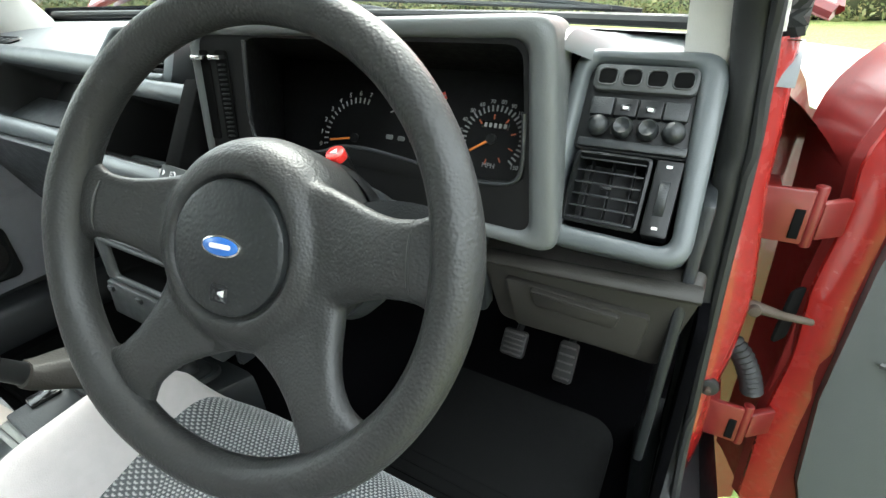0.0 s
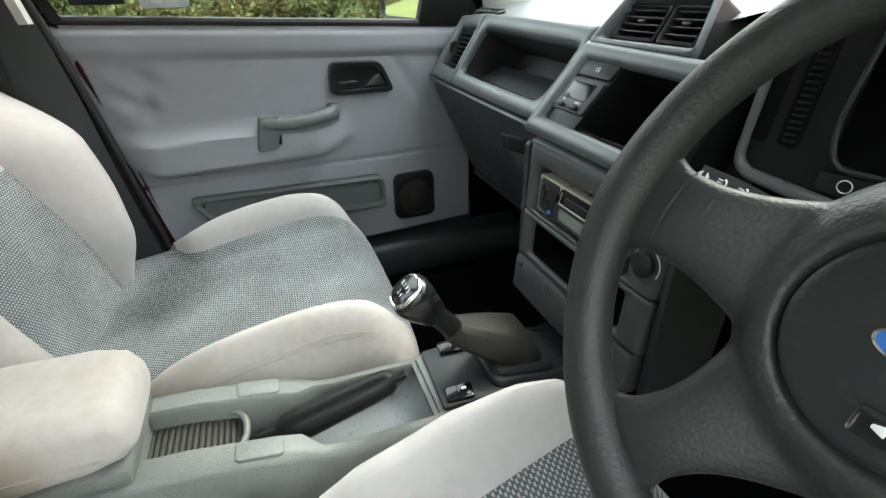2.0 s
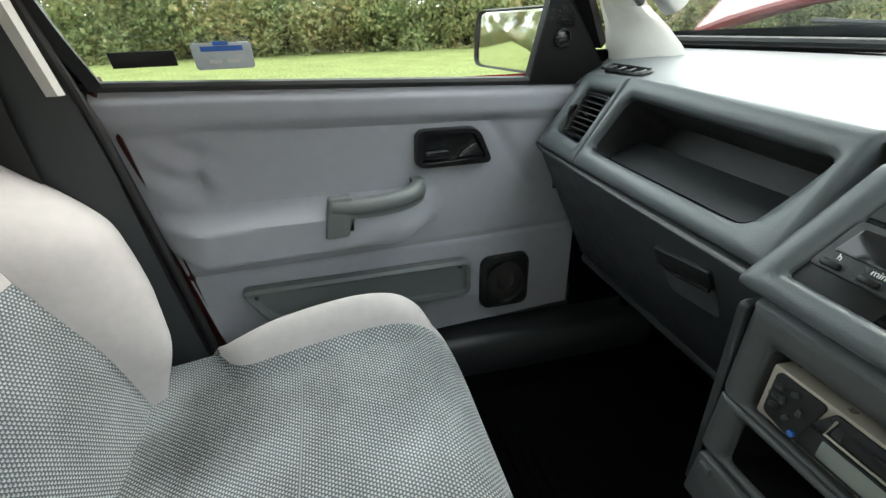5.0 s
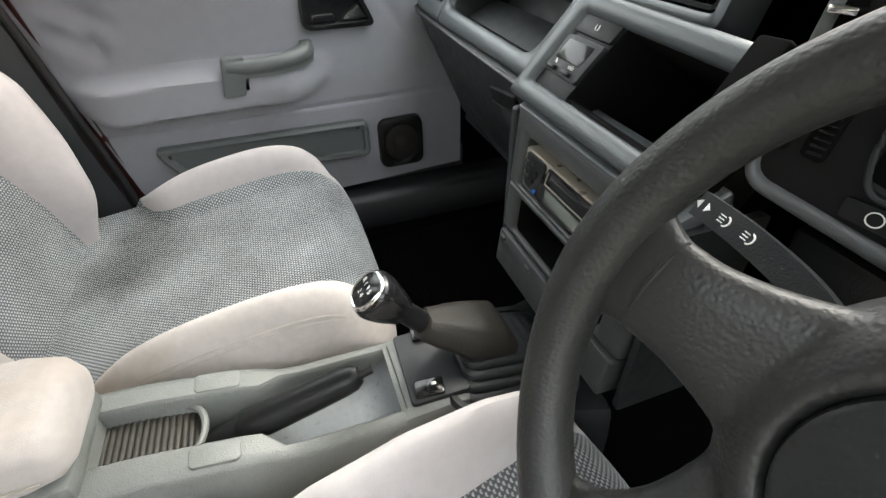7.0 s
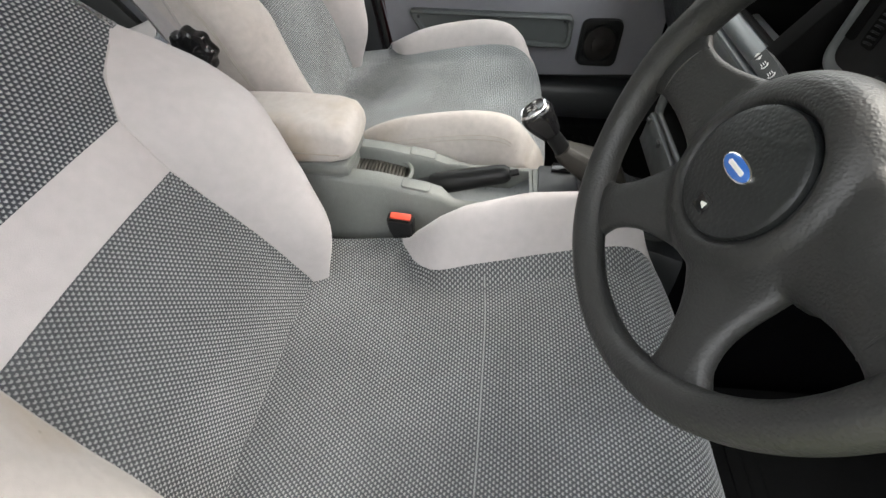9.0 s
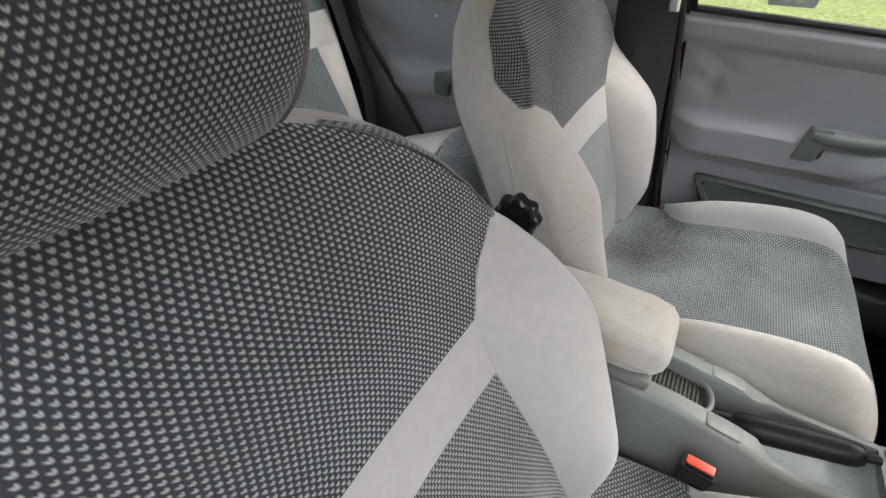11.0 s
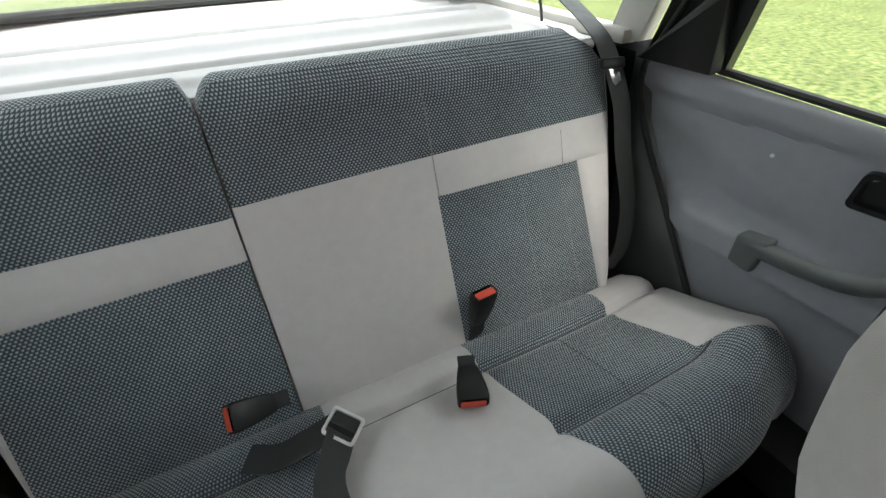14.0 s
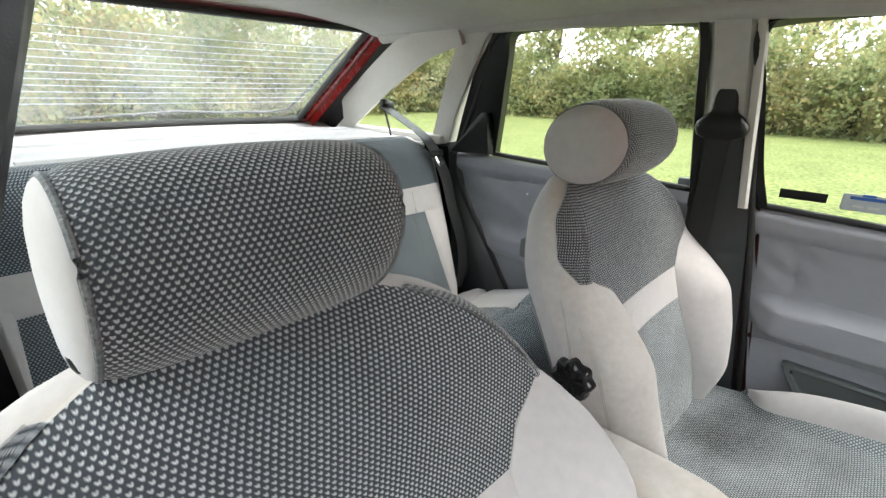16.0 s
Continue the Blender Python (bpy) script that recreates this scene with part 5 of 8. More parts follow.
def con_sec(y, half, z, base, bev=0.014):
    h2 = half + 0.016
    return [(CX - h2, y, base), (CX - half - 0.006, y, z - 0.05), (CX - half, y, z - bev), (CX - half + bev * 0.3, y, z - bev * 0.3), (CX - half + bev, y, z),
            (CX + half - bev, y, z), (CX + half - bev * 0.3, y, z - bev * 0.3), (CX + half, y, z - bev), (CX + half + 0.006, y, z - 0.05), (CX + h2, y, base)]


# two side rails with a trough between them
def rail(side):
    ys = lin(-0.86, -0.09, 34)

    def zt(y):
        return ip(y, (-0.86, -0.55, -0.36, -0.255, -0.235, -0.215, -0.09), (0.56, 0.556, 0.540, 0.519, 0.507, 0.500, 0.497))
    rings = []
    for y in ys:
        zz = zt(y)
        o, i = 0.066, 0.030
        if y > -0.23:
            i = 0.046
        depth = 0.44 if y > -0.36 else 0.50
        rings.append([(CX + side * (o + 0.022), y, FLOOR), (CX + side * (o + 0.008), y, zz - 0.06), (CX + side * o, y, zz - 0.010), (CX + side * (o - 0.004), y, zz - 0.003), (CX + side * (o - 0.012), y, zz),
                      (CX + side * (i + 0.004), y, zz), (CX + side * i, y, zz - 0.005), (CX + side * i, y, depth)])
    return loft(rings, False)


for side in (-1, 1):
    part("console_rail", rail(side), CONSOLE, console)
    part("blank_button", plate(rrect(0.026, 0.050, 0.006), 0.008, plane_frame((CX + side * 0.0475, -0.292, 0.5285), (1, 0, 0), (0, 1, -0.19)), 0.002), CONSOLE, console, "blank rectangular cover")
part("trough_floor", patch(lambda t, y: (CX + t * 0.05, y, 0.452 + 0.030 * sstep(-0.12, -0.09, y) + 0.004 * t * t), lin(-1, 1, 8), lin(-0.40, -0.085, 16)), material("trough_plastic", (0.20, 0.215, 0.225), 0.33, grain=0.2, grain_size=560, grain_kind="leather", stain=0.14, stain_size=14), console)
part("trough_end", patch(lambda t, k: (CX + t * 0.05, -0.095 + 0.010 * k, 0.452 + 0.05 * k), lin(-1, 1, 6), lin(0, 1, 5)), CONSOLE, console)
# ribbed roller blind ahead of the armrest
for i in range(21):
    mm = pose(CX, -0.320 - 0.0064 * i, 0.500 + 0.016 * math.sin(0.11 * i), 0, 90, 0)
    if i == 0:
        rs = part("blind_slat", rod(0.0035, 0.062, (0, 0, 0), (0, 0, 0), 10), material("blind_plastic", (0.040, 0.037, 0.030), 0.55, stain=0.2, stain_size=20), console)
        rs.matrix_local = mm
    else:
        child("blind_slat", rs, console, mm)
part("blind_rim", tube([(CX + 0.033 * math.cos(a), -0.330 + 0.022 * math.sin(a), 0.513) for a in lin(math.pi, 0, 16)], 0.004, 8), CONSOLE, console)
# switch panel
SP = plane_frame((CX - 0.008, -0.045, 0.507), (1, 0, 0), (0, 1, 0.06))
part("console_front", loft([con_sec(y, w, z, FLOOR) for y, w, z in ((-0.092, 0.066, 0.497), (-0.075, 0.066, 0.500), (-0.02, 0.066, 0.503), (0.0, 0.067, 0.499))], False), CONSOLE, console)
part("console_foot", loft([con_sec(y, w, z, FLOOR) for y, w, z in ((0.0, 0.067, 0.498), (0.03, 0.072, 0.488), (0.07, 0.082, 0.472), (0.11, 0.098, 0.458), (0.17, 0.115, 0.452))], False), DASH_DARK, console)
wp = part("switch_panel", plate(quad_round([(0.058, 0.036), (-0.052, 0.040), (-0.056, -0.034), (0.054, -0.038)], 0.006), 0.008, SP @ pose(0.006, 0.004, 0.001), 0.002), DASH_DARK, console, "dark panel with two rocker switches")
for sx, sy in ((-0.038, 0.012), (0.046, -0.008)):
    hb = part("window_switch", join(box(0.024, 0.036, 0.008, 0.003), box(0.020, 0.018, 0.006, 0.0025, (0, 0.006, 0.003))), BLACK_GLOSS, wp, "black rocker switch")
    hb.matrix_local = SP @ pose(sx, sy, 0.003, 0, 0, -8)
    part("switch_mark", box(0.004, 0.006, 0.0004, 0.0001, seg=1), WHITE_INK, wp).matrix_local = SP @ pose(sx, sy + 0.006, 0.0094, 0, 0, -8)
# gaiter
lev_a, lev_b = Vector((CX, 0.055, 0.49)), Vector((CX - 0.002, -0.062, 0.594))
rings, tiers = [], []
for k in range(4):             # square bellows, each tier set back from the one below
    hw, hl, z, cy = 0.068 - 0.0085 * k, 0.080 - 0.011 * k, 0.474 + 0.0125 * k, 0.064 - 0.007 * k
    for inset, dz in ((0.0, 0.0), (-0.001, 0.004), (0.0005, 0.009), (0.004, 0.0118), (0.008, 0.0125)):
        tiers.append([(CX + p[0], cy + p[1], z + dz - 0.18 * p[1]) for p in rrect(2 * (hw - inset), 2 * (hl - inset), 0.018, 6)])
for cy, z, hw, hl, tilt in ((0.040, 0.520, 0.036, 0.038, 0.18), (0.034, 0.532, 0.038, 0.038, 0.25), (0.022, 0.548, 0.036, 0.034, 0.40), (0.000, 0.560, 0.031, 0.027, 0.60), (-0.022, 0.570, 0.025, 0.021, 0.80), (-0.040, 0.578, 0.019, 0.017, 0.95), (-0.048, 0.584, 0.016, 0.015, 1.0)):
    m = plane_frame((CX, cy, z), (1, 0, 0), (0, 1, tilt - 0.36 if tilt < 0.3 else tilt))
    rings.append([m @ Vector((p[0] + 0.0015 * math.sin(9 * p[1] / 0.02 + 40 * z), p[1], 0)) for p in rrect(2 * hw, 2 * hl, min(hw, hl) * 0.55, 6)])
lever = thing("gear_lever", "black gear lever with chrome-topped knob and brown-black vinyl gaiter", "gear lever")
part("gaiter", loft(rings, True, True, True), BOOT, lever, "dark brown-black vinyl gaiter")
part("bellows", loft(tiers, True, True, True), DASH_DARK, lever, "dark grey rubber bellows in square tiers")
part("gaiter_frame", stack([(rrect(0.170, 0.190, 0.03), 0.0), (rrect(0.164, 0.184, 0.028), 0.006), (rrect(0.150, 0.170, 0.024), 0.006), (rrect(0.146, 0.166, 0.022), 0.0)], plane_frame((CX, 0.058, 0.480), (1, 0, 0), (0, 1, -0.20))), DASH_DARK, console)
sh0, sh1 = lev_a.lerp(lev_b, 0.80), Vector((CX - 0.001, -0.078, 0.622))
part("shaft", tube([sh0, sh0.lerp(sh1, 0.3), sh0.lerp(sh1, 0.7), sh1], [0.0150, 0.0135, 0.0130, 0.016], 18), BLACK, lever)
ax = (sh1 - sh0).normalized()
KM = plane_frame(sh1, (1, 0, 0), ax.cross(Vector((1, 0, 0))))
if (KM.to_3x3() @ Vector((0, 0, 1))).dot(ax) < 0:
    KM = KM @ pose(0, 0, 0, 180, 0, 0)
kp = [(0.0155, -0.012), (0.019, 0.0), (0.0225, 0.014), (0.0245, 0.026), (0.0245, 0.034), (0.0220, 0.041), (0.0175, 0.044)]
part("knob", moved(loft([[(p[0], p[1], d) for p in rrect(2 * r, 2.15 * r, r * 0.8, 6)] for r, d in kp], True, True, True), KM), BLACK_GLOSS, lever, "glossy black knob")
part("knob_ring", moved(loft([[(p[0], p[1], d) for p in rrect(2 * r, 2.15 * r, r * 0.8, 6)] for r, d in ((0.0215, 0.0415), (0.0206, 0.0440), (0.0190, 0.0452), (0.0178, 0.0447))], True), KM), CHROME, lever, "chrome ring")
part("knob_plate", moved(loft([[(p[0], p[1], d) for p in rrect(2 * r, 2.15 * r, r * 0.8, 6)] for r, d in ((0.0178, 0.0440), (0.010, 0.0458), (0.001, 0.0464))], True, False, True), KM), BLACK_GLOSS, lever)
flip = -1 if (KM.to_3x3() @ Vector((0, 1, 0))).y < 0 else 1
for txt, x, y in (("R", -0.0115, 0.004), ("1", -0.0045, 0.004), ("3", 0.0025, 0.004), ("5", 0.0095, 0.004), ("2", -0.003, -0.006), ("4", 0.004, -0.006)):
    lettering(txt, 0.0085, KM @ pose(0, 0, 0, 0, 0, 0 if flip == 1 else 180) @ pose(x, y, 0.0459), WHITE_INK, lever, "numeral", 0.0003)
# handbrake
hbk = thing("handbrake", "black handbrake lever with release button in the console slot", "handbrake")
h0, h1 = Vector((CX + 0.004, -0.345, 0.474)), Vector((CX + 0.008, -0.130, 0.534))
part("lever_arm", tube([h0, h0.lerp(h1, 0.25), h0.lerp(h1, 0.5)], [0.016, 0.015, 0.0145], 14), BLACK, hbk)
part("grip", tube([h0.lerp(h1, t) for t in (0.32, 0.36, 0.5, 0.7, 0.9, 0.965, 1.0)], [0.014, 0.019, 0.0198, 0.019, 0.0178, 0.016, 0.011], 18), BLACK, hbk, "dark grained grip")
part("release_button", tube([h1, h1 + (h1 - h0).normalized() * 0.016], [0.0065, 0.006], 12), BLACK, hbk)
# armrest box
arm = thing("armrest", "stained light velour armrest pad above the console between the seats", "armrest")
secs = []
for y, hw, zb, zt_ in ((-0.388, 0.040, 0.598, 0.618), (-0.392, 0.050, 0.585, 0.630), (-0.402, 0.056, 0.577, 0.640), (-0.43, 0.059, 0.571, 0.646), (-0.50, 0.060, 0.568, 0.648), (-0.60, 0.060, 0.568, 0.645), (-0.70, 0.058, 0.570, 0.636), (-0.78, 0.052, 0.574, 0.618), (-0.80, 0.040, 0.58, 0.605)):
    secs.append([(CX + 0.012 + p[0], y, p[1]) for p in rrect(2 * hw, zt_ - zb, 0.022, 6, 0, (zt_ + zb) / 2)])
part("pad", loft(secs, True, True, True), VELOUR_WORN, arm, "stained cream velour pad")
part("pad_seam", tube([(CX + 0.012 + 0.0605, y, 0.596 - 0.02 * (y + 0.4)) for y in lin(-0.41, -0.76, 14)], 0.0012, 5), THREAD, arm)
part("pad_base", box(0.116, 0.40, 0.024, 0.008, (CX + 0.012, -0.60, 0.562)), CONSOLE, arm)
part("pad_base_box", box(0.118, 0.42, 0.30, 0.012, (CX + 0.004, -0.62, 0.402)), CONSOLE, console)

# front seat belt buckle beside the driver's cushion
def buckle(m, label, stem=0.06, group="seat belt buckles"):
    b = thing("seatbelt_buckle", label, "seat belt buckle", group)
    part("housing", loft([[(p[0], p[1], d) for p in rrect(w, t, 0.005, 4)] for w, t, d in ((0.030, 0.014, -0.075), (0.036, 0.018, -0.060), (0.044, 0.022, -0.030), (0.046, 0.023, -0.006), (0.044, 0.021, 0.0))], True, True, True), BLACK, b)
    part("release_button", box(0.036, 0.013, 0.006, 0.002, (0, 0.003, 0.0)), RED_BUTTON, b, "red release button")
    part("slot", box(0.034, 0.003, 0.004, 0.0005, (0, -0.007, -0.0005)), VOID, b)
    part("stem", strip([(0, 0, -0.072), (0, 0.002, -0.072 - stem * 0.5), (0, 0, -0.072 - stem)], 0.026, (1, 0, 0), 0.006), BELT, b)
    b.matrix_world = m
    return b


buckle(plane_frame((0.085, -0.31, 0.505), (0.1, 1, 0), (-1, 0.1, 0.2)), "black front seat belt buckle with red button by the console", 0.12)
part("belt_bracket", box(0.02, 0.16, 0.02, 0.006, (0.066, -0.42, 0.41)), DASH_DARK, console)

# ---- the car's shell: floor, sides, pillars, roof, glass ----
shell = thing("car_body", "red saloon-height hatchback body with grey trim and dark carpet", "car body", kind="structure")


def mx(x):
    """The same place on the other side of the middle line."""
    return 2 * axis_x(-1.6) - x


def both(name, make, mat, lab="", out=0.0):
    """A trim piece and its mirror image."""
    a = part(name, make(), mat, shell, lab)
    bm = make()
    bmesh.ops.transform(bm, matrix=MIRROR_CAR, verts=bm.verts)
    bmesh.ops.reverse_faces(bm, faces=bm.faces)
    if out:
        bmesh.ops.translate(bm, vec=(out, 0, 0), verts=bm.verts)
    part(name, bm, mat, shell, lab)
    return a


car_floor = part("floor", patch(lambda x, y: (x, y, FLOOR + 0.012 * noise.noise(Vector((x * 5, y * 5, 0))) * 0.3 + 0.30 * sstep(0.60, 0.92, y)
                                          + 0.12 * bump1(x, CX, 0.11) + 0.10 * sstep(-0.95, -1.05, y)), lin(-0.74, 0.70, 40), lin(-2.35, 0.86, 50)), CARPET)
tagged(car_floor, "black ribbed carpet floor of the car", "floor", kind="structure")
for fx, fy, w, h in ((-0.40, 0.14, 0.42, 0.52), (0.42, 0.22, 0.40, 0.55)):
    mat_ = tagged(part("floor_mat", plate(rrect(w, h, 0.05), 0.008, plane_frame((fx, fy, FLOOR + 0.034), (1, 0, 0), (0, 1, 0.05)), 0.003), MAT_RUBBER if fx < 0 else MAT_WORN_LIT), "worn black rubber floor mat on the carpet", "floor mat", "floor mats")
    for i in range(12):
        rbx = box(0.28, 0.006, 0.004, 0.001)
        o = part("rib", rbx, MAT_RUBBER if fx < 0 else MAT_WORN_LIT, mat_)
        o.matrix_local = plane_frame((fx, fy - 0.16 + 0.022 * i, FLOOR + 0.036), (1, 0, 0), (0, 1, 0.05))

# added panel: closes a gap that let daylight into the passenger footwell
tagged(part("kick_panel", box(0.02, 0.62, 0.74, 0.006, (-0.752, 0.745, 0.60)), CARPET), "dark carpeted panel added to block light beside the footwell", "kick panel", kind="structure")

# sills along the door openings
both("sill", lambda: loft([[(x, y, z) for x, z in ((-0.700, 0.24), (-0.710, 0.325), (-0.722, 0.338), (-0.740, 0.342), (-0.79, 0.342), (-0.797, 0.40), (-0.81, 0.20))] for y in lin(-0.62, 0.50, 10)], False), SILL, "dark grey plastic sill cover", 0.06)
both("sill", lambda: loft([[(x, y, z) for x, z in ((-0.56, 0.27), (-0.585, 0.345), (-0.62, 0.365), (-0.66, 0.372), (-0.70, 0.366), (-0.72, 0.33), (-0.73, 0.20))] for y in lin(-1.25, -0.62, 8)], False), RUBBER)

# B pillars: dark lower trim, light upper trim, belt guide
def bpillar_low():
    return loft([[(xo - 0.05, y0 - 0.01, z), (xo + 0.004, y0, z), (xo + 0.022, y0 + 0.02, z), (xo + 0.022, y1 - 0.035, z), (xo + 0.002, y1 - 0.004, z), (xo - 0.05, y1, z)]
                 for xo, y0, y1, z in ((-0.70, -0.70, -0.475, 0.34), (-0.70, -0.695, -0.50, 0.42), (-0.695, -0.688, -0.525, 0.60), (-0.688, -0.685, -0.545, 0.80), (-0.680, -0.683, -0.562, 0.93), (-0.656, -0.686, -0.575, 1.00), (-0.630, -0.688, -0.582, 1.093))], False)


def bpillar_up():
    return loft([[(xo - 0.05, y0, z), (xo, y0 + 0.004, z), (xo + 0.018, y0 + 0.02, z), (xo + 0.018, y1 - 0.02, z), (xo, y1 - 0.004, z), (xo - 0.05, y1, z)]
                 for xo, y0, y1, z in ((-0.629, -0.689, -0.582, 1.09), (-0.60, -0.690, -0.588, 1.18), (-0.562, -0.695, -0.594, 1.29), (-0.535, -0.70, -0.596, 1.345))], False)


both("pillar_filler", lambda: box(0.02, 0.07, 0.60, 0.004, (-0.698, -0.700, 0.67)), DASH_DARK, "", 0.06)
both("pillar_trim_lower", bpillar_low, PILLAR, "dark grey lower pillar trim", 0.06)
both("pillar_trim_upper", bpillar_up, HEADLINER, "light grey upper pillar trim", 0.10)
both("pillar_strip", lambda: loft([[(x + 0.006, y - 0.011, z), (x + 0.016, y - 0.008, z), (x + 0.016, y + 0.006, z), (x + 0.004, y + 0.010, z)] for x, y, z in ((-0.668, -0.575, 0.925), (-0.63, -0.583, 1.06), (-0.575, -0.592, 1.25), (-0.545, -0.596, 1.32))], True, True, True), TRIM_LIGHT, "cream plastic edge strip", 0.10)
for sx in (1, -1):
    bx = -0.615 if sx == 1 else 0.705
    dome = ((0.070, 0.020, -0.032), (0.108, 0.034, -0.024), (0.122, 0.042, -0.010), (0.118, 0.042, 0.002), (0.092, 0.036, 0.016), (0.062, 0.030, 0.026), (0.055, 0.030, 0.034), (0.055, 0.030, 0.078), (0.050, 0.027, 0.086), (0.036, 0.018, 0.090))
    tagged(part("belt_guide", loft([[(bx + sx * 0.020 + p[1], -0.640 + 0.88 * p[0], 1.112 + d) for p in rrect(w, t_, min(w, t_) * 0.45, 6)] for w, t_, d in dome], True, True, True), BLACK), "black plastic upper seat belt guide on the pillar", "belt guide", "belt guides")
    webs = [(bx + sx * 0.026, -0.640, 1.12), (bx - sx * 0.01, -0.648, 1.00), (bx - sx * 0.035, -0.655, 0.86), (bx - sx * 0.05, -0.655, 0.66), (bx - sx * 0.055, -0.640, 0.45), (bx - sx * 0.055, -0.62, 0.37)]
    if sx == -1:         # the driver's belt hangs slack beside the seat
        webs = [(0.680, -0.640, 1.12), (0.690, -0.63, 1.02), (0.690, -0.60, 0.90), (0.668, -0.585, 0.84), (0.650, -0.575, 0.78), (0.645, -0.57, 0.66), (0.66, -0.58, 0.48), (0.68, -0.60, 0.37)]
    sbelt = thing("seat_belt", "black front seat belt hanging along the pillar", "seat belt", "seat belts")
    part("webbing", strip(curve_points(webs, 6), 0.048, (0, 1, 0), 0.0022), BELT, sbelt)
    if sx == -1:
        tongue = part("tongue", box(0.020, 0.060, 0.075, 0.008, (0.655, -0.572, 0.80), rot=(0, 25, 0)), BLACK, sbelt, "black plastic belt tongue")
        part("blade", box(0.006, 0.024, 0.05, 0.002, (0.640, -0.57, 0.755), rot=(0, 25, 0)), CHROME, tongue)

# door-opening seals
def seal_loop():
    pts = [(-0.705, -0.487, 0.40), (-0.700, -0.512, 0.60), (-0.692, -0.548, 0.85), (-0.672, -0.566, 0.96), (-0.60, -0.586, 1.18), (-0.552, -0.588, 1.30), (-0.535, -0.50, 1.325), (-0.55, -0.20, 1.315), (-0.64, 0.10, 1.20), (-0.74, 0.36, 1.02)]
    return tube(curve_points(pts, 6), 0.0075, 8)


both("door_seal", seal_loop, RUBBER, "black rubber door seal", 0.09)
both("door_seal", lambda: tube(curve_points([(-0.652, -1.17, 0.45), (-0.650, -1.225, 0.53), (-0.648, -1.315, 0.66), (-0.646, -1.435, 0.83), (-0.645, -1.468, 0.93), (-0.645, -1.44, 1.0), (-0.60, -1.32, 1.20), (-0.558, -1.25, 1.31), (-0.545, -1.10, 1.335), (-0.545, -0.75, 1.328), (-0.56, -0.70, 1.29), (-0.665, -0.69, 0.96)], 6), 0.007, 8), RUBBER)
both("red_shut_edge", lambda: loft([[(x - 0.012, y + 0.010, z), (x - 0.05, y + 0.014, z), (x - 0.06, y + 0.002, z), (x - 0.02, y - 0.006, z)] for x, y, z in ((-0.712, -0.484, 0.40), (-0.706, -0.508, 0.60), (-0.70, -0.545, 0.85), (-0.69, -0.560, 0.94))], True, True, True), RED_SHUT, "red painted shut edge, darkened for shade", 0.08)

# roof: headliner and rails
ceiling = part("ceiling", patch(lambda t, y: (axis_x(y) + t * 0.56, y, 1.365 - 0.045 * abs(t) ** 2.5 + 0.012 * math.sin(math.pi * (y + 1.8) / 1.9) - 0.10 * sstep(-0.15, 0.15, y)), lin(-1, 1, 24), lin(-1.72, 0.10, 30)), HEADLINER)
tagged(ceiling, "pale grey cloth headliner", "ceiling", kind="structure")
both("roof_rail", lambda: tube(curve_points([(-0.70, 0.40, 1.02), (-0.62, 0.16, 1.19), (-0.545, -0.10, 1.305), (-0.540, -0.40, 1.332), (-0.540, -0.90, 1.342), (-0.545, -1.25, 1.345), (-0.540, -1.5, 1.34), (-0.52, -1.70, 1.33)], 8), 0.026, 12), HEADLINER)
part("roof", patch(lambda t, y: (axis_x(y) + t * 0.60, y, 1.395 - 0.05 * abs(t) ** 2.5 - 0.10 * sstep(-0.1, 0.2, y)), lin(-1, 1, 16), lin(-1.75, 0.12, 16)), RED_PAINT, shell)
# A pillars
def screen_pillar(rows):
    """Trim of a windscreen pillar, from its outer and inner edges at each height."""
    rings = []
    for z, lx, ly, rx, ry in rows:
        s_ = 1 if rx > lx else -1
        mx_, my_ = (lx + rx) / 2, (ly + ry) / 2
        rings.append([(lx, ly, z), (lx * 0.7 + mx_ * 0.3 + s_ * 0.006, ly * 0.7 + my_ * 0.3 - 0.012, z), (mx_ + s_ * 0.010, my_ - 0.012, z), (rx * 0.7 + mx_ * 0.3 + s_ * 0.010, ry * 0.7 + my_ * 0.3 - 0.008, z), (rx, ry, z), (mx_ - s_ * 0.01, my_ + 0.05, z)])
    return loft([[c for c in zip(*[[p[i] for p in r] for i in range(3)])] for r in rings], True, True, True)


part("windscreen_pillar_trim", screen_pillar(((0.92, -0.80, 0.34, -0.64, 0.41), (0.95, -0.80, 0.335, -0.665, 0.405), (0.98, -0.80, 0.33, -0.705, 0.40), (1.015, -0.80, 0.315, -0.752, 0.385), (1.06, -0.790, 0.29, -0.752, 0.345), (1.14, -0.725, 0.20, -0.685, 0.25), (1.255, -0.645, 0.05, -0.600, 0.09), (1.315, -0.60, -0.07, -0.555, -0.03))), TRIM_LIGHT, shell, "cream windscreen pillar trim")
part("windscreen_pillar_trim", screen_pillar(((0.90, 0.652, 0.385, 0.604, 0.405), (0.98, 0.646, 0.375, 0.596, 0.40), (1.06, 0.634, 0.30, 0.582, 0.32), (1.14, 0.602, 0.20, 0.537, 0.22), (1.255, 0.55, 0.05, 0.485, 0.07), (1.315, 0.52, -0.06, 0.455, -0.04))), TRIM_LIGHT, shell, "cream windscreen pillar trim")
part("scuttle_side", plate(quad_round([(0.20, 0.10), (-0.04, 0.10), (-0.02, -0.55), (0.20, -0.55)], 0.02), 0.02, plane_frame((-0.790, 0.33, 0.84), (0, 1, 0), (0, 0, 1)), 0.003), CARPET, shell)

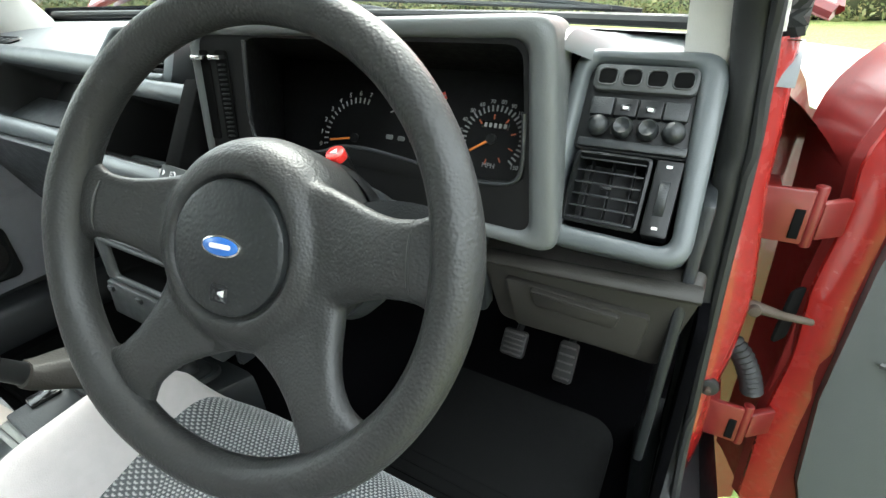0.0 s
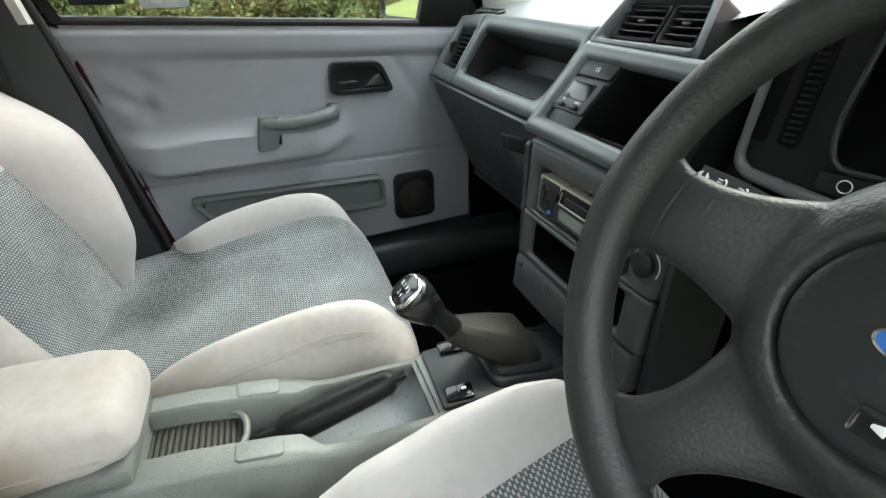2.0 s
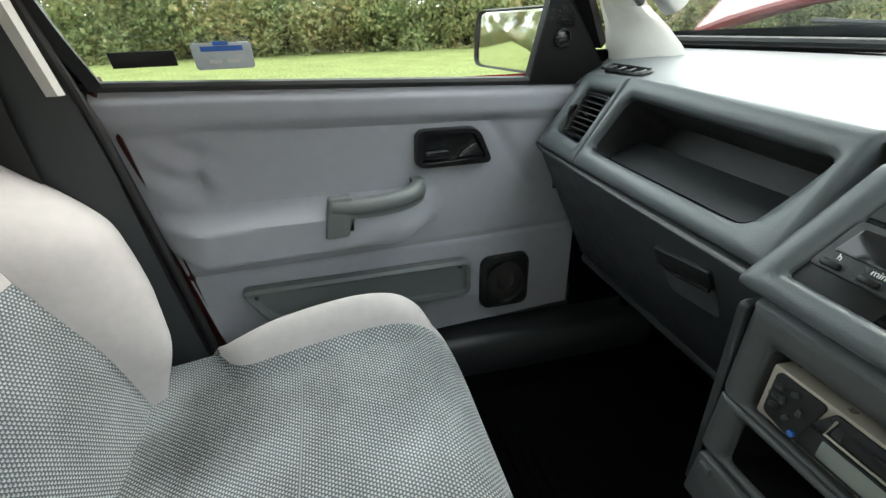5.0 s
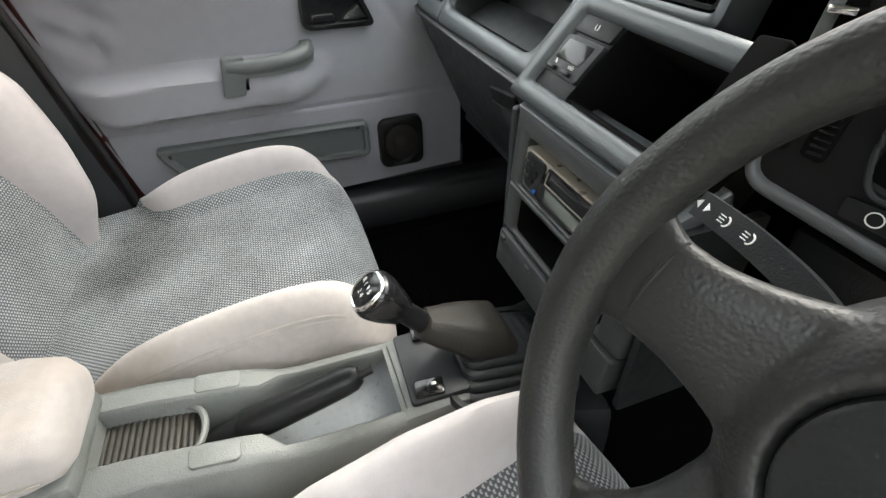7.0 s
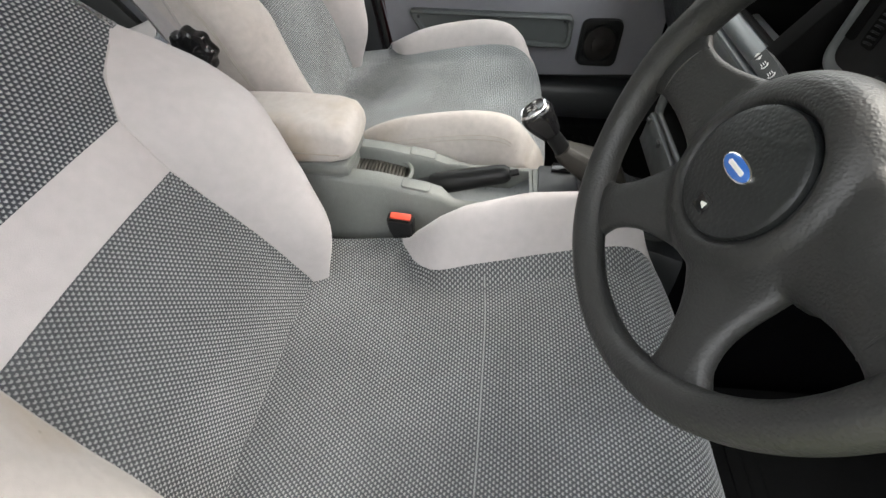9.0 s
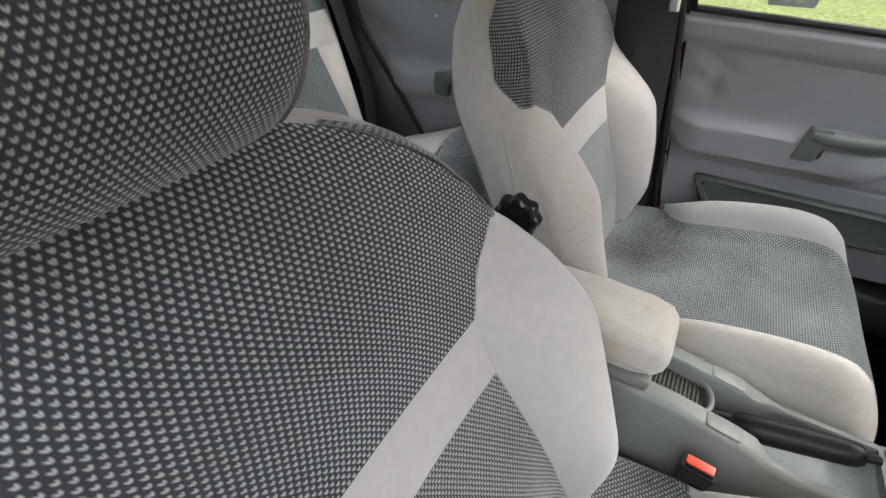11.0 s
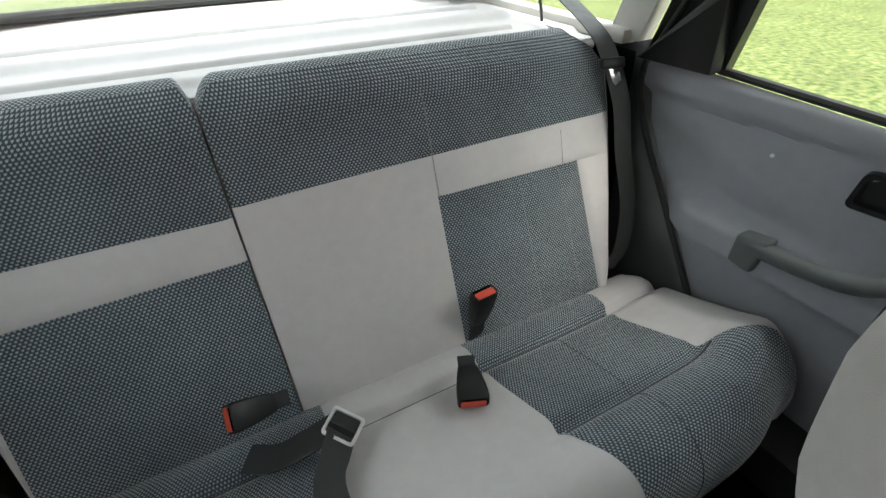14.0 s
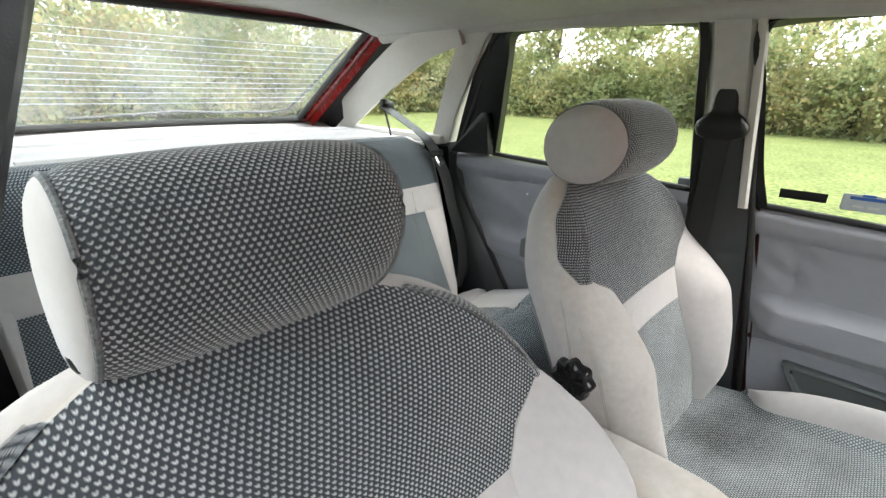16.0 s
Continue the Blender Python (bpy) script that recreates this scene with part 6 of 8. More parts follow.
# windscreen
part("windscreen_seal", tube([(-0.055 + 0.74 * math.sin(a), 0.655 - 0.24 * math.sin(a) ** 2, 0.955) for a in lin(-1.5, 1.5, 24)], 0.008, 8), RUBBER, shell)
window_front = part("window_1", patch(lambda t, k: (-0.055 + t * (0.735 - 0.18 * k), 0.655 - 0.235 * t * t + (-0.72 + 0.10 * t * t) * k, 0.957 + 0.365 * k), lin(-1, 1, 20), lin(0, 1, 6)), GLASS_DUSTY)
tagged(window_front, "curved laminated windscreen with a dusty film", "windscreen", kind="structure")
window_front.visible_shadow = False
for wx in (-0.30, 0.20):
    wp_ = thing("windscreen_wiper", "black windscreen wiper parked along the cowl", "wiper", "windscreen wipers")
    part("blade", tube([(wx - 0.30, 0.60, 0.985), (wx, 0.685, 0.972), (wx + 0.26, 0.70, 0.962)], 0.0045, 6), RUBBER, wp_)
    part("arm", tube([(wx - 0.02, 0.695, 0.985), (wx + 0.16, 0.735, 0.972), (wx + 0.30, 0.745, 0.955)], [0.004, 0.005, 0.007], 6), DASH_DARK, wp_)
# scuttle panel and raised bonnet
part("cowl", patch(lambda t, k: (-0.055 + t * 0.75, 0.60 - 0.20 * t * t + 0.16 * k, 0.945 - 0.02 * k), lin(-1, 1, 18), lin(0, 1, 4)), material("cowl_plastic", (0.10, 0.11, 0.12), 0.35, stain=0.15), shell)
bonnet = thing("bonnet", "red car bonnet propped open ahead of the windscreen, lightened for sky reflection", "bonnet")


def bonnet_at(t, k, drop=0.0):
    return (-0.055 + t * (0.79 - 0.05 * k), 0.745 - 0.17 * t * t + 0.60 * k + drop * 0.7, 1.058 - 0.088 * abs(t) ** 4 + 0.56 * k + 0.03 * math.sin(math.pi * k) - drop)


part("skin", patch(bonnet_at, lin(-1, 1, 28), lin(0, 1, 14)), BONNET_PAINT, bonnet)
part("rear_edge", tube([bonnet_at(t, 0.0, 0.008) for t in lin(-1, 1, 40)], 0.010, 8), RED_DARK, bonnet)
part("side_edge", tube([bonnet_at(-1, k, 0.006) for k in lin(0, 1, 14)], 0.008, 8), RED_DARK, bonnet)
part("side_edge", tube([bonnet_at(1, k, 0.006) for k in lin(0, 1, 14)], 0.008, 8), RED_DARK, bonnet)
part("frame_under", patch(lambda t, k: bonnet_at(t * 0.97, 0.02 + 0.96 * k, 0.03), lin(-1, 1, 10), lin(0, 1, 6)), RED_DARK, bonnet)
for s in (-1, 1):
    part("wing", patch(lambda t, k, s=s: (-0.06 + s * (0.68 + 0.15 * t), 0.45 + 1.3 * k, 0.92 - 0.10 * t * t - 0.12 * k), lin(0, 1, 6), lin(0, 1, 8)), RED_PAINT, shell)

# rear quarter: C pillar trim, quarter glass
both("rear_pillar_trim", lambda: loft([[(x - 0.03, y0 - 0.004, z), (x + 0.012, y0, z), (x + 0.016, y0 - 0.02, z), (x + 0.014, y1 + 0.01, z), (x, y1, z)] for x, y0, y1, z in ((-0.630, -1.475, -1.565, 0.99), (-0.615, -1.435, -1.525, 1.08), (-0.585, -1.355, -1.455, 1.20), (-0.560, -1.285, -1.40, 1.29), (-0.54, -1.23, -1.38, 1.345))], False), TRIM_LIGHT, "pale rear pillar trim")
both("quarter_header", lambda: strip(curve_points([(-0.520, -1.36, 1.345), (-0.530, -1.53, 1.300), (-0.550, -1.75, 1.195), (-0.580, -1.96, 1.085), (-0.590, -2.08, 1.02)], 6), 0.11, (0.25, -0.45, 0.86), 0.018), TRIM_LIGHT, "pale quarter window surround")
both("quarter_sill", lambda: box(0.05, 0.62, 0.03, 0.010, (-0.615, -1.80, 0.998)), TRIM_LIGHT)
for s in (-1, 1):
    f = (lambda x: x) if s == -1 else mx
    q = part("window_%d" % (2 if s == -1 else 3), facing(loft([[(f(-0.575), -1.385, 1.292), (f(-0.635), -1.56, 1.0)], [(f(-0.59), -1.55, 1.22), (f(-0.635), -1.65, 1.0)], [(f(-0.61), -1.80, 1.09), (f(-0.635), -1.85, 1.0)], [(f(-0.632), -1.98, 1.005), (f(-0.636), -1.98, 1.0)]], False), (0, -1.2, 1.0)), GLASS)
    tagged(q, "small three-cornered rear quarter window", "window", kind="structure")
    q.visible_shadow = False
# lower rear quarter panels beside the seat
both("rear_side_panel", lambda: patch(lambda t, k: (-0.700 + 0.06 * sstep(0, 0.25, t) + 0.04 * (1 - k) * t, ip(k, (0, 0.35, 0.7, 1), (-1.14, -1.25, -1.38, -1.43)) - 0.36 * t, 0.38 + 0.61 * k), lin(0, 1, 14), lin(0, 1, 16)), DASH_DARK, "dark rear side panel")
both("wheel_arch", lambda: patch(lambda t, k: (-0.64 + 0.05 * k, -1.45 - 0.85 * t, 0.40 + 0.58 * k), lin(0, 1, 6), lin(0, 1, 6)), CARPET)
both("rear_door_quarter", lambda: loft([[(-0.672, -1.335, 0.962), (-0.652, -1.478, 0.962)], [(-0.640, -1.285, 1.08), (-0.628, -1.425, 1.08)], [(-0.592, -1.232, 1.22), (-0.585, -1.345, 1.22)], [(-0.560, -1.195, 1.335), (-0.548, -1.235, 1.345)]], False), BLACK, "black rear window quarter")

# tailgate: red frame, heated glass, wiper
TG0, TG1 = Vector((0, -2.19, 1.030)), Vector((0, -1.705, 1.348))


def tg(x, k, out=0.0):
    p = TG0.lerp(TG1, k)
    return Vector((0.015 + x, p.y - out * 0.55 + 0.045 * (abs(x) / 0.5) ** 2 * (1 - k), p.z + out * 0.83))


gate = thing("tailgate", "red tailgate frame with heated rear window and wiper", "tailgate", kind="structure")
part("gate_side", loft([[tg(-0.455 - 0.03 * k, k), tg(-0.468 - 0.03 * k, k, 0.010), tg(-0.498 - 0.03 * k, k, 0.012), tg(-0.508 - 0.03 * k, k, 0.004), tg(-0.508 - 0.03 * k, k, -0.03)] for k in lin(-0.08, 1.02, 10)], False), RED_PAINT, gate, "red painted frame")
part("gate_side", loft([[tg(0.555 + 0.02 * k, k), tg(0.570 + 0.02 * k, k, 0.012), tg(0.59 + 0.02 * k, k, 0.016), tg(0.61 + 0.02 * k, k, -0.01), tg(0.61 + 0.02 * k, k, -0.05)] for k in lin(-0.08, 1.02, 10)], False), RED_PAINT, gate)
part("gate_gutter", loft([[tg(-0.504 - 0.03 * k, k, 0.004), tg(-0.525 - 0.03 * k, k, 0.002), tg(-0.57 - 0.03 * k, k, -0.006), tg(-0.59 - 0.03 * k, k, -0.05)] for k in lin(-0.08, 1.02, 10)], False), RUBBER, gate, "black rubber tailgate seal")
part("gate_lower", patch(lambda x, k: tg(x, -0.012 - 0.10 * k, 0.004 + 0.02 * k), lin(-0.56, 0.56, 16), lin(0, 1, 4)), RED_DARK, gate)
part("gate_upper", patch(lambda x, k: tg(x, 0.985 + 0.05 * k, 0.004), lin(-0.56, 0.56, 16), lin(0, 1, 3)), RED_DARK, gate)
part("glass_seal", tube([tg(x, k) for x, k in [(-0.455, 0.0)] + [(x, 0.0) for x in lin(-0.4, 0.5, 10)] + [(0.555, 0.0), (0.565, 0.5), (0.572, 0.97)] + [(x, 0.985) for x in lin(0.55, -0.45, 10)] + [(-0.482, 0.97), (-0.47, 0.5), (-0.455, 0.0)]], 0.011, 8, False), RUBBER, gate)
rg = part("rear_glass", facing(patch(lambda x, k: tg(x * (1 + 0.05 * k), k, 0.008), lin(-0.46, 0.56, 16), lin(0, 0.99, 8)), (0, -1.0, 0.9)), GLASS_REAR, gate, "heated hazy rear window")
rg.visible_shadow = False
for i in range(12):
    k = 0.22 + 0.052 * i
    part("heater_wire", tube([tg(x, k - 0.01 * (1 - (x / 0.44) ** 2), 0.004) for x in lin(-0.43, 0.53, 10)], 0.0007, 4), HEATER, rg)
part("rear_wiper", tube([tg(-0.30, 0.0, 0.03), tg(-0.415, 0.03, 0.034), tg(-0.440, 0.25, 0.034), tg(-0.462, 0.50, 0.032), tg(-0.480, 0.74, 0.028)], 0.004, 6), RUBBER, gate, "black rear wiper")
part("rear_wiper_arm", tube([tg(0.30, 0.02, 0.02), tg(0.0, 0.045, 0.03), tg(-0.16, 0.02, 0.03), tg(-0.36, 0.02, 0.03)], 0.005, 6), DASH_DARK, gate)
part("gate_lip", box(1.10, 0.05, 0.05, 0.012, (0.015, -2.16, 0.975)), RED_DARK, gate)
part("gate_inner", patch(lambda x, k: (0.015 + x, -2.20 - 0.08 * k, 0.99 - 0.6 * k), lin(-0.62, 0.62, 8), lin(0, 1, 5)), CARPET, gate)

# parcel shelf
shelf = thing("parcel_shelf", "pale cloth covered parcel shelf with pressed ridges", "parcel shelf")


def shelf_at(t, k):
    z = 0.985 + 0.010 * sstep(0.08, 0.12, k) + 0.016 * sstep(0.34, 0.40, k) * (1 - sstep(0.90, 0.95, abs(t))) - 0.014 * sstep(0.60, 0.66, k) * (1 - sstep(0.90, 0.95, abs(t))) + 0.022 * sstep(0.90, 1.0, k)
    return (0.02 + t * 0.61, -1.565 - 0.60 * k - 0.03 * (1 - t * t) * k, z)


part("shelf_panel", patch(shelf_at, lin(-1, 1, 50), lin(0, 1, 80)), SHELF, shelf)
part("front_lip", box(1.22, 0.03, 0.02, 0.008, (0.02, -1.575, 0.972)), SHELF, shelf)
for k0, hw in ((0.22, 0.78), (0.50, 0.80), (0.76, 0.82)):
    part("pressed_rib", loft([[(lambda p: (p[0], p[1], p[2] + dz))(shelf_at(t, k0 + dk)) for dk, dz in ((-0.030, -0.003), (-0.018, 0.006), (-0.008, 0.009), (0.008, 0.009), (0.018, 0.006), (0.030, -0.003))] for t in lin(-hw, hw, 30)], False), SHELF, shelf)
# rear belt guides and belts
for s in (-1, 1):
    f = (lambda x: x) if s == -1 else mx
    tagged(part("belt_anchor", join(rod(0.020, 0.030, (f(-0.552), -1.735, 1.105), (0, 90, 20 * s), 20, 0.004), box(0.03, 0.05, 0.03, 0.008, (f(-0.568), -1.74, 1.10))), BLACK), "black rear seat belt anchor on the pillar", "belt anchor", "belt anchors")
    web = [(f(-0.545), -1.735, 1.10), (f(-0.545), -1.62, 1.055), (f(-0.545), -1.52, 1.01), (f(-0.552), -1.478, 0.965), (f(-0.575), -1.445, 0.88), (f(-0.585), -1.42, 0.78), (f(-0.600), -1.385, 0.66), (f(-0.585), -1.36, 0.56), (f(-0.57), -1.37, 0.49)]
    sbelt = thing("seat_belt", "black rear seat belt drawn over the seat edge", "seat belt", "seat belts")
    part("webbing", strip(curve_points(web, 6), 0.042, [(0.95 if s == -1 else -0.95, -0.15, 0.0)] * (len(web) * 6 - 5), 0.0022), BELT_LIT, sbelt)
    tongue = part("tongue", box(0.052, 0.016, 0.022, 0.005, (f(-0.552), -1.470, 0.958), rot=(20, 0, 15 * s)), BLACK, sbelt, "black plastic belt tongue")
    part("blade", box(0.022, 0.004, 0.05, 0.002, (f(-0.562), -1.462, 0.93), rot=(15, 25, 0)), CHROME, tongue)
    part("shelf_cord", tube([(f(-0.552), -1.74, 1.095), (f(-0.56), -1.72, 1.02), (f(-0.565), -1.72, 0.995)], 0.004, 6), BELT, shell)

# exterior skin below the windows, so that the body is closed
both("outer_skin", lambda: patch(lambda y, k: (-0.80 - 0.05 * math.sin(math.pi * k), y, 0.18 + 0.66 * k), lin(-2.3, -0.62, 12), lin(0, 1, 8)), RED_PAINT)

# ---- doors ----
def door_x(y):
    return -0.745 - 0.085 * (y + 0.2)


def belt_z(y):
    return 0.925 - 0.049 * (y + 0.56)


def door_edge(z):
    """The front door's rear edge."""
    return ip(z, (0.38, 0.42, 0.46, 0.60, 0.78, 0.93), (-0.43, -0.470, -0.482, -0.508, -0.543, -0.562))


def pull(y, z):
    """How far the trim stands in from the door's plane."""
    d = 0.0
    top = belt_z(y)
    d += 0.018 * sstep(top - 0.075, top - 0.045, z) * (1 - 0.9 * sstep(top - 0.02, top, z))     # padded belt roll
    d -= 0.004 * bump1(z, top - 0.068, 0.006) * sstep(-0.50, -0.44, y) * (1 - sstep(0.08, 0.15, y))
    # armrest swell
    ay = sstep(-0.545, -0.44, y) * (1 - sstep(-0.13, -0.02, y))
    zlo = 0.604 + 0.060 * (1 - sstep(-0.55, -0.43, y)) ** 2 + 0.03 * sstep(-0.12, -0.03, y)
    az = sstep(zlo, zlo + 0.028, z) * (1 - sstep(0.690, 0.722 - 0.01 * sstep(-0.3, -0.1, y), z))
    d += 0.058 * ay * az
    # bowl under the grip
    d += 0.022 * bump1(y, -0.10, 0.065) * bump1(z, 0.655, 0.035)
    # cloth wrinkles near the rear edge
    w = sstep(-0.54, -0.50, y) * (1 - sstep(-0.42, -0.34, y))
    d += 0.0115 * w * math.sin(95 * (z + 0.55 * y)) * bump1(z, 0.80, 0.05) * bump1(y, -0.46, 0.045)
    d += 0.012 * bump1(y, -0.485, 0.030) * bump1(z, 0.77, 0.05) - 0.014 * bump1(y, -0.445, 0.013) * bump1(z, 0.78, 0.05)
    d += 0.0015 * noise.noise(Vector((y * 7, z * 9, 0)))
    # pressed line across the door
    zl = 0.592 - 0.02 * (y + 0.5)
    d -= 0.006 * bump1(z, zl, 0.004)
    d -= 0.005 * sstep(zl, zl - 0.01, z) * 0 + 0.0
    # fold towards the front corner
    fy = 0.087 + (0.828 - z) * 0.62
    d -= 0.007 * bump1(y, fy, 0.016) * sstep(0.66, 0.72, z) * (1 - sstep(0.81, 0.84, z))
    return d


left_door = thing("front_door", "closed front passenger door with lilac-grey cloth trim and electric window", "car door")


def dpt(y, z, off=0.0):
    return (door_x(y) + pull(y, z) + off, y, z)


zs = [0.385, 0.392, 0.40] + lin(0.41, 0.575, 14) + lin(0.58, 0.612, 12)[1:] + lin(0.62, 0.85, 44) + lin(0.855, 1.0, 20)
part("trim_panel", patch(lambda t, k: dpt((door_edge(0.358 + k * (belt_z(-0.2) - 0.358)) * (1 - t) + 0.30 * t), min(0.358 + k * (belt_z(door_edge(0.9) * (1 - t) + 0.30 * t) - 0.358), 0.99)),
                         lin(0, 1, 110), lin(0, 1, 100)), DOOR_CLOTH, left_door, "lilac-grey cloth door trim")
DM = plane_frame((door_x(0), 0, 0), (-0.085, 1, 0), (0, 0, 1))     # x along the door, y up, z into the car
part("belt_seal", tube([(door_x(y) + 0.004, y, belt_z(y) + 0.004) for y in lin(-0.565, 0.24, 12)], 0.008, 8), RUBBER, left_door, "black window seal")
part("window_ledge", loft([[(door_x(y) + 0.006, y, belt_z(y) - 0.002), (door_x(y) - 0.012, y, belt_z(y) + 0.006), (door_x(y) - 0.02, y, belt_z(y) - 0.01)] for y in lin(-0.565, 0.24, 8)], False), RUBBER, left_door)
# inner handle
hn = part("handle_bezel", stack([(quad_round([(0.056, 0.818), (-0.070, 0.822), (-0.074, 0.748), (0.088, 0.744)], 0.020), 0.002), (quad_round([(0.054, 0.816), (-0.068, 0.820), (-0.072, 0.750), (0.085, 0.746)], 0.019), 0.019),
                                 (quad_round([(0.046, 0.808), (-0.060, 0.811), (-0.063, 0.760), (0.072, 0.756)], 0.010), 0.019), (quad_round([(0.045, 0.806), (-0.058, 0.808), (-0.061, 0.762), (0.069, 0.758)], 0.010), 0.006)], DM, False, True), BLACK, left_door, "black recessed door handle")
hn.data.materials[0] = BLACK_GLOSS
part("release_lever", plate(quad_round([(0.050, 0.790), (0.022, 0.776), (0.010, 0.762), (0.068, 0.762)], 0.006), 0.010, DM @ pose(0, 0, 0.017), 0.003), BLACK_GLOSS, hn)
part("lock_slider", plate(quad_round([(-0.006, 0.777), (-0.050, 0.777), (-0.050, 0.764), (0.000, 0.762)], 0.002), 0.006, DM @ pose(0, 0, 0.012), 0.001), BLACK_GLOSS, hn)
part("handle_lip", box(0.11, 0.004, 0.004, 0.001), BLACK_GLOSS, hn).matrix_local = DM @ pose(0.005, 0.757, 0.020)
# grip
gp = part("grip_base", plate(quad_round([(-0.202, 0.730), (-0.246, 0.730), (-0.260, 0.654), (-0.216, 0.654)], 0.008), 0.02, DM @ pose(0, 0, 0.066), 0.004), GRIP_PLASTIC, left_door, "grey plastic pull handle")
gs = curve_points([(-0.240, 0.710, 0.052), (-0.19, 0.704, 0.056), (-0.14, 0.706, 0.060), (-0.100, 0.711, 0.054), (-0.076, 0.715, 0.034), (-0.072, 0.714, 0.0)], 6)
part("pull_bar", moved(strip(gs, 0.033, (0, 1, 0), 0.022), DM), GRIP_PLASTIC, gp)
part("pull_bar_round", moved(tube([p + Vector((0, 0.004, 0.004)) for p in gs], [0.0155] * (len(gs) - 6) + [0.0155, 0.015, 0.015, 0.014, 0.013, 0.013], 12, True, 0.9), DM), GRIP_PLASTIC, gp)
part("grip_web", plate(quad_round([(-0.190, 0.716), (-0.212, 0.716), (-0.212, 0.660), (-0.208, 0.672)], 0.012), 0.018, DM @ pose(0, 0, 0.063), 0.004), GRIP_PLASTIC, gp)
# pocket
pk = part("door_pocket", stack([(quad_round([(0.038, 0.536), (-0.430, 0.556), (-0.385, 0.472), (0.038, 0.446)], 0.020), 0.0), (quad_round([(0.038, 0.536), (-0.430, 0.556), (-0.385, 0.472), (0.038, 0.446)], 0.020), 0.020), (quad_round([(0.034, 0.530), (-0.424, 0.550), (-0.380, 0.478), (0.034, 0.451)], 0.019), 0.026),
                                (quad_round([(0.026, 0.526), (-0.412, 0.546), (-0.374, 0.486), (0.026, 0.460)], 0.016), 0.024), (quad_round([(0.024, 0.524), (-0.408, 0.544), (-0.370, 0.488), (0.024, 0.462)], 0.016), 0.016)], DM, False, True), GRIP_PLASTIC, left_door, "grey plastic door pocket")
for sx, sy in ((0.012, 0.524), (-0.402, 0.537)):
    part("pocket_screw", rod(0.005, 0.004, n=14, r=0.001), DASH_DARK, pk).matrix_local = DM @ pose(sx, sy, 0.020)
# speaker
spk = part("speaker_grille", stack([(quad_round([(0.186, 0.524), (0.066, 0.526), (0.064, 0.392), (0.186, 0.386)], 0.026), -0.002), (quad_round([(0.184, 0.522), (0.068, 0.524), (0.066, 0.394), (0.184, 0.388)], 0.025), 0.012), (quad_round([(0.176, 0.514), (0.076, 0.516), (0.074, 0.402), (0.176, 0.396)], 0.022), 0.016), (rrect(0.098, 0.108, 0.050, 5, 0.126, 0.456), 0.014), (rrect(0.090, 0.100, 0.046, 5, 0.126, 0.456), 0.008)], DM, False, True), BLACK, left_door, "square black speaker")
part("speaker_cone", moved(loft([[(0.126 + r * math.cos(2 * math.pi * k / 30), 0.456 + r * 1.06 * math.sin(2 * math.pi * k / 30), d) for k in range(30)] for r, d in ((0.045, 0.0095), (0.036, 0.012), (0.022, 0.011), (0.018, 0.014), (0.008, 0.0165), (0.001, 0.017))], True, False, True), DM), material("speaker_cloth", (0.014, 0.012, 0.011), 0.8, grain=0.4, grain_size=900), spk)
# mirror triangle with knob
tri_o = quad_round([(0.215, 1.075), (0.205, 1.075), (0.155, 0.886), (0.345, 0.878)], 0.006)
mt = part("mirror_cover", plate(tri_o, 0.02, DM @ pose(0, 0, 0.012), 0.004), INSTRUMENT, left_door, "black mirror cover with adjuster")
part("mirror_adjuster", moved(loft([[(r * math.cos(2 * math.pi * k / 26), r * math.sin(2 * math.pi * k / 26), d) for k in range(26)] for r, d in ((0.017, 0.0), (0.017, 0.006), (0.014, 0.008), (0.012, 0.004), (0.004, 0.007), (0.0005, 0.007))], True, False, True), DM @ pose(0.222, 0.965, 0.012)), BLACK_GLOSS, mt)
# window frame and glass
fr_pts = curve_points([(-0.716, -0.548, 0.93), (-0.672, -0.566, 1.02), (-0.605, -0.586, 1.18), (-0.560, -0.600, 1.285), (-0.555, -0.56, 1.315), (-0.56, -0.30, 1.322), (-0.575, -0.10, 1.295), (-0.66, 0.08, 1.18), (-0.745, 0.23, 1.06), (-0.79, 0.31, 0.95)], 7)
part("window_frame", strip(fr_pts, 0.030, (0.9, 0.2, 0.3), 0.018), BLACK, left_door, "black window frame")
dg = part("door_glass", facing(loft([[(-0.735 - 0.02, -0.552, 0.90), (-0.800 - 0.012, 0.25, 0.86)], [(-0.700 - 0.012, -0.562, 1.00), (-0.765, 0.25, 1.00)], [(-0.64, -0.578, 1.12), (-0.685, 0.13, 1.13)], [(-0.572, -0.597, 1.30), (-0.59, -0.10, 1.29)]], False), (0, -0.3, 0.9)), GLASS, left_door, "clear side window")
dg.visible_shadow = False
# stickers on the glass
gx = lambda z: -0.735 - 0.012 + (z - 0.93) * 0.42
GM = plane_frame((gx(0.97) + 0.006, -0.488, 0.968), (-0.05, 1, 0), (0.42, 0, 1))
tagged(part("window_sticker", plate(rrect(0.088, 0.024, 0.001), 0.0006, GM @ pose(0.012, -0.006, 0.002), 0.0001), BLACK), "plain black strip sticker on the side window", "sticker", "window stickers")
st2 = tagged(part("window_sticker", plate(rrect(0.086, 0.042, 0.006), 0.0006, GM @ pose(0.123, -0.006, 0.002), 0.0001), STICKER), "pale translucent sticker with blue bar on the side window", "sticker", "window stickers")
part("sticker_bar", box(0.060, 0.008, 0.0006, 0.0002, seg=1), GRASS_BLUE, st2).matrix_local = GM @ pose(0.123, 0.006, 0.0026)
part("sticker_bar", box(0.022, 0.006, 0.0006, 0.0002, seg=1), GRASS_BLUE, st2).matrix_local = GM @ pose(0.123, 0.014, 0.0026)
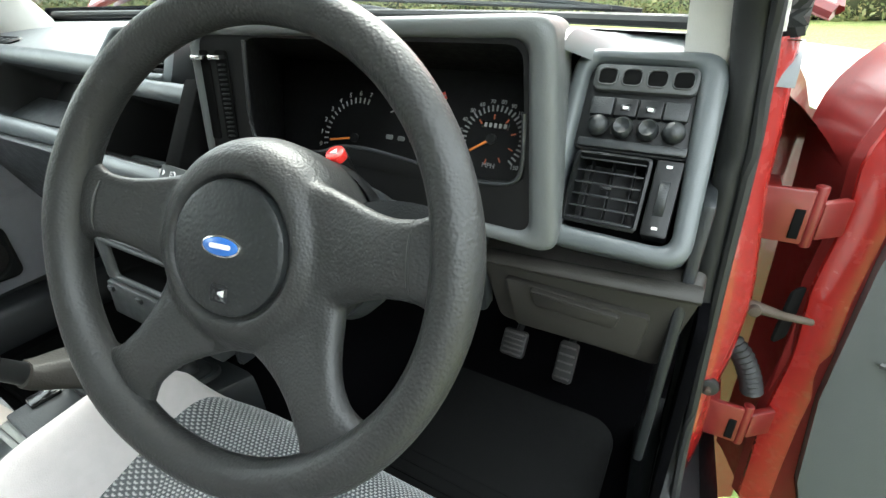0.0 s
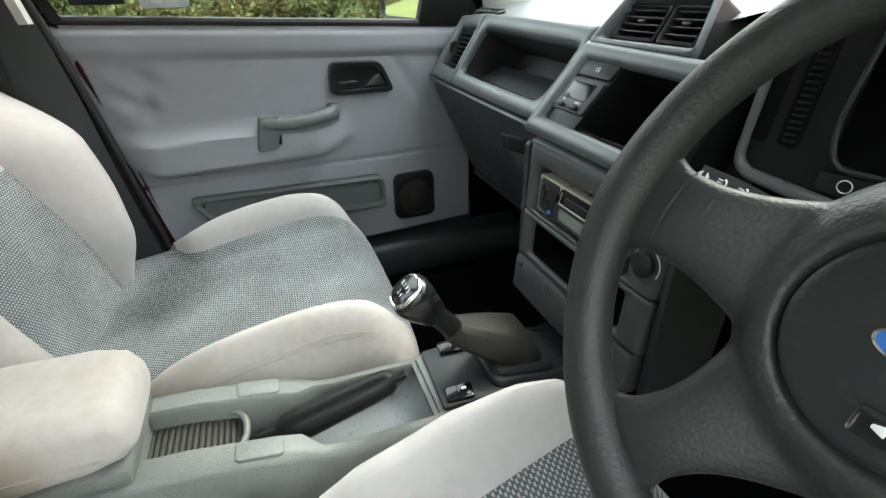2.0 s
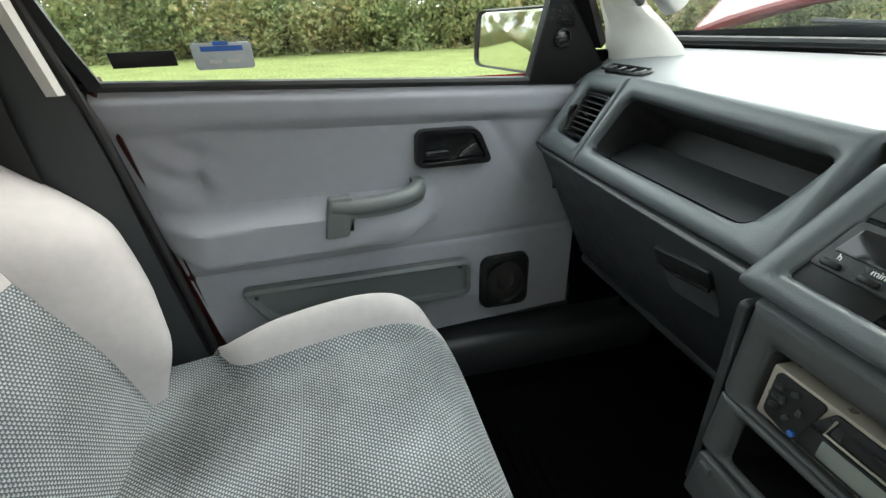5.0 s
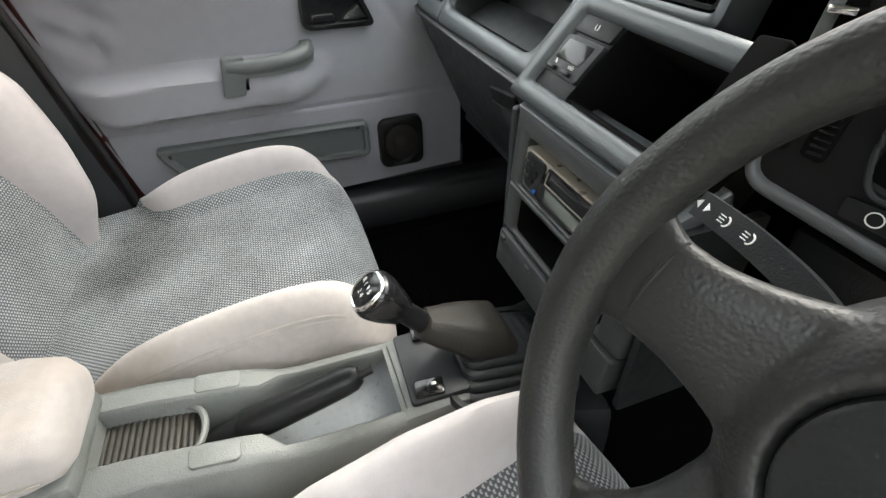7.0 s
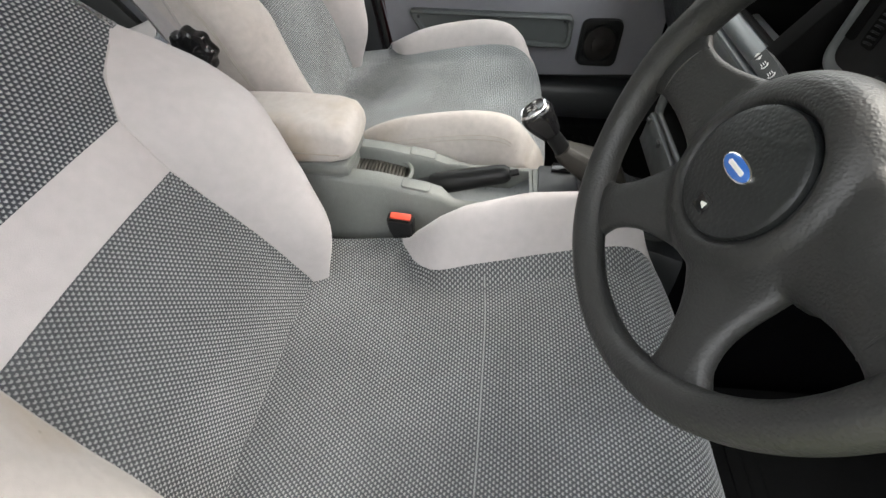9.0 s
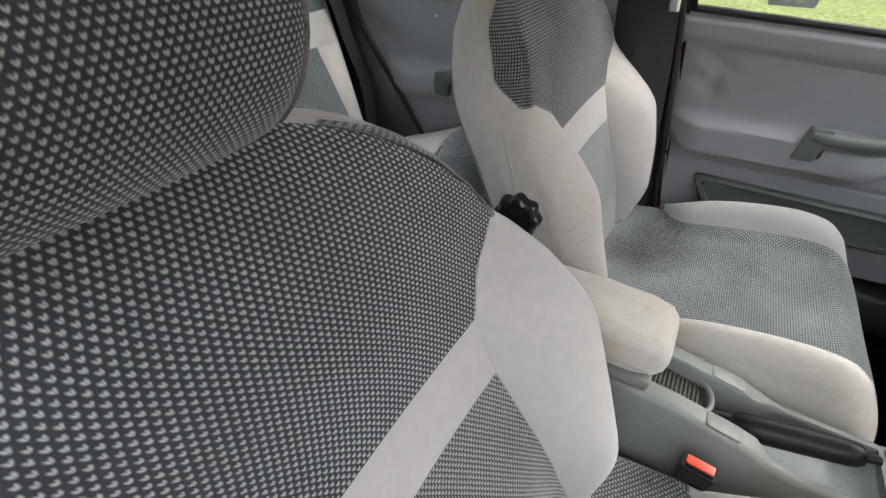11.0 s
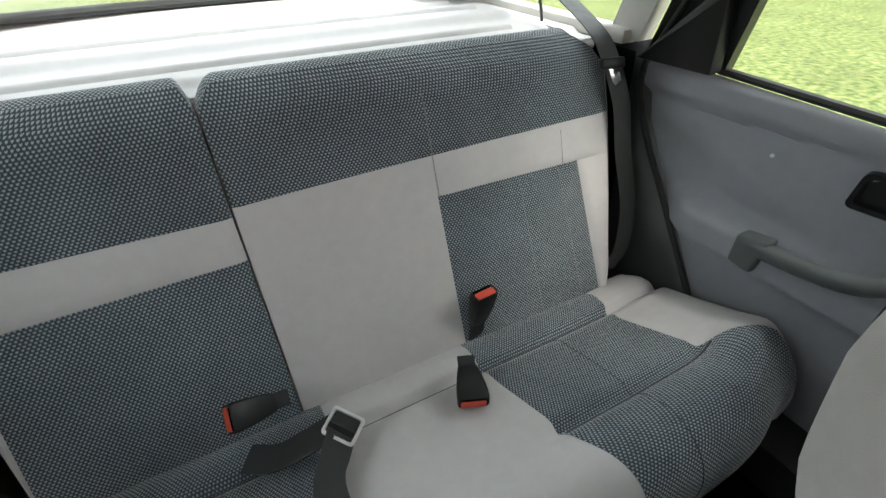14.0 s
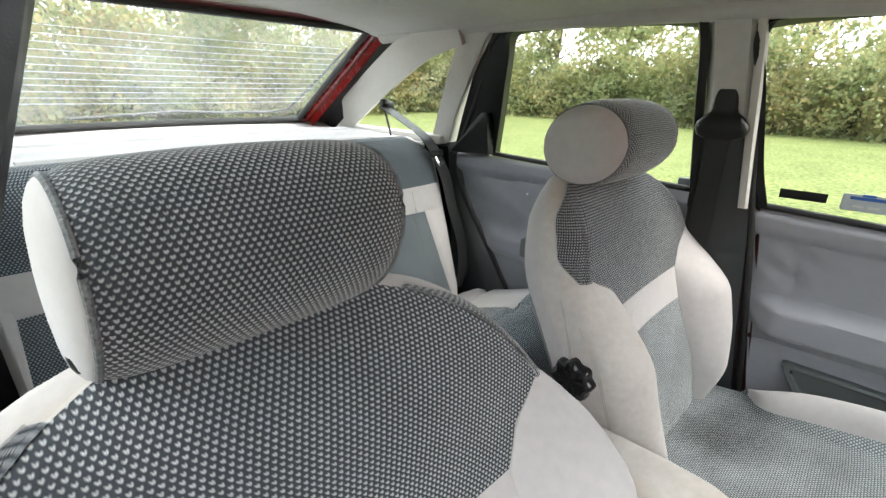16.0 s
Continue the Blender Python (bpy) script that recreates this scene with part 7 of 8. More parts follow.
for xx in (0.110, 0.136):
    part("sticker_text_bar", box(0.018, 0.006, 0.0006, 0.0002, seg=1), WHITE_INK, st2).matrix_local = GM @ pose(xx, -0.014, 0.0026)
part("door_foot", box(0.03, 0.80, 0.05, 0.008, (-0.775, -0.08, 0.385), rot=(0, 0, 4.5)), RUBBER, left_door)
part("outer_panel", patch(lambda y, k: (-0.83 - 0.03 * math.sin(math.pi * k), y, 0.20 + 0.70 * k), lin(-0.58, 0.42, 8), lin(0, 1, 6)), RED_PAINT, left_door)
# wing mirror outside
mir = thing("wing_mirror", "black wing mirror with silver glass outside the passenger window", "mirror")
MM_ = plane_frame((-0.950, 0.185, 0.957), (0.90, 0.44, 0), (0, -0.014, 1))
o_ = quad_round([(0.122, 0.066), (-0.098, 0.060), (-0.110, -0.060), (0.108, -0.070)], 0.026, 6)
sc = lambda f: [(p[0] * f, p[1] * f) for p in o_]
part("housing", stack([(sc(0.91), -0.05), (sc(0.91), 0.0), (sc(0.97), 0.004), (sc(1.0), -0.004), (sc(1.0), -0.02), (sc(0.85), -0.06), (sc(0.4), -0.085)], MM_, False, True), RUBBER, mir, "black mirror housing")
part("mirror_glass", plate(sc(0.915), 0.004, MM_ @ pose(0, 0, -0.001), 0.001), MIRROR, mir, "silvered mirror glass")
part("mirror_foot", box(0.13, 0.06, 0.05, 0.015, (-0.88, 0.27, 0.915)), RUBBER, mir)

# ---- rear passenger door ----
rear_door = thing("rear_door", "closed rear passenger door with blue-grey cloth trim", "car door")


def rpull(y, z):
    d = 0.018 * sstep(0.885, 0.915, z) * (1 - 0.8 * sstep(0.945, 0.965, z))
    ay = sstep(-1.36, -1.24, y) * (1 - sstep(-0.86, -0.76, y))
    az = sstep(0.615, 0.66, z) * (1 - sstep(0.70, 0.745, z))
    d += 0.052 * ay * az
    d += 0.010 * math.sin(38 * (z + 0.5 * y)) * bump1(z, 0.80, 0.07) * sstep(-1.44, -1.36, y) * (1 - sstep(-1.2, -1.05, y))
    d -= 0.006 * bump1(z, 0.882 + 0.02 * sstep(-1.3, -1.0, y), 0.008) * sstep(-1.38, -1.30, y)
    d += 0.0015 * noise.noise(Vector((y * 6, z * 8, 3)))
    return d


def r_edge(z):
    return ip(z, (0.36, 0.45, 0.51, 0.65, 0.76, 0.84, 0.90, 0.962), (-1.14, -1.19, -1.218, -1.308, -1.385, -1.440, -1.462, -1.462))


part("trim_panel", patch(lambda t, k: ((lambda y, z: (-0.668 + rpull(y, z), y, z))(r_edge(0.37 + 0.59 * k) * (1 - t) - 0.692 * t, 0.37 + 0.592 * k + 0.0 * t - 0.018 * t * k)), lin(0, 1, 80), lin(0, 1, 70)), DOOR_CLOTH_LOW, rear_door, "blue-grey cloth door trim")
RM2 = plane_frame((-0.668, 0, 0), (0, 1, 0), (0, 0, 1))
g2 = part("grip_base", plate(quad_round([(-1.082, 0.735), (-1.139, 0.725), (-1.139, 0.665), (-1.092, 0.660)], 0.008), 0.03, RM2 @ pose(0, 0, 0.068), 0.006), GRIP_PLASTIC, rear_door, "grey plastic pull handle")
gs2 = curve_points([(-1.12, 0.709, 0.054), (-1.05, 0.718, 0.062), (-0.97, 0.731, 0.062), (-0.925, 0.748, 0.048), (-0.915, 0.754, 0.0)], 6)
part("pull_bar", moved(tube(gs2, 0.017, 12, True, 0.8), RM2), GRIP_PLASTIC, g2)
part("handle_bezel", stack([(quad_round([(-0.885, 0.902), (-1.030, 0.888), (-1.036, 0.822), (-0.875, 0.832)], 0.014), 0.004), (quad_round([(-0.887, 0.900), (-1.028, 0.886), (-1.034, 0.824), (-0.877, 0.834)], 0.013), 0.015), (quad_round([(-0.893, 0.893), (-1.021, 0.878), (-1.026, 0.833), (-0.885, 0.842)], 0.010), 0.015), (quad_round([(-0.895, 0.891), (-1.019, 0.876), (-1.024, 0.835), (-0.887, 0.844)], 0.010), 0.0)], RM2, False, True), BLACK_GLOSS, rear_door, "black recessed door handle")
part("trim_pin", rod(0.0035, 0.003, n=10), WHITE_INK, rear_door).matrix_local = RM2 @ pose(-1.166, 0.855, 0.006)
part("corner_fillet", plate(quad_round([(-1.305, 1.10), (-1.330, 1.10), (-1.47, 0.962), (-1.300, 0.966)], 0.006), 0.03, plane_frame((-0.664, 0, 0), (0, 1, 0), (0.05, 0, 1)), 0.004), BLACK, rear_door, "black window corner panel")
part("belt_seal", tube([(-0.664, y, 0.966 - 0.028 * (y + 1.3)) for y in lin(-1.31, -0.69, 10)], 0.008, 8), RUBBER, rear_door)
frp = curve_points([(-0.676, -1.315, 0.965), (-0.640, -1.275, 1.09), (-0.590, -1.225, 1.235), (-0.565, -1.195, 1.315), (-0.553, -1.12, 1.332), (-0.550, -0.92, 1.332), (-0.553, -0.74, 1.324), (-0.560, -0.703, 1.295), (-0.620, -0.697, 1.12), (-0.680, -0.692, 0.945)], 7)
part("window_frame", strip(frp, 0.034, (0.9, 0.25, 0.3), 0.018), BLACK, rear_door, "black window frame")
rgx = part("door_glass", facing(loft([[(-0.690, -1.33, 0.94), (-0.695, -0.69, 0.92)], [(-0.650, -1.275, 1.10), (-0.645, -0.694, 1.08)], [(-0.572, -1.205, 1.315), (-0.568, -0.70, 1.315)]], False), (0, -1.0, 0.9)), GLASS, rear_door)
rgx.visible_shadow = False
rear_right = copy_thing(rear_door, Matrix())
rear_right["label"] = "closed rear driver-side door with blue-grey cloth trim"
for o in rear_right.children_recursive:
    o.data = o.data.copy()
    if o.parent == rear_right:
        o.data.transform(o.matrix_local)
        o.matrix_local = Matrix()
        o.data.transform(MIRROR_CAR)
        o.data.flip_normals()
    else:
        o.data.transform(MIRROR_CAR @ o.matrix_local)
        o.matrix_local = Matrix()
        o.data.flip_normals()

# ---- driver's door, wide open, and its hinge post ----
DOOR_SET = Matrix.Translation((0.708, 0, 0.468)) @ pose(0, 0, 0, 0, -1.7, 0) @ Matrix.Translation((-0.72, 0, -0.45))
post = thing("hinge_post", "red painted hinge pillar with black rubber seal and door hinges", "door pillar", kind="structure")
PZ = (0.20, 0.30, 0.39, 0.49, 0.54, 0.64, 0.72, 0.78, 0.85, 0.93)
PL = (0.722, 0.724, 0.727, 0.729, 0.727, 0.720, 0.718, 0.712, 0.707, 0.703)
PR = (0.732, 0.737, 0.742, 0.740, 0.747, 0.749, 0.738, 0.730, 0.727, 0.720)
part("post_flange", loft([[(ip(z, PZ, PL) - 0.035, 0.385, z), (ip(z, PZ, PL), 0.400, z), (ip(z, PZ, PR) - 0.004, 0.416, z), (ip(z, PZ, PR), 0.424, z), (ip(z, PZ, PR) + 0.001, 0.455, z)] for z in lin(0.04, 0.93, 30)], False), RED_PAINT, post, "red painted pillar flange")
part("post_recess", loft([[(ip(z, PZ, PR) + 0.001, 0.455, z), (ip(z, PZ, PR) + 0.004, 0.50, z - 0.02 * sstep(0.7, 0.93, z)), (0.752, 0.56, z - 0.06 * sstep(0.7, 0.93, z)), (0.771, 0.61, z - 0.10 * sstep(0.7, 0.93, z)), (0.86, 0.66, z - 0.12 * sstep(0.7, 0.93, z))] for z in lin(0.02, 0.93, 28)], False), RED_DARK, post, "red hinge recess, darkened for shade")
part("pillar_seal", tube(curve_points([(0.648, -0.05, 1.28), (0.654, 0.12, 1.17), (0.668, 0.28, 1.05), (0.676, 0.355, 0.96), (0.687, 0.368, 0.85), (0.693, 0.370, 0.70), (0.698, 0.370, 0.57), (0.704, 0.365, 0.45), (0.708, 0.33, 0.36), (0.70, 0.10, 0.35)], 7), 0.019, 12, True, 0.8), RUBBER, post, "black rubber door seal")
part("seal_lip", tube(curve_points([(0.662, -0.05, 1.27), (0.668, 0.12, 1.16), (0.682, 0.27, 1.045), (0.690, 0.338, 0.96), (0.701, 0.350, 0.85), (0.706, 0.352, 0.70), (0.711, 0.352, 0.57), (0.716, 0.348, 0.45), (0.72, 0.32, 0.37)], 7), 0.006, 8), RUBBER, post)
part("frame_foot", tube(curve_points([(0.700, 0.14, 1.19), (0.704, 0.30, 1.06), (0.709, 0.405, 0.98), (0.712, 0.418, 0.93)], 6), 0.011, 8), BLACK, post, "black window frame foot")
part("gutter_strip", tube(curve_points([(0.684, 0.13, 1.18), (0.691, 0.28, 1.06), (0.698, 0.385, 0.98), (0.702, 0.398, 0.935)], 6), 0.0032, 6), TRIM_LIGHT, post)
part("kick_panel", plate(quad_round([(0.14, 0.16), (-0.05, 0.16), (-0.09, -0.18), (0.14, -0.18)], 0.02), 0.012, plane_frame((0.690, 0.44, 0.50), (0, -1, 0), (0, 0.15, 1)), 0.004), CARPET, post)
for hx, hz_ in ((0.752, 0.741), (0.759, 0.414)):
    h_ = part("hinge", join(box(0.054, 0.009, 0.066, 0.003, (hx, 0.448, hz_)), box(0.026, 0.06, 0.058, 0.003, (hx - 0.016, 0.475, hz_)), box(0.040, 0.012, 0.046, 0.003, (hx + 0.052, 0.474, hz_ - 0.008), rot=(0, 0, 40))), RED_DARK, post, "red painted hinge")
    part("hinge_pin", rod(0.007, 0.074, (hx + 0.031, 0.452, hz_), n=16, r=0.002), RED_DARK, h_)
    part("hinge_slot", box(0.010, 0.004, 0.036, 0.001, (hx + 0.017, 0.4436, hz_ - 0.008)), VOID, h_)
part("check_strap", join(moved(tube([(0.718, 0.447, 0.609), (0.737, 0.447, 0.614), (0.757, 0.448, 0.613), (0.79, 0.452, 0.606), (0.822, 0.462, 0.600)], [0.007, 0.006, 0.009, 0.006, 0.005], 10, True, 0.9), Matrix()), rod(0.007, 0.012, (0.721, 0.442, 0.609), (90, 0, 0), 16, 0.002), rod(0.007, 0.012, (0.757, 0.438, 0.613), (90, 0, 0), 14, 0.002)), STEEL, post, "rusty check strap")
part("wiring_gaiter", tube([(0.748 + 0.040 * t + 0.006 * math.sin(3 * t), 0.462, 0.548 - 0.082 * t) for t in lin(0, 1, 22)], [0.008 + 0.003 * sstep(0, 0.3, t) + (0.0040 if i % 2 else 0.0) for i, t in enumerate(lin(0, 1, 22))], 14), RUBBER, post, "black ribbed wiring gaiter")
ds_ = part("door_switch", rod(0.013, 0.012, (0.729, 0.402, 0.505), (90, 0, 0), 18, 0.003), RUBBER, post)
part("switch_pin", rod(0.004, 0.014, (0.729, 0.396, 0.505), (90, 0, 0), 12, 0.001), STEEL, ds_)

post.matrix_world = DOOR_SET

open_door = thing("driver_door", "driver door standing wide open, red edge and grey trim", "car door")
OD = plane_frame((0.829, 0.518, 0.0), (0.90, -0.43, 0.0), (0, 0, 1))     # x out along the open door, y up, z towards the rear
ring = [(0.012, 0.30), (-0.005, 0.45), (-0.006, 0.70), (0.002, 0.83), (0.03, 0.90), (0.09, 0.93), (0.98, 0.935), (1.0, 0.90), (1.0, 0.26), (0.97, 0.22), (0.06, 0.22), (0.03, 0.25)]
part("door_shell", moved(loft([[(x, y, 0.020) for x, y in ring], [(x - 0.004 if x < 0.5 else x, y, 0.010) for x, y in ring], [(x, y, -0.125) for x, y in ring]], True, False, True), OD), RED_PAINT, open_door, "red painted door shell")
inner = [(x + (0.05 if x < 0.5 else -0.03), y + (-0.012 if y > 0.6 else 0.03)) for x, y in ring]
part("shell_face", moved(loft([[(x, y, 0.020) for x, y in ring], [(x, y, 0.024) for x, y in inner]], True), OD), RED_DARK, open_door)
# darker grey than the other doors' cloth: this trim's shade is in its colour
part("trim_panel", moved(loft([[(x, y, 0.022) for x, y in inner], [(x + (0.008 if x < 0.5 else -0.008), y + (-0.004 if y > 0.6 else 0.006), 0.038) for x, y in inner], [(0.5 + (x - 0.5) * 0.8, 0.58 + (y - 0.58) * 0.7, 0.042) for x, y in inner]], True, False, True), OD), GRIP_PLASTIC, open_door, "grey door trim, darkened for shade")
part("trim_line", moved(tube([(0.09, 0.575, 0.042), (0.4, 0.58, 0.044), (0.9, 0.58, 0.044)], 0.004, 6), OD), GREY_PLASTIC, open_door)
part("window_frame", moved(strip([(0.05, 0.93, 0.0), (0.06, 1.0, 0.0), (0.22, 1.18, 0.0), (0.40, 1.32, 0.0), (0.92, 1.34, 0.0), (0.98, 0.93, 0.0)], 0.035, (0, 0, 1), 0.02), OD), BLACK, open_door)
DZ = (0.22, 0.41, 0.52, 0.63, 0.73, 0.80, 0.845, 0.88, 0.91, 0.93)
DF = (0.826, 0.818, 0.824, 0.815, 0.822, 0.816, 0.828, 0.842, 0.862, 0.900)
DO = (0.792, 0.790, 0.788, 0.784, 0.778, 0.774, 0.778, 0.792, 0.818, 0.860)
part("leading_edge", loft([[(ip(z, DZ, DF), 0.497, z), (ip(z, DZ, DF) - 0.008, 0.508, z), (ip(z, DZ, DF) - 0.004, 0.53, z), (ip(z, DZ, DO) + 0.010, 0.585, z), (ip(z, DZ, DO), 0.600, z)] for z in lin(0.22, 0.93, 36)], False), RED_DARK, open_door, "red leading edge of the door, darkened for shade")
part("edge_hole", plate(rrect(0.030, 0.085, 0.008), 0.004, plane_frame((0.805, 0.492, 0.585), (0.6, 0.8, 0), (0.05, 0, 1)), 0.001), VOID, open_door)
part("flange", loft([[(ip(z, DZ, DF) - 0.001, 0.500, z), (ip(z, DZ, DF) + 0.002, 0.493, z), (ip(z, DZ, DF) + 0.036, 0.478, z), (ip(z, DZ, DF) + 0.044, 0.480, z)] for z in lin(0.22, 0.93, 30)], False), RED_PAINT, open_door, "red painted door flange")

open_door.matrix_world = DOOR_SET

# ---- rear bench ----
BX = 0.018           # middle of the rear bench


def rb_y(z, x=0.0):
    """Front face of the rear back rest."""
    y = -1.433 - 0.33 * (z - 0.776)
    y -= 0.014 * math.cos((x - BX) / 0.6 * 1.4)
    return y


RT = 1.005


def rtop(z):
    """Roll the crest backwards."""
    return 0.045 * max(0.0, (z - 0.93) / 0.075) ** 2.2


def rear_edge(z):
    return ip(z, (0.46, 0.52, 0.70, 0.857, 0.94, 0.98, RT), (-0.535, -0.548, -0.556, -0.560, -0.556, -0.540, -0.500))


def bench_patch(x0f, x1f, z0f, z1f, nx=30, nz=14, side=0, sink=0.006, puff=0.006):
    """A cushion face between two edges; the rims sink into seams."""
    def fn(t, k):
        xa = 0.5 * (x0f(0.7) + x1f(0.7))
        z = z0f(t) * (1 - k) + z1f(t) * k
        x = x0f(z) * (1 - t) + x1f(z) * t
        e = min(t, 1 - t, k * 0.8 + 0.04, (1 - k) * 0.8 + 0.04)
        d = puff * sstep(0, 0.22, e) - sink * (1 - sstep(0, 0.05, e)) * 0.4
        crest = rtop(z)
        return (x, rb_y(z, x) + d - crest - 0.10 * side * 0, z)
    return patch(fn, lin(0, 1, nx), lin(0, 1, nz), lambda t, k: (x0f(0.7) * (1 - t) + x1f(0.7) * t, z0f(t) * (1 - k) + z1f(t) * k))


def const(v):
    return lambda *_: v


def line(a, b):
    return lambda t: a + (b - a) * t


def topz(t):
    """The crest falls away beside the split."""
    return RT - 0.030 * max(0.0, 1 - t / 0.055) ** 2


def back_rest(mirror, label, x_in, split_label):
    """One part of the split back rest; x_in is its inner edge on the left-hand drawing."""
    s = thing("split_rear_seat", label, "rear seat", "rear seat backs")
    bits = []
    xi = x_in
    lo_e, hi_e = lambda z: xi(z), lambda z: rear_edge(z)
    band_t = (lambda t: 0.842 + 0.018 * t) if not mirror else (lambda t: 0.828 + 0.010 * t)
    bits.append(("upper_panel", bench_patch(lo_e, hi_e, band_t, topz, 60, 22), WEAVE_REAR, "dark woven cloth upper panel"))
    if not mirror:
        bits.append(("centre_panel", bench_patch(lo_e, lambda z: -0.148 + 0.03 * (z - 0.5), const(0.455), lambda t: 0.842 + 0.008 * t, 26, 26), VELOUR_REAR, "plain grey velour centre panel"))
        pl, pr = (lambda z: -0.148 + 0.03 * (z - 0.5)), (lambda z: -0.512 + 0.148 * (z - 0.505))
    else:
        pl, pr = xi, (lambda z: -0.548 + 0.05 * (z - 0.505))
    bits.append(("band", bench_patch(pl, hi_e, const(0.777 if not mirror else 0.760), lambda t: (0.850 if not mirror else 0.828) + 0.010 * t, 26, 8), VELOUR_REAR, "grey velour band"))
    bits.append(("lower_panel", bench_patch(pl, pr, const(0.455), const(0.777 if not mirror else 0.760), 30, 26), WEAVE_REAR, "dark woven cloth lower panel"))
    bits.append(("edge_panel", bench_patch(pr, hi_e, const(0.455), const(0.777), 8, 20), VELOUR_REAR, "grey velour edge"))

    def outer(k, z):
        e = rear_edge(z)
        return (e - 0.012 * math.sin(math.pi * k * 0.5), rb_y(z, e) - rtop(z) - 0.09 * k, z)
    bits.append(("outer_side", patch(outer, lin(0, 1, 5), lin(0.455, RT, 24)), VELOUR_REAR, ""))

    def crest(t, k):
        x = xi(RT) * (1 - t) + rear_edge(RT) * t
        return (x, rb_y(topz(t), x) - rtop(topz(t)) - 0.07 * k, topz(t) + 0.014 * math.sin(math.pi * k) - 0.02 * k)
    bits.append(("crest", patch(crest, lin(0, 1, 60), lin(0, 1, 6), lambda t, k: (xi(RT) * (1 - t) + rear_edge(RT) * t, RT + 0.07 * k)), WEAVE_REAR, ""))

    def inner_side(k, z):
        e = xi(z)
        return (e + 0.006 * k, rb_y(z, e) - rtop(z) - 0.09 * k, z)
    bits.append(("inner_side", patch(inner_side, lin(0, 1, 4), lin(0.455, topz(0), 24)), VELOUR_REAR, ""))
    for xs_, z0, z1 in ((lambda z: -0.139 + 0.01 * (z - 0.8), 0.78, 0.96), (lambda z: -0.335 + 0.10 * (z - 0.6), 0.47, 0.775), (lambda z: -0.455 + 0.148 * (z - 0.505), 0.47, 0.775), (lambda z: -0.429, 0.78, 0.845)):
        if mirror:
            continue
        bits.append(("seam", tube([(xs_(z), rb_y(z, xs_(z)) + 0.0056 - rtop(z), z) for z in lin(z0, z1, 16)], 0.0010, 5), SEAM_LIGHT, ""))
    bits.append(("back_board", patch(lambda t, k: (xi(0.7) * (1 - t) - 0.56 * t, -1.435 - 0.33 * (k - 0.776) - 0.09 - 0.045, k), lin(0, 1, 4), lin(0.42, 0.98, 6)), CARPET, ""))
    for name, bm, mat, lab in bits:
        if mirror:
            bmesh.ops.transform(bm, matrix=Matrix.Translation((2 * BX, 0, 0)) @ Matrix.Diagonal((-1, 1, 1, 1)), verts=bm.verts)
            bmesh.ops.reverse_faces(bm, faces=bm.faces)
        part(name, bm, mat, s, lab)
    return s


back_rest(False, "larger rear seat back in grey velour and dark woven cloth", lambda z: 0.198 + 0.028 * (z - 0.5), "")
back_rest(True, "smaller rear seat back in dark woven cloth with grey band", lambda z: 2 * BX - 0.2015 - 0.028 * (z - 0.5), "")

# cushion
bench = thing("rear_cushion", "wide rear seat cushion in grey velour and dark woven cloth", "rear seat")
cl = curve_points([(-1.36, 0.462), (-1.30, 0.482), (-1.20, 0.505), (-1.06, 0.548), (-0.98, 0.560), (-0.93, 0.540), (-0.905, 0.49), (-0.905, 0.42), (-0.915, 0.34)], 14)
cpl = [0.0]
for a_, b_ in zip(cl, cl[1:]):
    cpl.append(cpl[-1] + (b_ - a_).length)
kk = list(range(len(cl)))
k_strip = min(kk, key=lambda k: abs(cl[k].x + 1.262))
k_roll = min(kk, key=lambda k: abs(cl[k].x + 1.055))


def cpt(x, k):
    p = cl[int(k)]
    dx = abs(x - BX)
    y, z = p.x, p.y
    y -= 0.036 * sstep(0.46, 0.62, dx) * sstep(-1.25, -0.95, p.x)         # rounded front corners
    z += 0.018 * sstep(0.50, 0.58, dx) * sstep(-1.34, -1.2, p.x) * (1 - sstep(-1.0, -0.93, p.x))
    z -= 0.012 * bump1(dx, 0.33, 0.13) * bump1(p.x, -1.15, 0.10)              # sitting hollow
    z -= 0.020 * bump1(p.x, -1.062, 0.013) * sstep(0.12, 0.17, dx) * (1 - sstep(0.50, 0.56, dx)) + 0.020 * bump1(p.x, -1.262, 0.011)
    z += 0.010 * bump1(p.x, -1.16, 0.06) * bump1(dx, 0.335, 0.14) + 0.012 * bump1(p.x, -0.99, 0.05) + 0.010 * bump1(p.x, -1.315, 0.03)
    z -= 0.05 * sstep(0.62, 0.67, dx) ** 2
    return (x, y, z)


def cin(k):       # inner edge of the woven field
    return 0.150 + 0.02 * sstep(-1.28, -1.0, cl[int(k)].x) + 0.16 * sstep(-1.05, -0.92, cl[int(k)].x) * 0.25


def cout(k):
    return ip(cl[int(k)].x, (-1.36, -1.28, -1.23, -1.074, -1.03, -0.973, -0.93), (0.490, 0.490, 0.478, 0.508, 0.572, 0.630, 0.640))


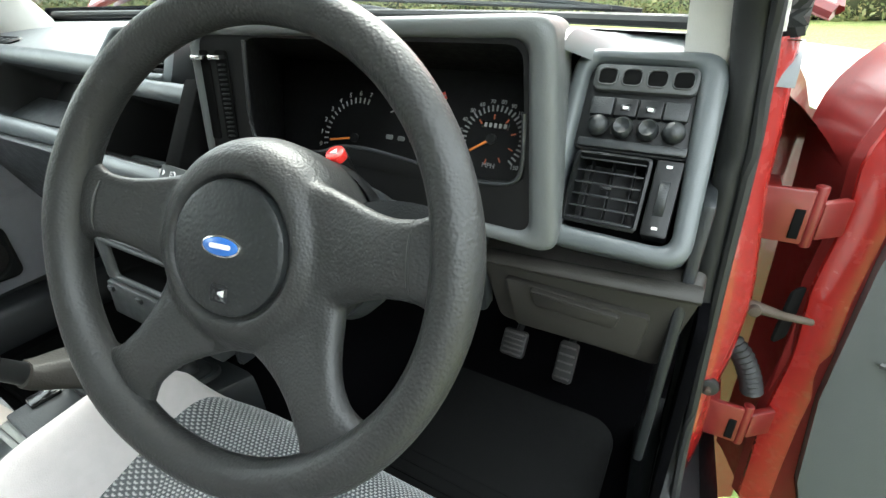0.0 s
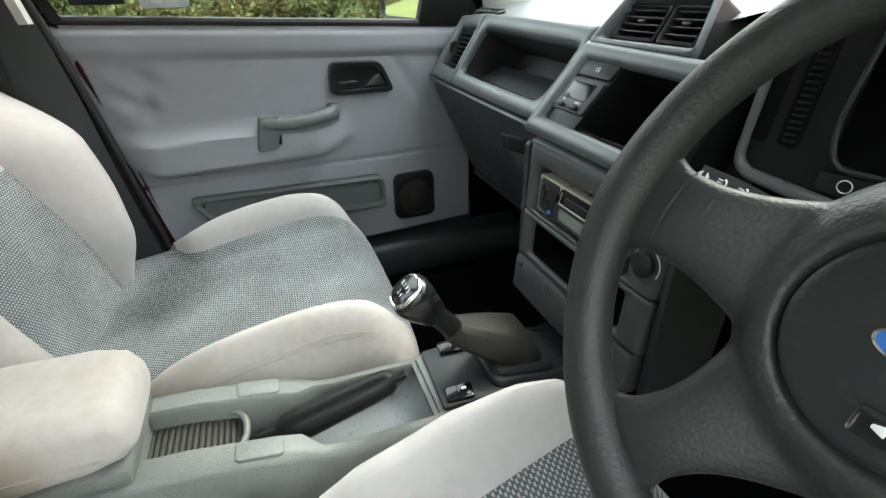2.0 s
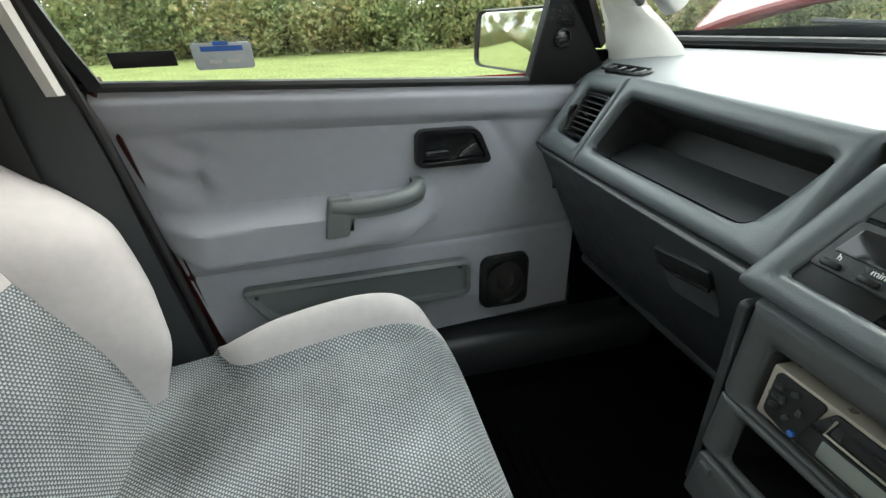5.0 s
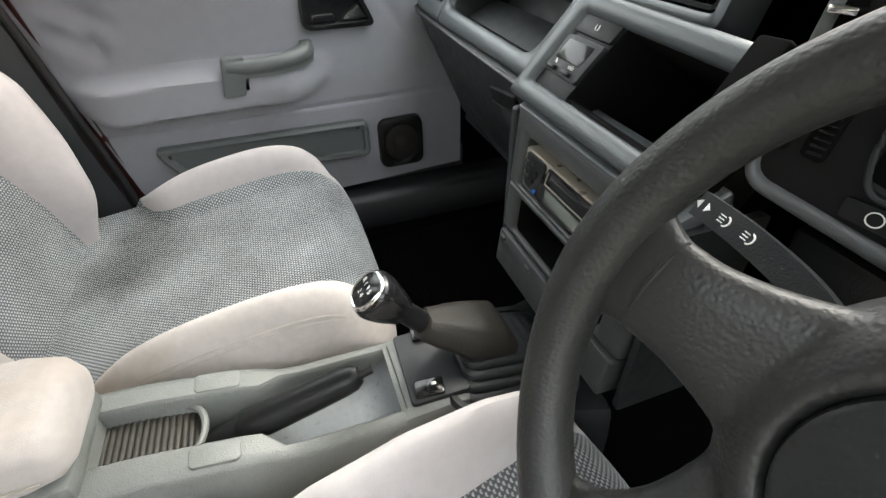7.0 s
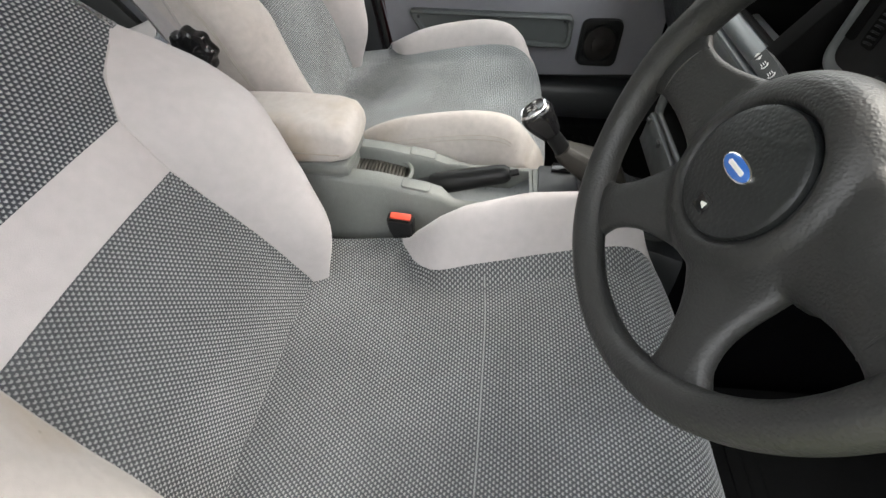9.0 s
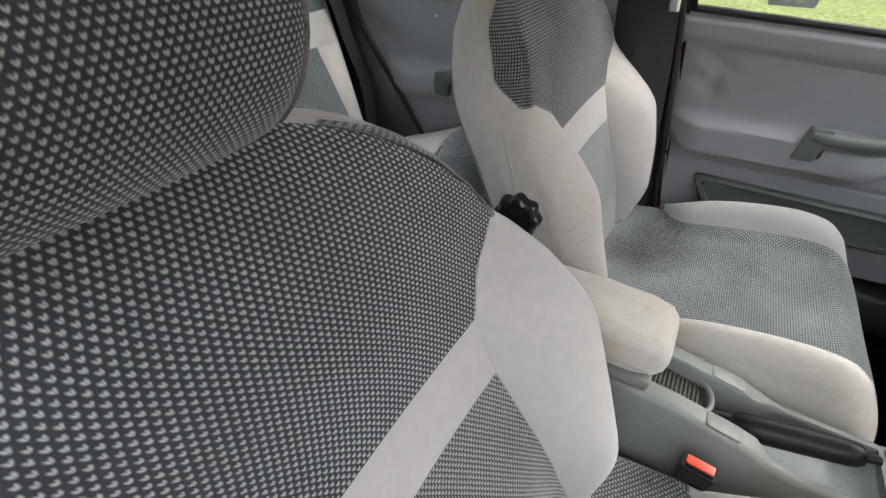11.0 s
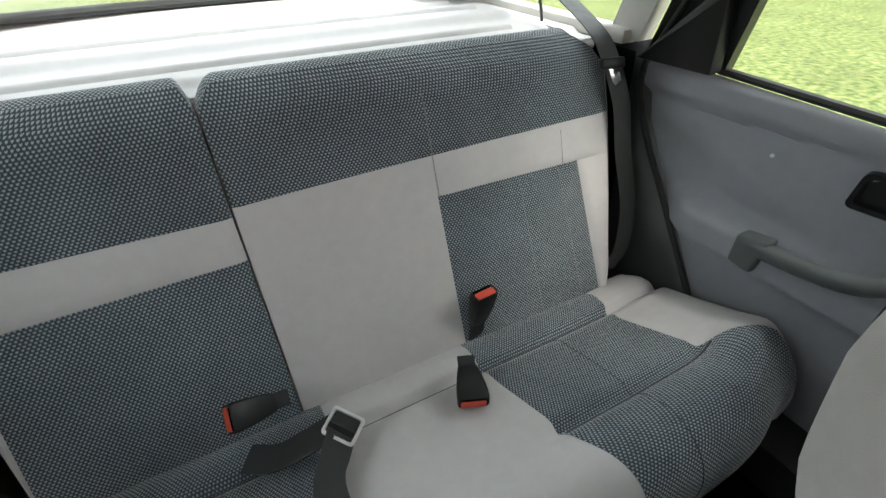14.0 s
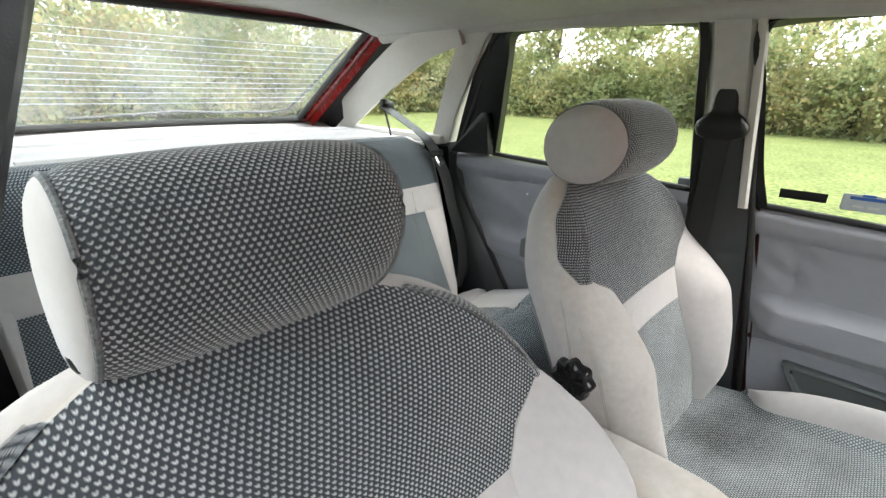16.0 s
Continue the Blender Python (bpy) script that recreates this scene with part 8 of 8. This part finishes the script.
for s in (-1, 1):
    for (ka, kb, nm) in ((0, k_strip, "rear_strip"), (k_strip, k_roll, "woven_field"), (k_roll, len(cl) - 1, "front_roll")):
        bm = patch(lambda t, k, s=s: cpt(BX + s * (cin(k) * (1 - t) + cout(k) * t), k), lin(0, 1, 30), list(range(ka, kb + 1)), lambda t, k, s=s: (s * (0.11 + 0.37 * t), cpl[int(k)]))
        if s == -1:
            bmesh.ops.reverse_faces(bm, faces=bm.faces)
        part(nm, bm, WEAVE_REAR, bench, "dark woven cloth")
    bm = patch(lambda t, k, s=s: cpt(BX + s * (cout(k) * (1 - t) + 0.665 * t), k), lin(0, 1, 12), kk)
    if s == -1:
        bmesh.ops.reverse_faces(bm, faces=bm.faces)
    part("outer_pad", bm, VELOUR_REAR, bench, "grey velour side pad")
    part("seam", tube([cpt(BX + s * 0.33, k) for k in range(k_strip, len(cl) - 12)], 0.0010, 5), SEAM, bench)
for s in (-1, 1):
    for kc in (k_strip, k_roll):
        part("crease", tube([(lambda p: (p[0], p[1], p[2] + 0.0005))(cpt(BX + s * (cin(kc) * (1 - t) + cout(kc) * t), kc)) for t in lin(0.02, 0.98, 30)], 0.0022, 6), SEAM, bench)
part("crease", tube([cpt(BX + cin(k_strip) * t, k_strip) for t in lin(-1, 1, 20)], 0.0014, 6), SEAM, bench)
part("centre_pad", patch(lambda t, k: cpt(BX + cin(k) * t, k), lin(-1, 1, 16), kk), VELOUR_REAR, bench, "plain grey velour centre pad")
part("cushion_base", box(1.18, 0.38, 0.16, 0.02, (BX, -1.16, 0.37)), CARPET, bench)


# rear buckles, lap belt
def pf(o, zdir, xdir):
    z = Vector(zdir).normalized()
    x = Vector(xdir)
    x = (x - z * x.dot(z)).normalized()
    return Matrix.Translation(o) @ Matrix((x, z.cross(x), z)).transposed().to_4x4()


buckle(pf((-0.176, -1.330, 0.612), (-0.03, 0.14, 1.0), (1, 0.1, 0)) @ Matrix.Scale(1.2, 4), "black rear belt buckle with red button, standing up", 0.05, "rear belt buckles")
buckle(pf((-0.058, -1.172, 0.538), (0.38, 0.93, -0.05), (1, -0.3, 0)) @ Matrix.Diagonal((1.2, 1.2, 0.95, 1)), "black rear belt buckle with red button, lying on the cushion", 0.03, "rear belt buckles")
buckle(pf((0.300, -1.275, 0.614), (0.80, 0.30, 0.38), (0.1, -0.6, 0.7)) @ Matrix.Scale(0.98, 4), "black rear belt buckle with red button, lying sideways", 0.03, "rear belt buckles")
lapb = thing("lap_belt", "black centre lap belt with chrome adjuster lying on the rear seat", "lap belt")
lm = pf((0.152, -1.222, 0.558), (0.0, 0.35, 0.9), (0.65, -0.76, 0.1)) @ Matrix.Scale(0.92, 4)
part("adjuster", stack([(rrect(0.060, 0.050, 0.006), 0.0), (rrect(0.060, 0.050, 0.006), 0.006), (rrect(0.050, 0.040, 0.004), 0.007), (rrect(0.048, 0.038, 0.004), 0.0)], lm), BRIGHT_METAL, lapb, "chrome adjuster frame")
part("adjuster_bar", box(0.048, 0.010, 0.008, 0.002), BLACK, lapb).matrix_local = lm @ pose(0, 0.008, 0.006)
part("threaded_webbing", plate(rrect(0.047, 0.037, 0.003), 0.004, lm @ pose(0, 0, 0.004), 0.001), BELT, lapb)
part("webbing", strip(curve_points([(0.150, -1.222, 0.560), (0.175, -1.19, 0.552), (0.20, -1.14, 0.556), (0.20, -1.04, 0.572), (0.185, -0.96, 0.570), (0.18, -0.90, 0.52), (0.18, -0.89, 0.44)], 6), 0.046, (0.9, 0.4, 0), 0.003), BELT_LIT, lapb)
part("webbing", strip(curve_points([(0.155, -1.24, 0.548), (0.21, -1.235, 0.540), (0.26, -1.24, 0.530), (0.30, -1.27, 0.515)], 6), 0.046, (0.3, 1, 0), 0.003), BELT_LIT, lapb)

# ---- outside: lawn, drive, hedges, trees ----
def grass_material():
    """Lawn: blades, worn patches and darker clumps at three scales."""
    m = material("lawn", (0.130, 0.160, 0.050), 0.9, spec=0.1, grain=0.35, grain_size=150, stain=0.30, stain_size=1.3)
    nt = m.node_tree
    b = nt.nodes["Principled BSDF"]
    hs = [n for n in nt.nodes if n.type == "HUE_SAT"][0]
    tc = [n for n in nt.nodes if n.type == "TEX_COORD"][0]
    fine = nt.nodes.new("ShaderNodeTexNoise")
    fine.inputs["Scale"].default_value, fine.inputs["Detail"].default_value = 16, 6
    nt.links.new(tc.outputs["Object"], fine.inputs["Vector"])
    ramp = nt.nodes.new("ShaderNodeValToRGB")
    ramp.color_ramp.elements[0].position, ramp.color_ramp.elements[0].color = 0.36, (0.070, 0.105, 0.030, 1)
    ramp.color_ramp.elements[1].position, ramp.color_ramp.elements[1].color = 0.66, (0.21, 0.215, 0.085, 1)
    nt.links.new(fine.outputs["Fac"], ramp.inputs[0])
    nt.links.new(ramp.outputs[0], hs.inputs["Color"])
    return m


ground = part("ground", patch(lambda x, y: (x, y, -0.02 * noise.noise(Vector((x * 0.1, y * 0.1, 0)))), lin(-160, 160, 40), lin(-160, 160, 40)), grass_material())
tagged(ground, "short green lawn around the parked car", "grass", kind="structure")
tagged(part("gravel_drive", loft([[(x0, y, 0.012), (x1, y, 0.012)] for x0, x1, y in ((2.6, 7.0, -20), (2.4, 7.0, 0), (1.6, 5.5, 5), (0.6, 4.4, 9), (-1.5, 1.5, 14))], False), material("gravel", (0.33, 0.30, 0.25), 0.95, grain=0.9, grain_size=45, stain=0.3, stain_size=8)), "pale gravel drive beside the lawn", "drive", kind="structure")


def leaf_material(name, cols):
    m = bpy.data.materials.new(name)
    m.use_nodes = True
    nt = m.node_tree
    b = nt.nodes["Principled BSDF"]
    b.inputs["Roughness"].default_value = 0.65
    b.inputs["Specular IOR Level"].default_value = 0.25
    geo = nt.nodes.new("ShaderNodeNewGeometry")
    ramp = nt.nodes.new("ShaderNodeValToRGB")
    els = ramp.color_ramp.elements
    els[0].position, els[0].color = 0.0, (*cols[0], 1)
    els[1].position, els[1].color = 1.0, (*cols[-1], 1)
    for i, c in enumerate(cols[1:-1]):
        e = els.new((i + 1) / (len(cols) - 1))
        e.color = (*c, 1)
    tc = nt.nodes.new("ShaderNodeTexCoord")
    ns = nt.nodes.new("ShaderNodeTexNoise")
    ns.inputs["Scale"].default_value = 0.55
    ns.inputs["Detail"].default_value = 3
    nt.links.new(tc.outputs["Object"], ns.inputs["Vector"])
    ad = nt.nodes.new("ShaderNodeMath")
    ad.operation = "MULTIPLY_ADD"
    nt.links.new(geo.outputs["Random Per Island"], ad.inputs[0])
    ad.inputs[1].default_value = 0.55
    mrn = nt.nodes.new("ShaderNodeMapRange")
    mrn.inputs["From Min"].default_value, mrn.inputs["From Max"].default_value = 0.3, 0.7
    mrn.inputs["To Max"].default_value = 0.45
    nt.links.new(ns.outputs["Fac"], mrn.inputs["Value"])
    nt.links.new(mrn.outputs[0], ad.inputs[2])
    nt.links.new(ad.outputs[0], ramp.inputs[0])
    nt.links.new(ramp.outputs[0], b.inputs["Base Color"])
    thin = nt.nodes.new("ShaderNodeBsdfTranslucent")         # light comes through the leaves
    nt.links.new(ramp.outputs[0], thin.inputs[0])
    mixs = nt.nodes.new("ShaderNodeMixShader")
    mixs.inputs[0].default_value = 0.55
    nt.links.new(b.outputs[0], mixs.inputs[1])
    nt.links.new(thin.outputs[0], mixs.inputs[2])
    nt.links.new(mixs.outputs[0], nt.nodes["Material Output"].inputs["Surface"])
    return m


LEAF = leaf_material("hedge_leaves", [(0.14, 0.18, 0.09), (0.20, 0.245, 0.115), (0.265, 0.30, 0.14), (0.34, 0.335, 0.16), (0.39, 0.335, 0.16), (0.33, 0.23, 0.125)])
BARK = material("bark", (0.14, 0.12, 0.095), 0.9, grain=0.6, grain_size=60, stain=0.25)


def leaf_cloud(name, centres, sizes, per, leaf, rng, mat, label, category):
    """Many small leaves round a set of clumps, as one mass."""
    n = len(centres)
    total = n * per
    c = np.repeat(np.asarray(centres, float), per, 0)
    s = np.repeat(np.asarray(sizes, float), per, 0)
    d = rng.normal(size=(total, 3))
    d /= np.linalg.norm(d, axis=1)[:, None]
    r = rng.uniform(0.45, 1.0, size=(total, 1)) ** 0.6
    p = c + d * r * s
    p[:, 2] = np.maximum(p[:, 2], 0.03)
    a = rng.normal(size=(total, 3))
    a /= np.linalg.norm(a, axis=1)[:, None]
    b = np.cross(a, rng.normal(size=(total, 3)))
    b /= np.linalg.norm(b, axis=1)[:, None]
    ls = leaf * rng.uniform(0.55, 1.35, size=(total, 1))
    v = np.stack([p + a * ls, p + b * ls * 0.55, p - a * ls, p - b * ls * 0.55], 1).reshape(-1, 3)
    f = np.arange(total * 4).reshape(-1, 4)
    me = bpy.data.meshes.new(name)
    me.from_pydata(v.tolist(), [], f.tolist())
    me.materials.append(mat)
    ob = new(name, me)
    return tagged(ob, label, category, kind="stuff")


rng = np.random.default_rng(7)


def hedge_line(name, x0, y0, x1, y1, height, depth, count, per, leaf, label):
    cs, ss = [], []
    for i in range(count):
        t = rng.uniform()
        up = rng.uniform(0.0, 1.0)
        hloc = height * (0.70 + 0.14 * math.sin(t * 23) + 0.10 * math.sin(t * 61 + 1) + 0.25 * rng.uniform())
        x, y = x0 + (x1 - x0) * t, y0 + (y1 - y0) * t
        L = math.hypot(x1 - x0, y1 - y0)
        nx_, ny_ = -(y1 - y0) / L, (x1 - x0) / L
        off = rng.uniform(-0.5, 0.5) * depth
        cs.append((x + nx_ * off, y + ny_ * off, up * hloc))
        ss.append((rng.uniform(0.35, 0.9), rng.uniform(0.35, 0.9), rng.uniform(0.3, 0.8)))
    return leaf_cloud(name, cs, ss, per, leaf, rng, LEAF, label, "hedge")


hedge_line("hedge", -17.5, 22, -17.5, -20, 2.9, 2.6, 1400, 150, 0.075, "tall mixed autumn hedge of green and yellow leaves")
hedge_line("hedge", -17, -16, 16, -17.5, 3.3, 2.6, 1000, 130, 0.085, "tall mixed autumn hedge behind the car")
hedge_line("hedge", -18, 21, 14, 24, 3.8, 2.6, 420, 80, 0.09, "tall leafy hedge ahead of the car")
# out-of-view hedge, added to hold back skylight from the open driver's door
hedge_line("hedge", 8.5, 24, 8.0, -18, 4.2, 2.4, 500, 90, 0.10, "unseen hedge added along the drive to dim light through the open door")
# plain boxes behind the leaves, coloured dark as the hedges' inner shade
dark_core = part("hedge_shade", join(box(1.2, 42, 1.3, 0.3, (-19.2, 1, 0.65)), box(34, 1.2, 1.2, 0.3, (0, -19.2, 0.6)), box(34, 1.6, 2.0, 0.3, (-2, 24, 1.0))), material("hedge_shade_colour", (0.07, 0.075, 0.04), 1.0, stain=0.4, stain_size=3))
tagged(dark_core, "plain dark boxes standing for the shade deep in the hedges", "hedge", kind="stuff")


def tree(x, y, h, leafy, seed):
    r_ = np.random.default_rng(seed)
    t = thing("tree", "half-bare autumn tree behind the hedge", "tree", "trees")
    bms = [tube([(x, y, 0), (x + 0.1, y, h * 0.3), (x - 0.05, y + 0.1, h * 0.6), (x + 0.1, y, h)], [0.16, 0.12, 0.07, 0.02], 8)]
    tips = []
    for i in range(26):
        z0 = h * r_.uniform(0.22, 0.9)
        a = r_.uniform(0, 6.28)
        L = h * r_.uniform(0.18, 0.38) * (1.15 - z0 / h)
        p0 = Vector((x, y, z0))
        p1 = p0 + Vector((math.cos(a) * L * 0.5, math.sin(a) * L * 0.5, L * 0.35))
        p2 = p0 + Vector((math.cos(a + 0.2) * L, math.sin(a + 0.2) * L, L * 0.75))
        bms.append(tube([p0, p1, p2], [0.045, 0.03, 0.008], 5))
        for j in range(4):
            q = p1.lerp(p2, r_.uniform(0, 1))
            e = q + Vector((r_.normal() * L * 0.35, r_.normal() * L * 0.35, abs(r_.normal()) * L * 0.35))
            bms.append(tube([q, q.lerp(e, 0.5) + Vector((0, 0, 0.05)), e], [0.016, 0.011, 0.004], 4))
            tips.append(tuple(e))
    part("trunk", join(*bms), BARK, t)
    if leafy:
        c = leaf_cloud("crown", tips[:: 1], [(0.6, 0.6, 0.5)] * len(tips), leafy, 0.11, r_, LEAF, "", "")
        for key_ in ("label", "category", "kind"):
            if key_ in c:
                del c[key_]
        c.parent = t
    return t


for i, (tx, ty, th, lf) in enumerate(((-19.5, -9, 7, 60), (-20, -12.5, 6.5, 40), (-20.5, -5.5, 6, 40), (-19.5, -3, 6.5, 16), (-19, 4, 7.5, 50), (-20, 11, 8, 50), (-12, -19.5, 7.5, 50), (-9, -20.5, 7, 60), (-6, -20, 8.5, 50), (-3.2, -20.5, 7.5, 60), (0, -19.5, 7, 40), (4, -20, 8, 50), (-16, -18, 7, 30), (-9, 25, 8, 24), (0, 26, 8.5, 30), (8, 25, 8, 24))):
    tree(tx, ty, th, lf, 30 + i)
